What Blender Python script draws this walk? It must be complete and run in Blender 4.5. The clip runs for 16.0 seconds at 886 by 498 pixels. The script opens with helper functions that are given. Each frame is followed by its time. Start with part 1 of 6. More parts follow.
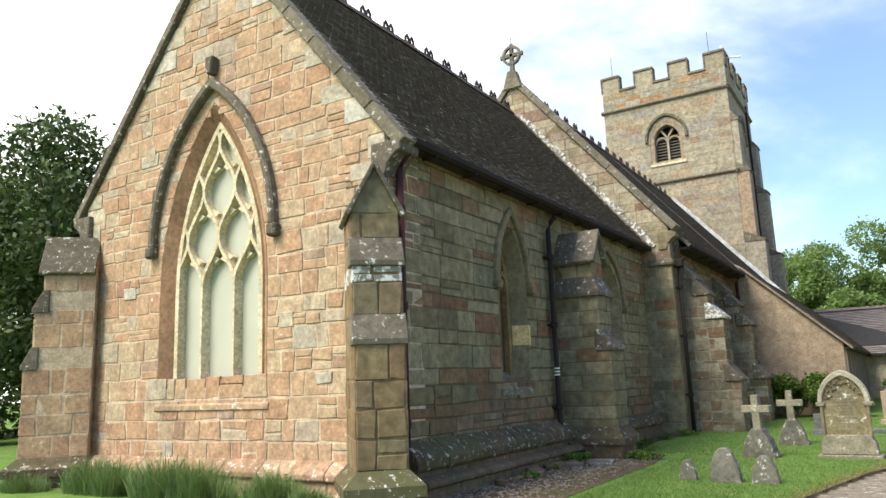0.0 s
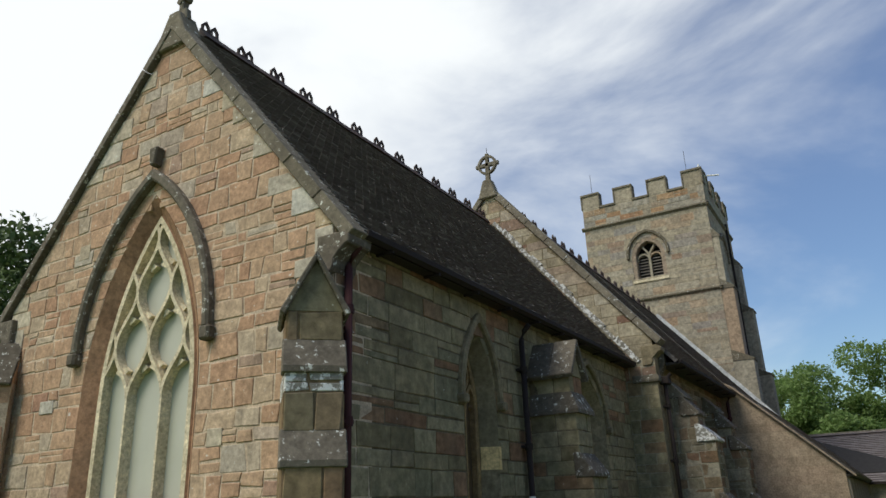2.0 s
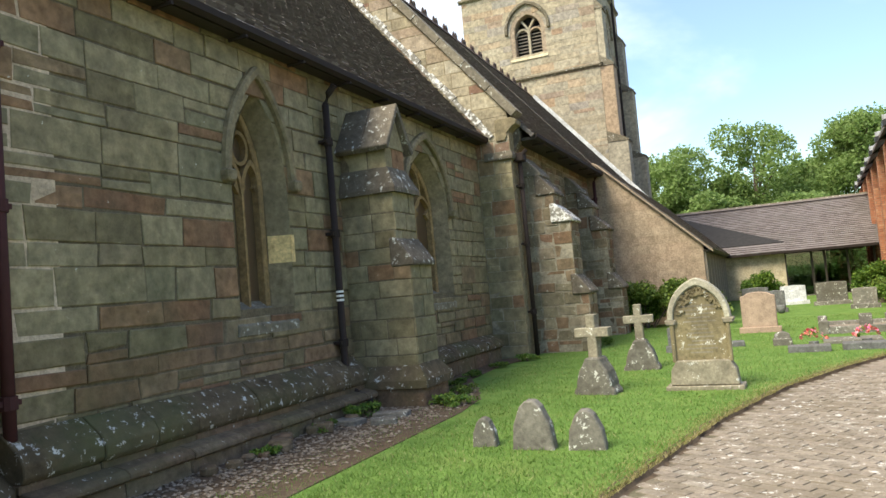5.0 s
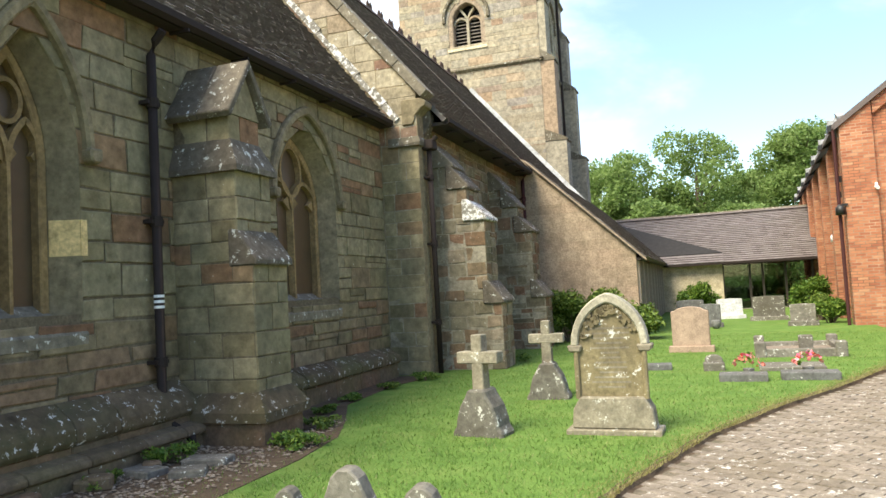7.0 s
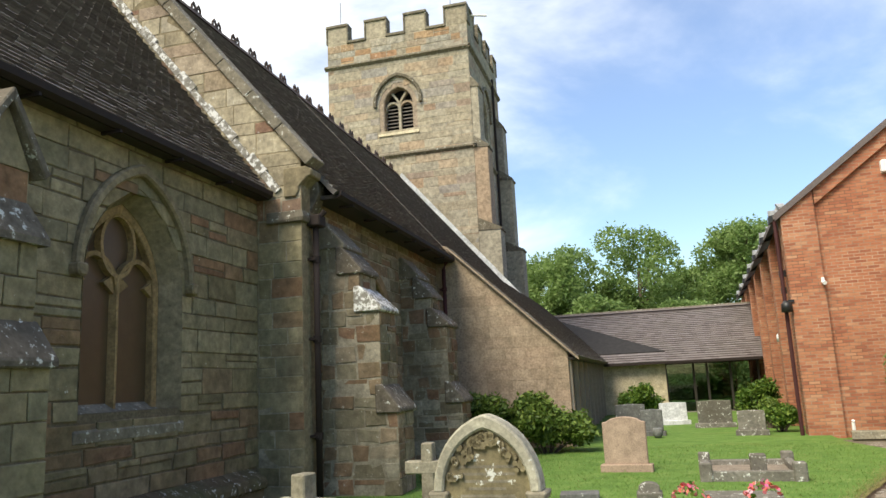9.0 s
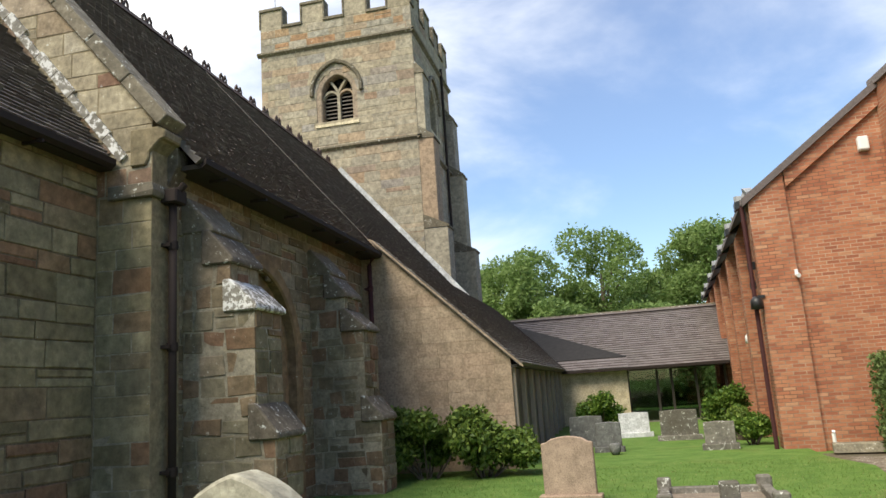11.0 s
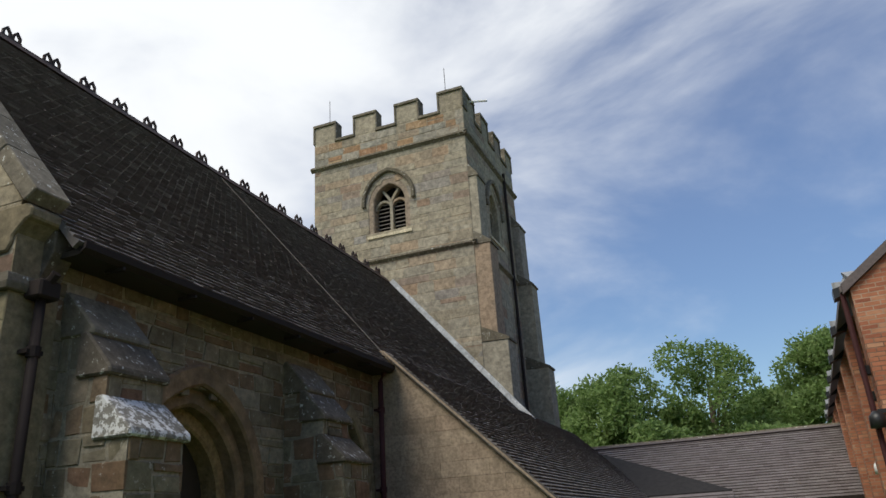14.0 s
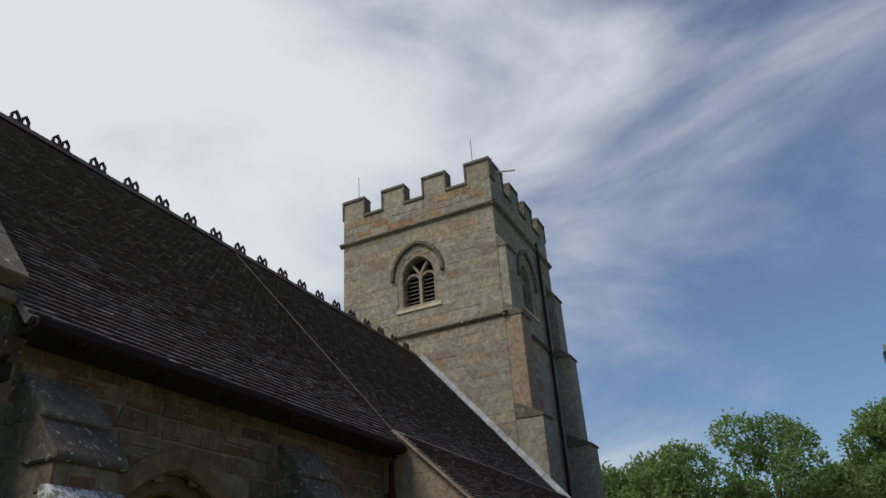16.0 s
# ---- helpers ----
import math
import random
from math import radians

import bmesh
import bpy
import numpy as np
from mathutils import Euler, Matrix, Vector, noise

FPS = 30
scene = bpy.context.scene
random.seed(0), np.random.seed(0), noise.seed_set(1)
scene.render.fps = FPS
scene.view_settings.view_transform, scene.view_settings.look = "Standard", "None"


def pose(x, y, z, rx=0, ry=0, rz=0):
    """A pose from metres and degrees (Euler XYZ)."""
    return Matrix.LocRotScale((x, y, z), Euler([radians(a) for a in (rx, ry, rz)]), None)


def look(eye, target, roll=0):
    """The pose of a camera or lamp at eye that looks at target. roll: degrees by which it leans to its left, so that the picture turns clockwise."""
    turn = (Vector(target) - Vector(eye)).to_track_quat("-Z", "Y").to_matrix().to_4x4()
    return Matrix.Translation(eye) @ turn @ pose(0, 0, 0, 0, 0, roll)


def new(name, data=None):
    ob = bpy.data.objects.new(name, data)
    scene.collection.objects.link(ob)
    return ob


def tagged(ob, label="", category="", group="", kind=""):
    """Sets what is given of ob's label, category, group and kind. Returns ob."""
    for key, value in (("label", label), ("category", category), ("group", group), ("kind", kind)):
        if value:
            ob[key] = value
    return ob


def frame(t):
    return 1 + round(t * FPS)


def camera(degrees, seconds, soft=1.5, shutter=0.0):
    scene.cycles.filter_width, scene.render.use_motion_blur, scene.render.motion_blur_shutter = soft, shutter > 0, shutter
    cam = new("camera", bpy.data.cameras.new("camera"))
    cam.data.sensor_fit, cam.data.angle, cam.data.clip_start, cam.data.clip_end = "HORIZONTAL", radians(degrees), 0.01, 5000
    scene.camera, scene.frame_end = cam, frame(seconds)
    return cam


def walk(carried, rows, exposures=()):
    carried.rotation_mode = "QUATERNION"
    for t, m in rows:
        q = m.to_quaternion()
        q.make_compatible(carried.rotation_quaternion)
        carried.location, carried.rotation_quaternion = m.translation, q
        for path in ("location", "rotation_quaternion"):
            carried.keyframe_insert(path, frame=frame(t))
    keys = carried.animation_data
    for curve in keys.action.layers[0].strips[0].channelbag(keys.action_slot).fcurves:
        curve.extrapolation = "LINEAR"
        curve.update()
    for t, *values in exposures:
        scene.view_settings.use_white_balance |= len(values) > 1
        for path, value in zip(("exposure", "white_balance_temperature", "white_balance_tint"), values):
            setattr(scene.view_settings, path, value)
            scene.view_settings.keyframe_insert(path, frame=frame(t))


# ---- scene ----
cam = camera(62.5, 16.0)

PATH = [
    (0, (5.326, -7.347, 1.366), (4.292, -5.673, 1.730), -2.2),
    (0.5, (5.239, -7.173, 1.392), (4.204, -5.554, 1.947), -1.8),
    (1, (5.159, -6.955, 1.410), (4.135, -5.359, 2.046), -2.5),
    (1.5, (5.147, -6.594, 1.405), (4.14, -5.013, 2.102), -2.3),
    (2, (5.057, -6.224, 1.389), (4.111, -4.598, 2.068), -2.1),
    (2.5, (4.977, -5.826, 1.445), (4.147, -4.128, 2.097), -2.7),
    (3, (5.056, -5.365, 1.447), (4.287, -3.626, 2.068), -3.0),
    (3.5, (5.047, -4.912, 1.433), (4.303, -3.145, 2.000), -2.2),
    (4, (5.054, -4.471, 1.426), (4.292, -2.652, 1.762), -3.4),
    (4.2, (5.069, -4.274, 1.423), (4.291, -2.45, 1.682), -4.4),
    (6.3, (5.245, -2.1, 1.432), (4.5, -0.245, 1.496), -3.3),
    (6.5, (5.238, -1.867, 1.463), (4.526, 0, 1.550), -2.8),
    (7, (5.289, -1.284, 1.466), (4.632, 0.602, 1.578), -3.2),
    (7.5, (5.349, -0.732, 1.512), (4.728, 1.164, 1.657), -3.4),
    (8, (5.351, -0.166, 1.561), (4.8, 1.75, 1.731), -3.2),
    (8.5, (5.472, 0.445, 1.559), (4.927, 2.353, 1.811), -3.8),
    (9, (5.516, 0.99, 1.574), (5.008, 2.891, 1.934), -2.8),
    (9.2, (5.507, 1.188, 1.597), (5.034, 3.093, 1.982), -3.4),
    (11.3, (5.875, 3.719, 1.595), (5.467, 5.64, 1.974), -3.8),
    (11.5, (5.924, 3.885, 1.579), (5.53, 5.807, 1.970), -3.7),
    (12, (6.041, 4.349, 1.620), (5.674, 6.27, 2.042), -3.5),
    (12.5, (6.23, 4.887, 1.585), (5.89, 6.806, 2.033), -3.9),
    (13, (6.35, 5.378, 1.613), (6.011, 7.29, 2.093), -4.3),
    (13.5, (6.443, 5.864, 1.707), (5.959, 7.7, 2.337), -4.0),
    (14, (6.716, 6.238, 1.721), (6.064, 7.986, 2.443), -3.8),
    (14.5, (6.738, 6.643, 1.783), (6.026, 8.33, 2.587), -3.2),
    (15, (6.793, 6.936, 1.815), (5.995, 8.542, 2.699), -4.0),
    (15.5, (6.917, 7.176, 1.855), (6.107, 8.74, 2.803), -4.4),
    (16, (7.105, 7.096, 1.810), (6.375, 8.715, 2.730), -4.0),
]
EXPO = [(0, 0.48, 6600, 5), (0.5, -0.08, 6500, 5), (1.0, -0.47, 6400, 5), (2.0, -0.62, 6300, 5), (3.0, -0.52, 6300, 5), (4.0, 0.14, 6700, 5), (6.3, 0.95, 7000, 5),
        (7.5, 0.82, 7000, 5), (9.0, 0.38, 6900, 5), (11.5, 0.18, 6700, 6), (13.0, -0.16, 6400, 6), (14.0, -0.62, 6300, 7), (16, -1.05, 6150, 7)]
walk(cam, [(t, look(eye, target, roll)) for t, eye, target, roll in PATH], EXPO)

# ---- world and sun ----
SUN_EL, SUN_DIR = 52.0, Vector((-0.42, -0.91, 0)).normalized()
world = bpy.data.worlds.new("sky")
scene.world = world
world.use_nodes = True
wn, wl = world.node_tree.nodes, world.node_tree.links
wn.clear()
w_out, w_bg = wn.new("ShaderNodeOutputWorld"), wn.new("ShaderNodeBackground")
sky = wn.new("ShaderNodeTexSky")
sky.sky_type, sky.sun_disc = "NISHITA", False
sky.sun_elevation, sky.sun_rotation = radians(SUN_EL), math.atan2(SUN_DIR.x, SUN_DIR.y)
sky.air_density, sky.dust_density, sky.ozone_density = 1.2, 0.45, 3.0
w_co = wn.new("ShaderNodeTexCoord")
w_map = wn.new("ShaderNodeMapping")
w_map.inputs["Scale"].default_value = (1.0, 1.6, 2.6)
w_map.inputs["Rotation"].default_value = (0.3, 0.2, 0.7)
wl.new(w_co.outputs["Generated"], w_map.inputs["Vector"])
w_noise = wn.new("ShaderNodeTexNoise")
w_noise.inputs["Scale"].default_value, w_noise.inputs["Detail"].default_value = 1.7, 7
w_noise.inputs["Roughness"].default_value, w_noise.inputs["Distortion"].default_value = 0.55, 0.5
wl.new(w_map.outputs[0], w_noise.inputs["Vector"])
# thin cloud thickens towards the veiled sun
w_dot = wn.new("ShaderNodeVectorMath")
w_dot.operation = "DOT_PRODUCT"
w_dot.inputs[1].default_value = (-0.98, -0.05, 0.16)
wl.new(w_co.outputs["Generated"], w_dot.inputs[0])
w_mul = wn.new("ShaderNodeMath")
w_mul.operation, w_mul.inputs[1].default_value = "MULTIPLY", 0.80
wl.new(w_dot.outputs["Value"], w_mul.inputs[0])
w_add = wn.new("ShaderNodeMath")
w_add.operation = "ADD"
wl.new(w_mul.outputs[0], w_add.inputs[0])
wl.new(w_noise.outputs["Fac"], w_add.inputs[1])
# a second thin bank beyond the hall
w_dot2 = wn.new("ShaderNodeVectorMath")
w_dot2.operation = "DOT_PRODUCT"
w_dot2.inputs[1].default_value = (0.42, 0.82, 0.39)
wl.new(w_co.outputs["Generated"], w_dot2.inputs[0])
w_max = wn.new("ShaderNodeMath")
w_max.operation, w_max.inputs[1].default_value = "MAXIMUM", 0.0
wl.new(w_dot2.outputs["Value"], w_max.inputs[0])
w_pow = wn.new("ShaderNodeMath")
w_pow.operation, w_pow.inputs[1].default_value = "POWER", 24.0
wl.new(w_max.outputs[0], w_pow.inputs[0])
w_bank = wn.new("ShaderNodeMath")
w_bank.operation, w_bank.inputs[1].default_value = "MULTIPLY_ADD", 0.40
wl.new(w_pow.outputs[0], w_bank.inputs[0])
wl.new(w_add.outputs[0], w_bank.inputs[2])
w_ramp = wn.new("ShaderNodeValToRGB")
w_ramp.color_ramp.elements[0].position, w_ramp.color_ramp.elements[1].position = 0.49, 1.0
w_ramp.color_ramp.interpolation = "EASE"
w_ramp.color_ramp.elements[0].color = (0.13, 0.13, 0.13, 1)
wl.new(w_bank.outputs[0], w_ramp.inputs["Fac"])
w_mix = wn.new("ShaderNodeMix")
w_mix.data_type = "RGBA"
w_mix.inputs["B"].default_value = (10.4, 10.3, 10.4, 1)
wl.new(w_ramp.outputs["Color"], w_mix.inputs["Factor"])
w_hs = wn.new("ShaderNodeHueSaturation")
w_hs.inputs["Hue"].default_value, w_hs.inputs["Saturation"].default_value, w_hs.inputs["Value"].default_value = 0.51, 1.34, 1.06
wl.new(sky.outputs[0], w_hs.inputs["Color"])
wl.new(w_hs.outputs[0], w_mix.inputs["A"])
wl.new(w_mix.outputs["Result"], w_bg.inputs["Color"])
w_bg.inputs["Strength"].default_value = 0.15
wl.new(w_bg.outputs[0], w_out.inputs["Surface"])

sun = new("sun", bpy.data.lights.new("sun", "SUN"))
sun.data.energy, sun.data.angle, sun.data.color = 4.2, radians(30.0), (1.0, 0.92, 0.80)
sun.matrix_world = look(SUN_DIR * 40 + Vector((0, 0, 40 * math.tan(radians(SUN_EL)))), (0, 0, 0))

# ---- materials ----


class N:
    """A small node builder."""

    def __init__(self, name):
        self.m = bpy.data.materials.new(name)
        self.m.use_nodes = True
        self.t = self.m.node_tree
        self.b = self.t.nodes["Principled BSDF"]
        self.geo = self.t.nodes.new("ShaderNodeNewGeometry")

    def node(self, kind, **kw):
        n = self.t.nodes.new(kind)
        for k, v in kw.items():
            n.inputs[k].default_value = v
        return n

    def link(self, a, b):
        self.t.links.new(a, b)

    def noise(self, scale, detail=5, rough=0.6, squash=None):
        n = self.node("ShaderNodeTexNoise", Scale=scale, Detail=detail, Roughness=rough)
        if squash:
            mp = self.node("ShaderNodeMapping", Scale=squash)
            self.link(self.geo.outputs["Position"], mp.inputs["Vector"])
            self.link(mp.outputs[0], n.inputs["Vector"])
        else:
            self.link(self.geo.outputs["Position"], n.inputs["Vector"])
        return n.outputs["Fac"]

    def ramp(self, fac, stops, mode="LINEAR"):
        r = self.t.nodes.new("ShaderNodeValToRGB")
        r.color_ramp.interpolation = mode
        el = r.color_ramp.elements
        while len(el) < len(stops):
            el.new(0.5)
        for e, (p, c) in zip(el, stops):
            e.position = p
            e.color = (*c, 1) if isinstance(c, tuple) else (c, c, c, 1)
        self.link(fac, r.inputs["Fac"])
        return r.outputs["Color"]

    def each(self):
        """A random number for each piece, whether an object or an island of a joined mesh."""
        info = self.t.nodes.new("ShaderNodeObjectInfo")
        add = self.t.nodes.new("ShaderNodeMath")
        add.operation = "ADD"
        self.link(info.outputs["Random"], add.inputs[0])
        self.link(self.geo.outputs["Random Per Island"], add.inputs[1])
        fr = self.t.nodes.new("ShaderNodeMath")
        fr.operation = "FRACT"
        self.link(add.outputs[0], fr.inputs[0])
        return fr.outputs[0]

    def mix(self, fac, a, b, mode="MIX"):
        n = self.t.nodes.new("ShaderNodeMix")
        n.data_type, n.blend_type = "RGBA", mode
        for sock, v in (("Factor", fac), ("A", a), ("B", b)):
            if isinstance(v, (int, float)):
                n.inputs[sock].default_value = v
            elif isinstance(v, tuple):
                n.inputs[sock].default_value = (*v, 1)
            else:
                self.link(v, n.inputs[sock])
        return n.outputs["Result"]

    def bump(self, height, strength=0.3, distance=0.01):
        b = self.node("ShaderNodeBump", Strength=strength, Distance=distance)
        self.link(height, b.inputs["Height"])
        self.link(b.outputs[0], self.b.inputs["Normal"])

    def done(self, color, rough=0.8, metal=0.0, spec=0.3):
        if isinstance(color, tuple):
            self.b.inputs["Base Color"].default_value = (*color, 1)
        else:
            self.link(color, self.b.inputs["Base Color"])
        if isinstance(rough, (int, float)):
            self.b.inputs["Roughness"].default_value = rough
        else:
            self.link(rough, self.b.inputs["Roughness"])
        self.b.inputs["Metallic"].default_value = metal
        self.b.inputs["Specular IOR Level"].default_value = spec
        return self.m


def stone_mat(name, stops, grain=14, stain=(0.09, 0.075, 0.055), stain_amt=0.5, lichen=0.0, lichen_col=(0.62, 0.62, 0.56), bump=0.5, mode="LINEAR", green=0.0):
    n = N(name)
    base = n.ramp(n.each(), stops, mode)
    g1, g2, g3 = n.noise(grain, 8, 0.7), n.noise(1.3, 4), n.noise(5.5, 6, 0.65)
    c = n.mix(0.75, base, n.ramp(g1, [(0.28, 0.4), (0.68, 1.3)]), "MULTIPLY")
    c = n.mix(0.65, c, n.ramp(g3, [(0.3, 0.55), (0.7, 1.35)]), "MULTIPLY")
    c = n.mix(n.ramp(g2, [(0.46, 0.0), (0.72, stain_amt)]), c, stain)
    if green:
        c = n.mix(n.ramp(n.noise(0.9, 5, 0.6, (1, 1, 0.6)), [(0.45, 0.0), (0.7, green)]), c, (0.085, 0.10, 0.035))
    if lichen:
        spots = n.noise(11, 4, 0.75)
        c = n.mix(n.ramp(spots, [(0.66 - lichen, 0.0), (0.70 - lichen, 0.85)]), c, lichen_col)
    n.bump(n.mix(0.5, g1, g3), bump, 0.02)
    return n.done(c, 0.92, 0, 0.2)


RED_STONE = stone_mat("red_sandstone", [(0.0, (0.42, 0.25, 0.155)), (0.35, (0.48, 0.31, 0.195)), (0.6, (0.45, 0.31, 0.20)), (0.8, (0.50, 0.38, 0.26)), (0.93, (0.43, 0.37, 0.29)), (1.0, (0.36, 0.20, 0.13))], 16, stain_amt=0.3, lichen=0.02, bump=0.7)
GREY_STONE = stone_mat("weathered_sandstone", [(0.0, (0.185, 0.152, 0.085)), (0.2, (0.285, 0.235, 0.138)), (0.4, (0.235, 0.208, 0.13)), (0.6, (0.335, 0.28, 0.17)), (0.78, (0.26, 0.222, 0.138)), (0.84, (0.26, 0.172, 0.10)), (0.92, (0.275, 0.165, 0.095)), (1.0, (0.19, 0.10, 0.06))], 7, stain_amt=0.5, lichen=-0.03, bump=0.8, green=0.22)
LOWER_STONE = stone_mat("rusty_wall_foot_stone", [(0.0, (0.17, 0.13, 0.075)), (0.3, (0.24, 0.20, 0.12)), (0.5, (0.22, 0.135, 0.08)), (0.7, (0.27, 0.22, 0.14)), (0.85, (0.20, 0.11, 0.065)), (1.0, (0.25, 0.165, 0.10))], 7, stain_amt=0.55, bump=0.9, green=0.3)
WINDOW_STONE = stone_mat("grey_moulded_stone", [(0.0, (0.24, 0.195, 0.12)), (1.0, (0.275, 0.222, 0.14))], 13, stain_amt=0.4, bump=0.5, green=0.15)
GABLE_STONE = stone_mat("buff_gable_stone", [(0.0, (0.34, 0.285, 0.19)), (0.3, (0.43, 0.37, 0.26)), (0.62, (0.38, 0.32, 0.22)), (0.74, (0.29, 0.17, 0.105)), (0.84, (0.45, 0.40, 0.30)), (1.0, (0.22, 0.12, 0.08))], 12, stain_amt=0.5, lichen=0.01, bump=0.7)
PALE_QUOIN = stone_mat("pale_quoin_stone", [(0.0, (0.46, 0.41, 0.33)), (0.4, (0.50, 0.42, 0.30)), (0.7, (0.55, 0.52, 0.45)), (1.0, (0.44, 0.34, 0.22))], 14, stain_amt=0.35, lichen=0.03, bump=0.5)
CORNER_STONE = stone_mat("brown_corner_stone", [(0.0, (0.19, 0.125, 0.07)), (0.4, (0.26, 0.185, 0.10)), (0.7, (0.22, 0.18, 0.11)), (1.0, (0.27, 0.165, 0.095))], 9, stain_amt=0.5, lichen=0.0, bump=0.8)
RUBBLE_STONE = stone_mat("rubble_sandstone", [(0.0, (0.135, 0.108, 0.068)), (0.25, (0.25, 0.212, 0.145)), (0.5, (0.195, 0.162, 0.105)), (0.65, (0.21, 0.12, 0.074)), (0.8, (0.225, 0.15, 0.092)), (1.0, (0.31, 0.275, 0.205))], 8, stain_amt=0.45, lichen=0.03, lichen_col=(0.40, 0.37, 0.31), bump=1.0, green=0.2)
TOWER_STONE = stone_mat("buff_ashlar", [(0.0, (0.31, 0.265, 0.19)), (0.25, (0.39, 0.335, 0.24)), (0.5, (0.33, 0.295, 0.225)), (0.7, (0.41, 0.355, 0.26)), (0.8, (0.36, 0.255, 0.165)), (0.9, (0.30, 0.28, 0.245)), (1.0, (0.31, 0.20, 0.125))], 9, stain=(0.15, 0.13, 0.10), stain_amt=0.4, bump=0.6)
PARAPET_STONE = stone_mat("mottled_parapet_stone", [(0.0, (0.32, 0.27, 0.19)), (0.35, (0.37, 0.33, 0.26)), (0.6, (0.30, 0.28, 0.23)), (0.75, (0.38, 0.25, 0.14)), (1.0, (0.33, 0.19, 0.11))], 9, stain=(0.15, 0.13, 0.10), stain_amt=0.5, lichen=0.01, bump=0.6)
LEAN_STONE = stone_mat("smooth_ashlar", [(0.0, (0.30, 0.225, 0.155)), (0.5, (0.37, 0.285, 0.20)), (1.0, (0.34, 0.25, 0.175))], 20, stain_amt=0.2, bump=0.2)
LINK_STONE = stone_mat("cream_ashlar", [(0.0, (0.50, 0.42, 0.28)), (1.0, (0.54, 0.46, 0.32))], 20, stain_amt=0.15, bump=0.2)
COPING = stone_mat("coping_stone", [(0.0, (0.15, 0.128, 0.09)), (0.5, (0.215, 0.185, 0.135)), (1.0, (0.18, 0.158, 0.118))], 12, stain_amt=0.6, lichen=0.045, bump=0.7)
DARK_STONE = stone_mat("blackened_stone", [(0.0, (0.12, 0.10, 0.075)), (1.0, (0.17, 0.145, 0.11))], 13, stain_amt=0.5, lichen=0.06, bump=0.7)
WHITENED = stone_mat("lichen_whitened_slab", [(0.0, (0.26, 0.24, 0.20)), (1.0, (0.32, 0.30, 0.26))], 12, stain_amt=0.3, lichen=0.16, lichen_col=(0.74, 0.73, 0.70), bump=0.8)
PLINTH_STONE = stone_mat("damp_plinth_stone", [(0.0, (0.13, 0.092, 0.056)), (0.5, (0.175, 0.13, 0.085)), (1.0, (0.17, 0.10, 0.062))], 12, stain_amt=0.6, lichen=0.01, bump=0.9, green=0.5)
SILL_STONE = stone_mat("lichened_sill_stone", [(0.0, (0.19, 0.17, 0.13)), (1.0, (0.23, 0.205, 0.155))], 12, stain_amt=0.4, lichen=0.05, bump=0.6)
PLINTH_TOP = stone_mat("lichened_plinth_top", [(0.0, (0.095, 0.072, 0.042)), (1.0, (0.14, 0.105, 0.065))], 8, stain_amt=0.5, green=0.7, lichen=0.06, lichen_col=(0.62, 0.6, 0.55), bump=0.9)
RED_PLINTH = stone_mat("red_plinth_stone", [(0.0, (0.36, 0.22, 0.14)), (1.0, (0.46, 0.33, 0.22))], 12, stain_amt=0.4, lichen=0.06, lichen_col=(0.7, 0.66, 0.58), bump=0.8)
OCHRE = stone_mat("ochre_window_stone", [(0.0, (0.27, 0.185, 0.085)), (1.0, (0.32, 0.22, 0.105))], 20, stain_amt=0.3, bump=0.3)
CREAM = stone_mat("cream_tracery_stone", [(0.0, (0.62, 0.53, 0.36)), (1.0, (0.66, 0.57, 0.40))], 22, stain=(0.3, 0.23, 0.13), stain_amt=0.35, bump=0.3)
BROWN_JAMB = stone_mat("brown_moulded_stone", [(0.0, (0.30, 0.17, 0.10)), (1.0, (0.38, 0.22, 0.13))], 16, stain_amt=0.4, bump=0.5)
MORTAR = stone_mat("lime_mortar", [(0.0, (0.52, 0.40, 0.28)), (1.0, (0.58, 0.46, 0.34))], 30, stain_amt=0.3, bump=0.5)
MORTAR_DARK = stone_mat("dirty_mortar", [(0.0, (0.13, 0.105, 0.068)), (1.0, (0.16, 0.13, 0.085))], 30, stain_amt=0.4, bump=0.5)
MORTAR_PALE = stone_mat("crumbling_pale_mortar", [(0.0, (0.27, 0.235, 0.17)), (1.0, (0.33, 0.29, 0.215))], 18, stain_amt=0.5, bump=0.8)
PATCH = stone_mat("pale_repair_stone", [(0.0, (0.66, 0.48, 0.22)), (1.0, (0.70, 0.53, 0.26))], 25, stain_amt=0.1, bump=0.2)
GRAVE_BUFF = stone_mat("mottled_headstone", [(0.0, (0.235, 0.195, 0.105)), (1.0, (0.275, 0.23, 0.13))], 24, stain_amt=0.6, lichen=0.05, bump=0.5)
GRAVE_PALE = stone_mat("pale_carved_stone", [(0.0, (0.24, 0.21, 0.15)), (1.0, (0.30, 0.27, 0.20))], 24, stain_amt=0.6, lichen=0.05, bump=0.6)
GRAVE_HOOD = stone_mat("whitened_hood_stone", [(0.0, (0.40, 0.37, 0.28)), (1.0, (0.46, 0.43, 0.33))], 24, stain_amt=0.4, lichen=0.03, bump=0.6)
GRAVE_GREY = stone_mat("grey_grave_stone", [(0.0, (0.15, 0.14, 0.115)), (1.0, (0.20, 0.185, 0.155))], 20, stain_amt=0.55, lichen=0.06, bump=0.7)
GRAVE_DARK = stone_mat("dark_grave_stone", [(0.0, (0.13, 0.13, 0.125)), (1.0, (0.17, 0.17, 0.16))], 20, stain_amt=0.3, lichen=0.02, bump=0.3)
GRAVE_PINK = stone_mat("pink_granite", [(0.0, (0.36, 0.26, 0.19)), (1.0, (0.38, 0.28, 0.21))], 60, stain_amt=0.1, bump=0.1)
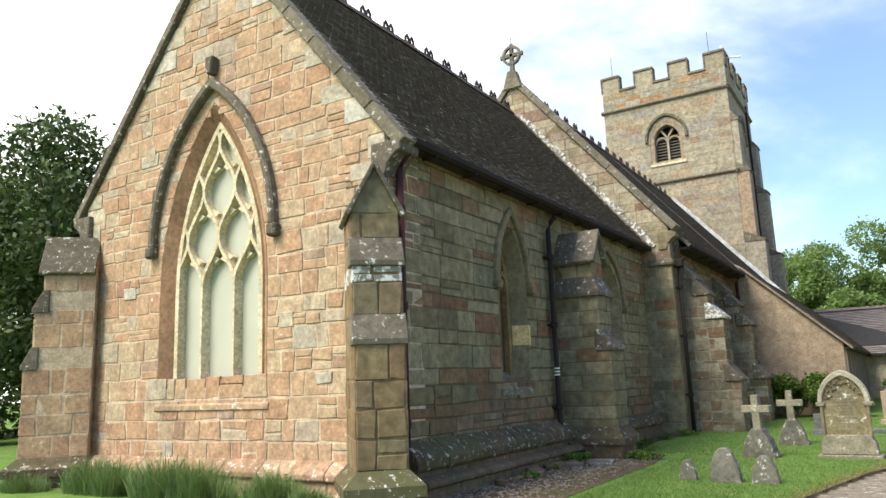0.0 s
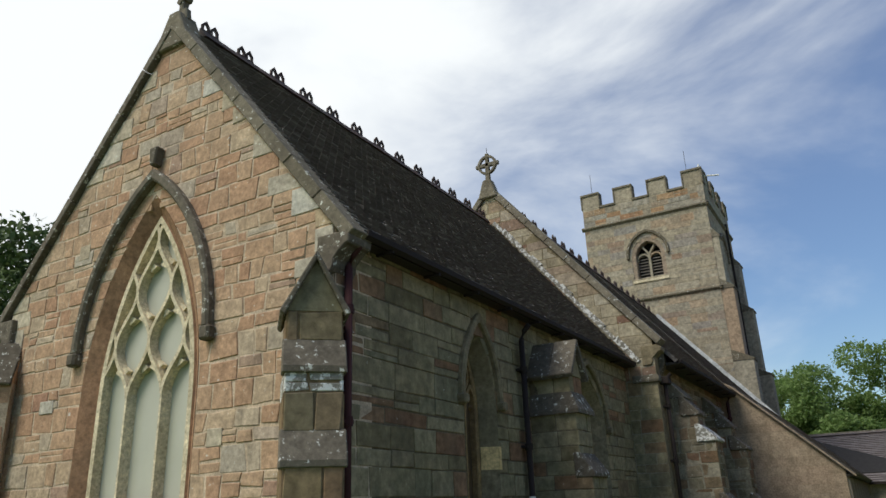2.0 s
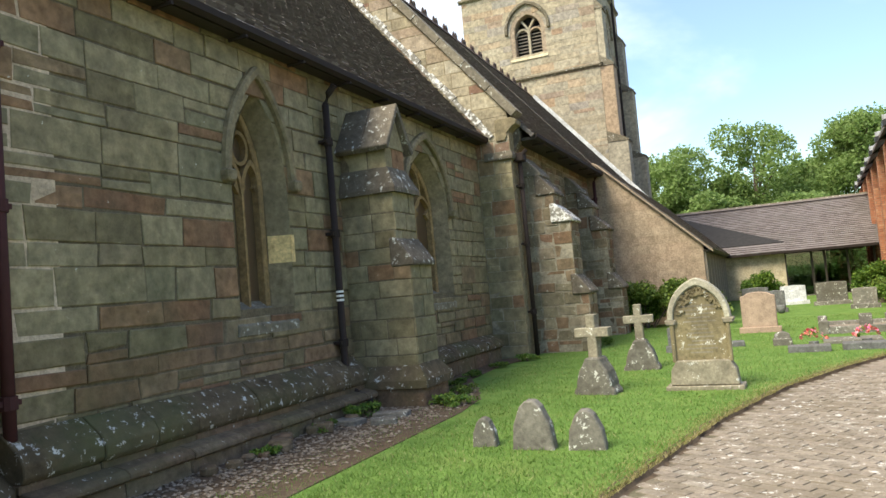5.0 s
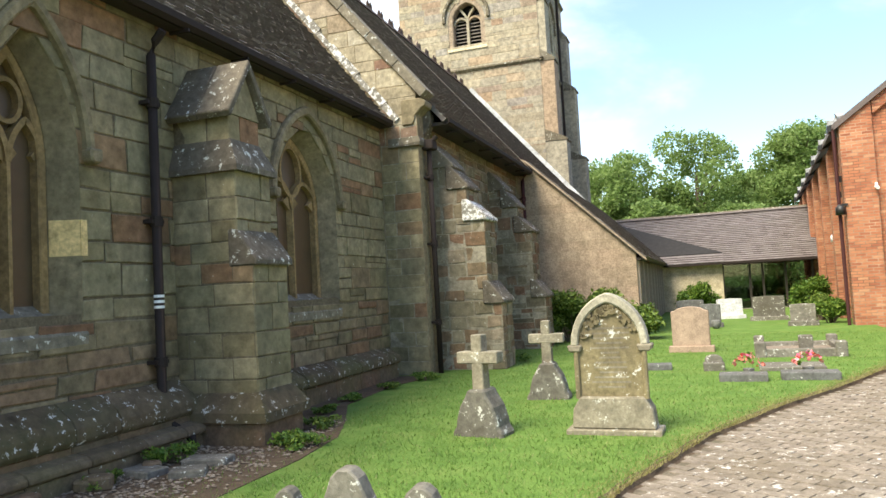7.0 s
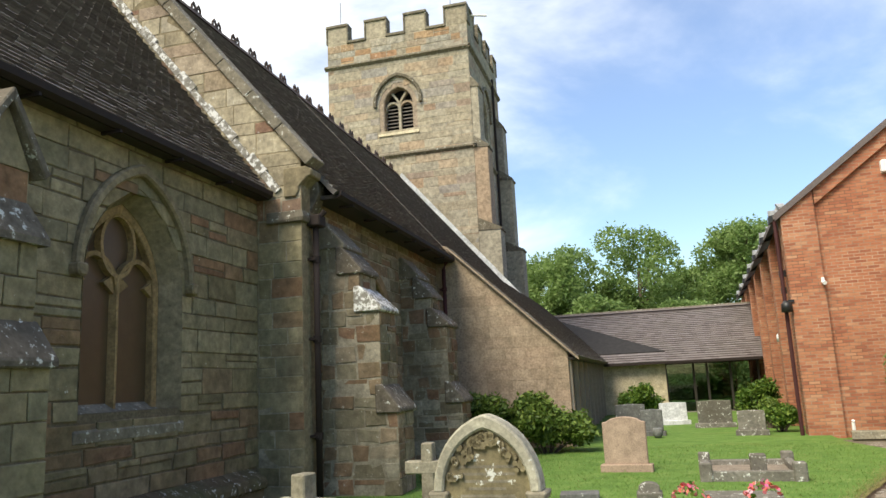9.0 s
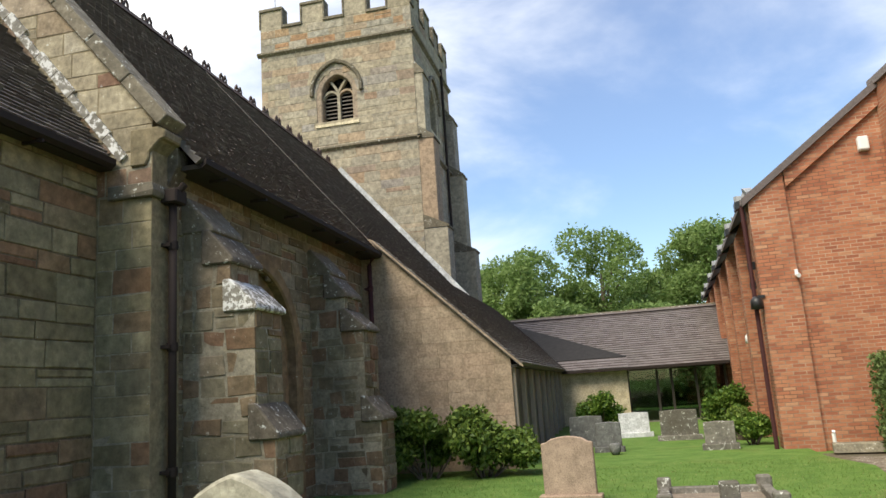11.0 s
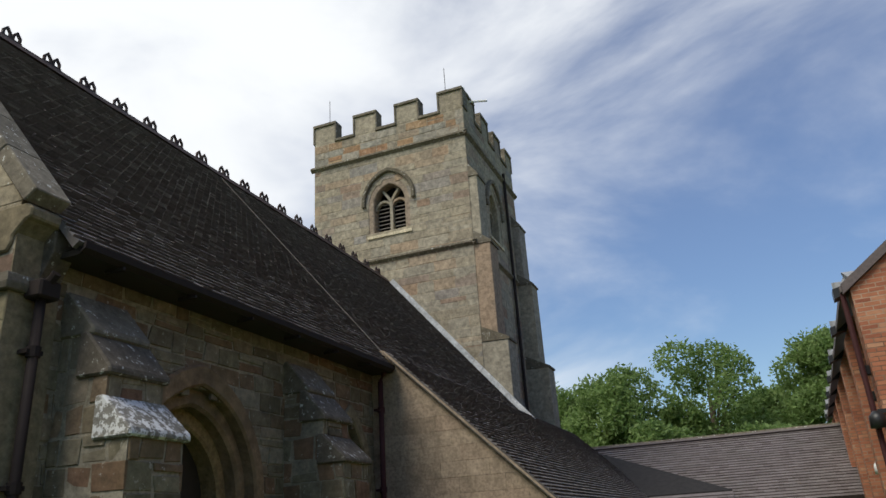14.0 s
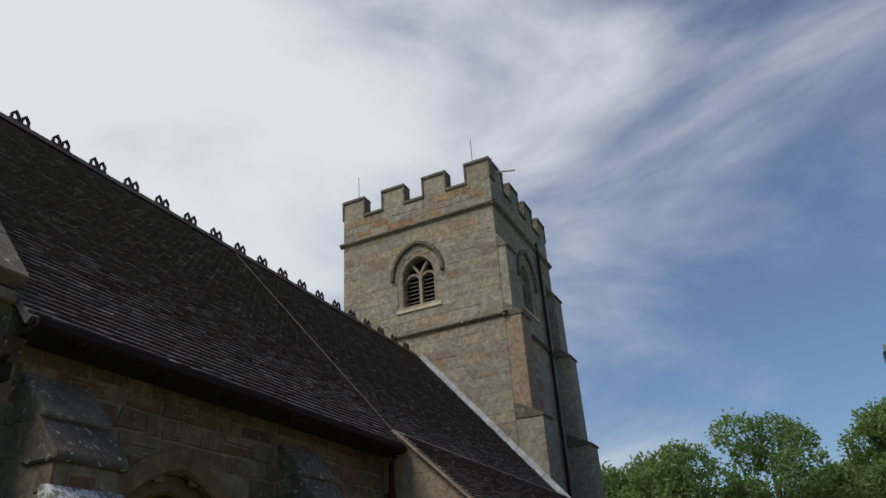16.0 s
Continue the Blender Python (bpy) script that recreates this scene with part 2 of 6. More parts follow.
GRAVE_WHITE = stone_mat("white_marble", [(0.0, (0.55, 0.56, 0.56)), (1.0, (0.6, 0.6, 0.6))], 20, stain_amt=0.25, bump=0.2)


def tile_mat(name, stops, pale=0.05, speck=(0.34, 0.33, 0.30)):
    n = N(name)
    base = n.ramp(n.each(), stops)
    c = n.mix(0.5, base, n.ramp(n.noise(18, 6), [(0.3, 0.5), (0.7, 1.3)]), "MULTIPLY")
    c = n.mix(n.ramp(n.noise(0.8, 5), [(0.5, 0.0), (0.75, 0.5)]), c, (0.13, 0.12, 0.105))
    c = n.mix(n.ramp(n.noise(6, 5, 0.75), [(0.70 - pale, 0.0), (0.76 - pale, 0.7)]), c, speck)
    n.bump(n.noise(25, 5), 0.4, 0.01)
    return n.done(c, 0.75, 0, 0.3)


TILE = tile_mat("weathered_clay_tile", [(0.0, (0.095, 0.082, 0.074)), (0.5, (0.13, 0.114, 0.104)), (0.88, (0.155, 0.138, 0.126)), (1.0, (0.25, 0.23, 0.21))], 0.085)
TILE_NEW = tile_mat("brown_concrete_tile", [(0.0, (0.13, 0.108, 0.103)), (0.5, (0.165, 0.14, 0.135)), (1.0, (0.19, 0.165, 0.16))], 0.0)
RIDGE_CLAY = tile_mat("ridge_clay", [(0.0, (0.055, 0.038, 0.032)), (1.0, (0.09, 0.055, 0.045))], 0.02)


def plain(name, col, rough=0.5, metal=0.0, spec=0.4, vary=0.25, scale=12):
    n = N(name)
    c = n.mix(vary, col, n.ramp(n.noise(scale, 6), [(0.3, 0.4), (0.7, 1.3)]), "MULTIPLY")
    n.bump(n.noise(scale * 3, 4), 0.12, 0.005)
    return n.done(c, rough, metal, spec)


IRON = plain("painted_iron", (0.028, 0.02, 0.017), 0.75, spec=0.2)
MAROON = plain("maroon_painted_iron", (0.06, 0.022, 0.022), 0.7, spec=0.2)
LEAD = plain("lead_flashing", (0.36, 0.37, 0.38), 0.55, 0.2)
DARK_TIMBER = plain("dark_stained_timber", (0.035, 0.027, 0.02), 0.6)
GREY_TIMBER = plain("grey_timber_post", (0.30, 0.25, 0.19), 0.7)
WHITE_PLASTIC = plain("white_plastic", (0.8, 0.8, 0.78), 0.4, vary=0.08)
BLACK_PLASTIC = plain("black_plastic", (0.02, 0.02, 0.02), 0.4)
PALE_PANE = plain("pale_protective_sheet", (0.44, 0.435, 0.35), 0.28, 0, 0.5, 0.12, 2.0)
DARK_PANE = plain("leaded_dark_glass", (0.045, 0.042, 0.035), 0.3, 0, 0.5, 0.3, 30)
GRIMY_PANE = plain("grimy_protective_sheet", (0.085, 0.058, 0.032), 0.35, 0, 0.5, 0.3, 5.0)
LOUVRE = plain("slate_louvre", (0.16, 0.14, 0.12), 0.8)
DARK_SHEET = plain("dark_roof_sheet", (0.035, 0.033, 0.033), 0.9, spec=0.15, vary=0.4, scale=6)
VOID = plain("dark_interior", (0.008, 0.008, 0.008), 0.9)


def brick_mat():
    n = N("red_facing_brick")
    bt = n.node("ShaderNodeTexBrick", Scale=1.0)
    bt.inputs["Color1"].default_value = (0, 0, 0, 1)
    bt.inputs["Color2"].default_value = (1, 1, 1, 1)
    bt.inputs["Mortar"].default_value = (0.5, 0.5, 0.5, 1)
    for k, v in (("Brick Width", 0.225), ("Row Height", 0.075), ("Mortar Size", 0.009), ("Mortar Smooth", 0.2), ("Bias", 0.0)):
        bt.inputs[k].default_value = v
    sep = n.node("ShaderNodeSeparateXYZ")
    n.link(n.geo.outputs["Position"], sep.inputs[0])
    add = n.t.nodes.new("ShaderNodeMath")
    n.link(sep.outputs["X"], add.inputs[0])
    n.link(sep.outputs["Y"], add.inputs[1])
    com = n.node("ShaderNodeCombineXYZ")
    n.link(add.outputs[0], com.inputs["X"])
    n.link(sep.outputs["Z"], com.inputs["Y"])
    n.link(com.outputs[0], bt.inputs["Vector"])
    one = n.ramp(bt.outputs["Color"], [(0.0, (0.28, 0.105, 0.062)), (0.3, (0.36, 0.14, 0.078)), (0.6, (0.395, 0.16, 0.088)), (0.88, (0.42, 0.19, 0.105)), (1.0, (0.47, 0.26, 0.155))])
    c = n.mix(bt.outputs["Fac"], one, n.ramp(n.noise(1.1, 3), [(0.4, (0.18, 0.105, 0.07)), (0.65, (0.42, 0.30, 0.21))]))
    c = n.mix(0.35, c, n.ramp(n.noise(7, 7, 0.7, (1, 1, 3)), [(0.3, 0.45), (0.7, 1.45)]), "MULTIPLY")
    c = n.mix(n.ramp(n.noise(4.2, 5, 0.7, (1, 1, 3.2)), [(0.66, 0.0), (0.74, 0.35)]), c, (0.54, 0.30, 0.17))
    c = n.mix(n.ramp(n.noise(0.6, 4), [(0.5, 0.0), (0.75, 0.35)]), c, (0.22, 0.09, 0.05))
    b = n.node("ShaderNodeBump", Strength=0.5, Distance=0.008)
    inv = n.t.nodes.new("ShaderNodeMath")
    inv.operation, inv.inputs[0].default_value = "SUBTRACT", 1.0
    n.link(bt.outputs["Fac"], inv.inputs[1])
    n.link(inv.outputs[0], b.inputs["Height"])
    n.link(b.outputs[0], n.b.inputs["Normal"])
    return n.done(c, 0.88, 0, 0.2)


BRICK = brick_mat()


def ground_mat():
    n = N("mown_grass")
    c = n.ramp(n.noise(2.2, 7, 0.7), [(0.3, (0.068, 0.13, 0.028)), (0.5, (0.11, 0.19, 0.042)), (0.7, (0.155, 0.225, 0.06))])
    c = n.mix(0.5, c, n.ramp(n.noise(40, 4), [(0.3, 0.5), (0.7, 1.5)]), "MULTIPLY")
    c = n.mix(n.ramp(n.noise(0.7, 4), [(0.55, 0.0), (0.75, 0.45)]), c, (0.16, 0.17, 0.05))
    n.bump(n.noise(60, 4), 0.5, 0.02)
    return n.done(c, 0.9, 0, 0.1)


def leaf_mat(name, stops, trans=0.25):
    n = N(name)
    c = n.ramp(n.each(), stops)
    n.b.inputs["Transmission Weight"].default_value = 0.0
    m = n.done(c, 0.55, 0, 0.3)
    tr = n.t.nodes.new("ShaderNodeBsdfTranslucent")
    n.link(c, tr.inputs["Color"])
    ms = n.t.nodes.new("ShaderNodeMixShader")
    ms.inputs[0].default_value = trans
    out = n.t.nodes["Material Output"]
    n.link(n.b.outputs[0], ms.inputs[1])
    n.link(tr.outputs[0], ms.inputs[2])
    n.link(ms.outputs[0], out.inputs["Surface"])
    return m


GRASS = ground_mat()
BLADE = leaf_mat("grass_blade", [(0.0, (0.115, 0.20, 0.042)), (0.6, (0.16, 0.265, 0.06)), (0.9, (0.22, 0.30, 0.09)), (1.0, (0.38, 0.36, 0.17))], 0.5)
DRY_BLADE = leaf_mat("dry_grass_blade", [(0.0, (0.20, 0.21, 0.06)), (0.5, (0.30, 0.26, 0.10)), (1.0, (0.40, 0.35, 0.18))], 0.4)
TALL_BLADE = leaf_mat("tall_grass_blade", [(0.0, (0.10, 0.17, 0.05)), (0.6, (0.16, 0.25, 0.08)), (1.0, (0.26, 0.30, 0.13))])
LEAF = leaf_mat("broad_leaf", [(0.0, (0.12, 0.19, 0.05)), (0.5, (0.18, 0.27, 0.08)), (1.0, (0.26, 0.35, 0.12))], 0.5)
YEW = leaf_mat("yew_needle", [(0.0, (0.035, 0.062, 0.02)), (0.6, (0.065, 0.105, 0.03)), (1.0, (0.12, 0.16, 0.05))], 0.25)
SHRUB = leaf_mat("shrub_leaf", [(0.0, (0.05, 0.11, 0.015)), (0.6, (0.11, 0.19, 0.03)), (1.0, (0.22, 0.30, 0.05))])
DARK_SHRUB = leaf_mat("dark_shrub_leaf", [(0.0, (0.05, 0.09, 0.015)), (0.6, (0.105, 0.165, 0.028)), (1.0, (0.18, 0.24, 0.045))])
HEDGE = leaf_mat("hedge_leaf", [(0.0, (0.09, 0.14, 0.04)), (0.7, (0.16, 0.225, 0.075)), (1.0, (0.22, 0.28, 0.11))], 0.4)
PETAL = leaf_mat("flower_petal", [(0.0, (0.72, 0.12, 0.30)), (0.4, (0.78, 0.28, 0.22)), (0.7, (0.7, 0.05, 0.06)), (1.0, (0.8, 0.5, 0.55))], 0.2)
BARK = plain("bark", (0.11, 0.085, 0.06), 0.9, vary=0.5, scale=20)
EARTH = stone_mat("bare_earth", [(0.0, (0.10, 0.07, 0.045)), (1.0, (0.12, 0.085, 0.055))], 30, stain_amt=0.4, bump=1.0)
PEBBLE = stone_mat("gravel_pebble", [(0.0, (0.17, 0.13, 0.095)), (0.5, (0.24, 0.195, 0.15)), (1.0, (0.32, 0.265, 0.21))], 40, stain_amt=0.2, bump=0.3)
JOINT_SAND = stone_mat("gritty_joint_sand", [(0.0, (0.15, 0.125, 0.09)), (1.0, (0.18, 0.15, 0.11))], 40, stain=(0.07, 0.075, 0.03), stain_amt=0.6, bump=0.5)
PAVER = stone_mat("paving_brick", [(0.0, (0.215, 0.18, 0.14)), (0.5, (0.255, 0.215, 0.17)), (0.95, (0.235, 0.195, 0.155)), (1.0, (0.29, 0.255, 0.21))], 30, stain=(0.15, 0.12, 0.08), stain_amt=0.6, lichen=0.055, lichen_col=(0.58, 0.56, 0.52), bump=0.4)

# ---- geometry helpers ----
Z = Vector((0, 0, 1))


class M:
    """Collects faces of one mesh."""

    def __init__(self):
        self.v, self.f = [], []

    def face(self, pts):
        k = len(self.v)
        self.v += [tuple(p) for p in pts]
        self.f.append(tuple(range(k, k + len(pts))))

    def prism(self, pts, vec):
        """A polygon pushed along vec, closed."""
        k, n = len(self.v), len(pts)
        vec = Vector(vec)
        self.v += [tuple(p) for p in pts] + [tuple(Vector(p) + vec) for p in pts]
        self.f.append(tuple(range(k + n - 1, k - 1, -1)))
        self.f.append(tuple(range(k + n, k + 2 * n)))
        for i in range(n):
            j = (i + 1) % n
            self.f.append((k + i, k + j, k + n + j, k + n + i))
        return self

    def box(self, x0, x1, y0, y1, z0, z1):
        return self.prism([(x0, y0, z0), (x1, y0, z0), (x1, y1, z0), (x0, y1, z0)], (0, 0, z1 - z0))

    def tube(self, pts, r, n=8):
        """A round bar through points; r a number or one for each point."""
        rs = r if isinstance(r, (list, tuple)) else [r] * len(pts)
        pts = [Vector(p) for p in pts]
        k = len(self.v)
        for i, p in enumerate(pts):
            d = (pts[min(i + 1, len(pts) - 1)] - pts[max(i - 1, 0)]).normalized()
            a = d.orthogonal().normalized() if abs(d.z) > 0.9 else d.cross(Z).normalized()
            b = d.cross(a).normalized()
            for j in range(n):
                t = 2 * math.pi * j / n
                self.v.append(tuple(p + (a * math.cos(t) + b * math.sin(t)) * rs[i]))
        for i in range(len(pts) - 1):
            for j in range(n):
                q = (j + 1) % n
                self.f.append((k + i * n + j, k + i * n + q, k + (i + 1) * n + q, k + (i + 1) * n + j))
        self.f.append(tuple(k + j for j in range(n)))
        e = k + (len(pts) - 1) * n
        self.f.append(tuple(e + j for j in range(n - 1, -1, -1)))
        return self

    def mesh(self, name):
        me = bpy.data.meshes.new(name)
        me.from_pydata(self.v, [], self.f)
        return me


def part(name, m, material, parent=None, label="", bevel=0.0, smooth=False):
    """Links the collected faces as one mesh object."""
    me = m.mesh(name)
    me.materials.append(material)
    if bevel or smooth:
        bm = bmesh.new()
        bm.from_mesh(me)
        bmesh.ops.remove_doubles(bm, verts=bm.verts, dist=1e-5)
        bmesh.ops.recalc_face_normals(bm, faces=bm.faces)
        if bevel:
            bmesh.ops.bevel(bm, geom=[e for e in bm.edges if len(e.link_faces) == 2 and e.calc_face_angle(0) > 0.5], offset=bevel, segments=1, affect="EDGES")
        for f in bm.faces:
            f.smooth = smooth
        bm.to_mesh(me)
        bm.free()
    ob = new(name, me)
    if parent:
        ob.parent = parent
    if label:
        ob["label"] = label
    return ob


def thing(name, label, category, loc=(0, 0, 0), group="", kind=""):
    ob = new(name)
    ob.location = loc
    return tagged(ob, label, category, group, kind)


class Wall:
    """A plane: origin, direction u along it, outward normal."""

    def __init__(self, o, u, n):
        self.o, self.u, self.n = Vector(o), Vector(u).normalized(), Vector(n).normalized()

    def p(self, u, v, n=0.0):
        return self.o + self.u * u + Z * v + self.n * n


def half(w, r, dz):
    """Half width of a pointed arch of half width w and rise r, dz above the springing."""
    if dz <= 0:
        return w
    if dz >= r:
        return 0.0
    big = (w * w + r * r) / (2 * w)
    return max(0.0, w - big + math.sqrt(max(0.0, big * big - dz * dz)))


def arch_line(c, w, s, r, foot, n=12):
    """Points (u, v) up the left side and down the right side of a pointed arch."""
    left = [(c - w, foot)] if foot < s else []
    for i in range(n + 1):
        dz = r * math.sin(math.pi / 2 * i / n)
        left.append((c - half(w, r, dz), s + dz))
    return left + [(2 * c - u, v) for u, v in left[-2::-1]]


def arch_band(m, wall, c, s, foot, w0, r0, w1, r1, n0, n1, m0=None, m1=None):
    """A band between an inner arch (w0, r0) and an outer arch (w1, r1), from depth n0 to n1; m0, m1: depths of the inner line where it is splayed."""
    inner, outer = arch_line(c, w0, s, r0, foot), arch_line(c, w1, s, r1, foot)
    a0, a1 = (n0 if m0 is None else m0), (n1 if m1 is None else m1)
    for i in range(len(inner) - 1):
        q = [(inner[i], a0, a1), (outer[i], n0, n1), (outer[i + 1], n0, n1), (inner[i + 1], a0, a1)]
        back = [wall.p(*uv, lo) for uv, lo, hi in q]
        front = [wall.p(*uv, hi) for uv, lo, hi in q]
        k = len(m.v)
        m.v += [tuple(p) for p in back + front]
        m.f += [(k, k + 1, k + 2, k + 3), (k + 7, k + 6, k + 5, k + 4), (k, k + 3, k + 7, k + 4), (k + 1, k + 2, k + 6, k + 5)]
        if i == 0:
            m.f.append((k, k + 1, k + 5, k + 4))
        if i == len(inner) - 2:
            m.f.append((k + 2, k + 3, k + 7, k + 6))
    return m


LAYER = [0]


def ribbon(m, wall, pts, w, n0, n1):
    """A flat mitred bar that follows points (u, v) in a wall's plane; each lies a hair proud of the last."""
    LAYER[0] = (LAYER[0] + 1) % 9
    n0, n1 = n0 - 0.0015 * LAYER[0], n1 + 0.0015 * LAYER[0]
    q = [Vector(p) for p in pts]
    k, last = len(m.v), len(q) - 1
    for i, p in enumerate(q):
        d = (q[min(i + 1, last)] - q[max(i - 1, 0)]).normalized()
        s = Vector((-d.y, d.x)) * w / 2
        for e in (p + s, p - s):
            m.v += [tuple(wall.p(e.x, e.y, n0)), tuple(wall.p(e.x, e.y, n1))]
    for i in range(last):
        o = k + 4 * i
        m.f += [(o + 1, o + 3, o + 7, o + 5), (o, o + 4, o + 6, o + 2), (o, o + 1, o + 5, o + 4), (o + 2, o + 6, o + 7, o + 3)]
    e = k + 4 * last
    m.f += [(k, k + 2, k + 3, k + 1), (e, e + 1, e + 3, e + 2)]
    return m


def backing(wall, v0, v1, step, spans, n0, n1):
    """A solid wall with openings, as trapezoids between the spans of each height."""
    m = M()
    k = max(1, round((v1 - v0) / step))
    for i in range(k):
        a, b = v0 + (v1 - v0) * i / k, v0 + (v1 - v0) * (i + 1) / k
        sa, sb = spans(a + 1e-4), spans(b - 1e-4)
        if len(sa) != len(sb):
            sa = sb = spans((a + b) / 2)
        for (p0, p1), (q0, q1) in zip(sa, sb):
            m.prism([wall.p(p0, a, n0), wall.p(p1, a, n0), wall.p(q1, b, n0), wall.p(q0, b, n0)], wall.n * (n1 - n0))
    return m


def stone_mesh(wall, a0, a1, b0, b1, v0, v1, lo, hi, m, rnd, ragged=0.0, g=0.0045, cham=0.014):
    """One dressed stone: back quad, chamfered and slightly uneven front; g half the joint."""
    a0, a1, b0, b1, v0, v1 = a0 + g, a1 - g, b0 + g, b1 - g, v0 + g, v1 - g
    c = min(cham, (v1 - v0) * 0.12)
    j = lambda: rnd.uniform(-0.4, 0.4) * c
    k = len(m.v)
    e = lambda: rnd.random() ** 2 * min(ragged, (v1 - v0) * 0.2)
    q = [(a0 + e(), v0 + e(), 1, 1), (a1 - e(), v0 + e(), -1, 1), (b1 - e(), v1 - e(), -1, -1), (b0 + e(), v1 - e(), 1, -1)]
    back = [wall.p(u, v, lo) for u, v, su, sv in q]
    mid = [wall.p(u, v, hi - c * 0.6) for u, v, su, sv in q]
    front = [wall.p(u + su * c, v + sv * c, hi + j()) for u, v, su, sv in q]
    m.v += [tuple(p) for p in back + mid + front]
    for r in (0, 4):
        for i in range(4):
            q = (i + 1) % 4
            m.f.append((k + r + i, k + r + q, k + r + 4 + q, k + r + 4 + i))
    m.f.append((k + 8, k + 9, k + 10, k + 11))


def masonry(parent, wall, rows, spans, width, material, proud=(0.0, 0.02), near=None, seed=1, limit=300, rough=0.0, split=0.0, ragged=0.0, g=0.0045, cham=0.014):
    """Courses of stones over a wall. near(u, v): which stones are objects of their own."""
    rnd = random.Random(seed)
    rest, count = M(), 0
    for v0, v1 in zip(rows, rows[1:]):
        sa, sb = spans(v0 + 1e-3), spans(v1 - 1e-3)
        if len(sa) != len(sb):
            sa = sb = spans((v0 + v1) / 2)
        for (p0, p1), (q0, q1) in zip(sa, sb):
            span = min(p1, q1) - max(p0, q0)
            if span < 0.05:
                continue
            cuts, u = [], max(p0, q0) + width * rnd.uniform(0.3, 1.0)
            while u < min(p1, q1) - width * 0.35:
                cuts.append(u)
                u += width * rnd.uniform(0.55, 1.45)
            ends = [(p0, q0)] + [(c + rnd.uniform(-rough, rough), c + rnd.uniform(-rough, rough)) for c in cuts] + [(p1, q1)]
            for (a0, b0), (a1, b1) in zip(ends, ends[1:]):
                if min(a1 - a0, b1 - b0) < 0.04:
                    continue
                vm = v0 + (v1 - v0) * rnd.uniform(0.35, 0.65)
                am, bm_ = a0 + (b0 - a0) * 0.5, a1 + (b1 - a1) * 0.5
                cut_in_two = rnd.random() < split and a1 - a0 > (v1 - v0) * 0.9
                pieces = [(a0, a1, am, bm_, v0, vm), (am, bm_, b0, b1, vm, v1)] if cut_in_two else [(a0, a1, b0, b1, v0, v1)]
                for p in pieces:
                    own = count < limit and (near is None or near((a0 + a1) / 2, (v0 + v1) / 2))
                    m = M() if own else rest
                    stone_mesh(wall, *p, -0.04, rnd.uniform(*proud), m, rnd, ragged, g, cham)
                    if own:
                        part("stone", m, material, parent)
                        count += 1
    if rest.f:
        tagged(part("stone_courses", rest, material, parent), kind="stuff")


def courses(v0, v1, h, seed=1, jitter=0.2):
    rnd, out = random.Random(seed), [v0]
    while out[-1] < v1 - h * 0.6:
        out.append(out[-1] + h * rnd.uniform(1 - jitter, 1 + jitter))
    k = (v1 - v0) / (out[-1] - v0)
    return [v0 + (v - v0) * k for v in out]


def tiled(parent, o, along, up, length, rise, gauge, width, material, near=None, seed=3, name="roof_tile"):
    """Overlapping tiles on a roof plane: o the eave corner, along the eave, up the slope."""
    rnd = random.Random(seed)
    o, along, up = Vector(o), Vector(along).normalized(), Vector(up).normalized()
    nrm = along.cross(up).normalized()
    if nrm.z < 0:
        nrm = -nrm
    rest, count = M(), 0
    for i in range(int(rise / gauge)):
        off = -width / 2 * (i % 2)
        n = int(length / width) + 1
        for j in range(n):
            a, b = max(0.0, off + j * width), min(length, off + (j + 1) * width - 0.004)
            if b - a < 0.03:
                continue
            s0, s1 = i * gauge + rnd.uniform(-0.006, 0.006), (i + 1.15) * gauge
            h0, h1 = 0.040 + rnd.uniform(-0.004, 0.006), 0.004
            q = [o + along * a + up * s0 + nrm * h0, o + along * b + up * s0 + nrm * (h0 + rnd.uniform(-0.003, 0.003)), o + along * b + up * s1 + nrm * h1, o + along * a + up * s1 + nrm * h1]
            own = near is not None and count < 300 and near(a, s0)
            m = M() if own else rest
            k = len(m.v)
            m.v += [tuple(p) for p in q] + [tuple(q[0] - nrm * 0.036), tuple(q[1] - nrm * 0.036)]
            m.f += [(k, k + 1, k + 2, k + 3), (k + 4, k + 5, k + 1, k), (k + 4, k, k + 3), (k + 5, k + 2, k + 1)]
            if own:
                part(name, m, material, parent)
                count += 1
    tagged(part(name + "_courses", rest, material, parent), kind="stuff")

# ---- ground ----
PATH_EDGE = [(3.4, -30.0), (3.6, -8.0), (3.75, 0.0), (4.28, 2.5), (4.65, 4.15), (5.25, 6.0), (6.0, 7.6), (6.8, 9.0), (7.75, 10.9), (8.6, 12.8), (9.3, 14.6)]


def edge_x(y):
    for (x0, y0), (x1, y1) in zip(PATH_EDGE, PATH_EDGE[1:]):
        if y0 <= y <= y1:
            return x0 + (x1 - x0) * (y - y0) / (y1 - y0)
    return PATH_EDGE[-1][0]


gm = M()
gm.box(-400, 400, -400, 600, -0.6, -0.07)
tagged(part("ground", gm, GRASS), "mown green grass ground round the church", "ground", kind="structure")
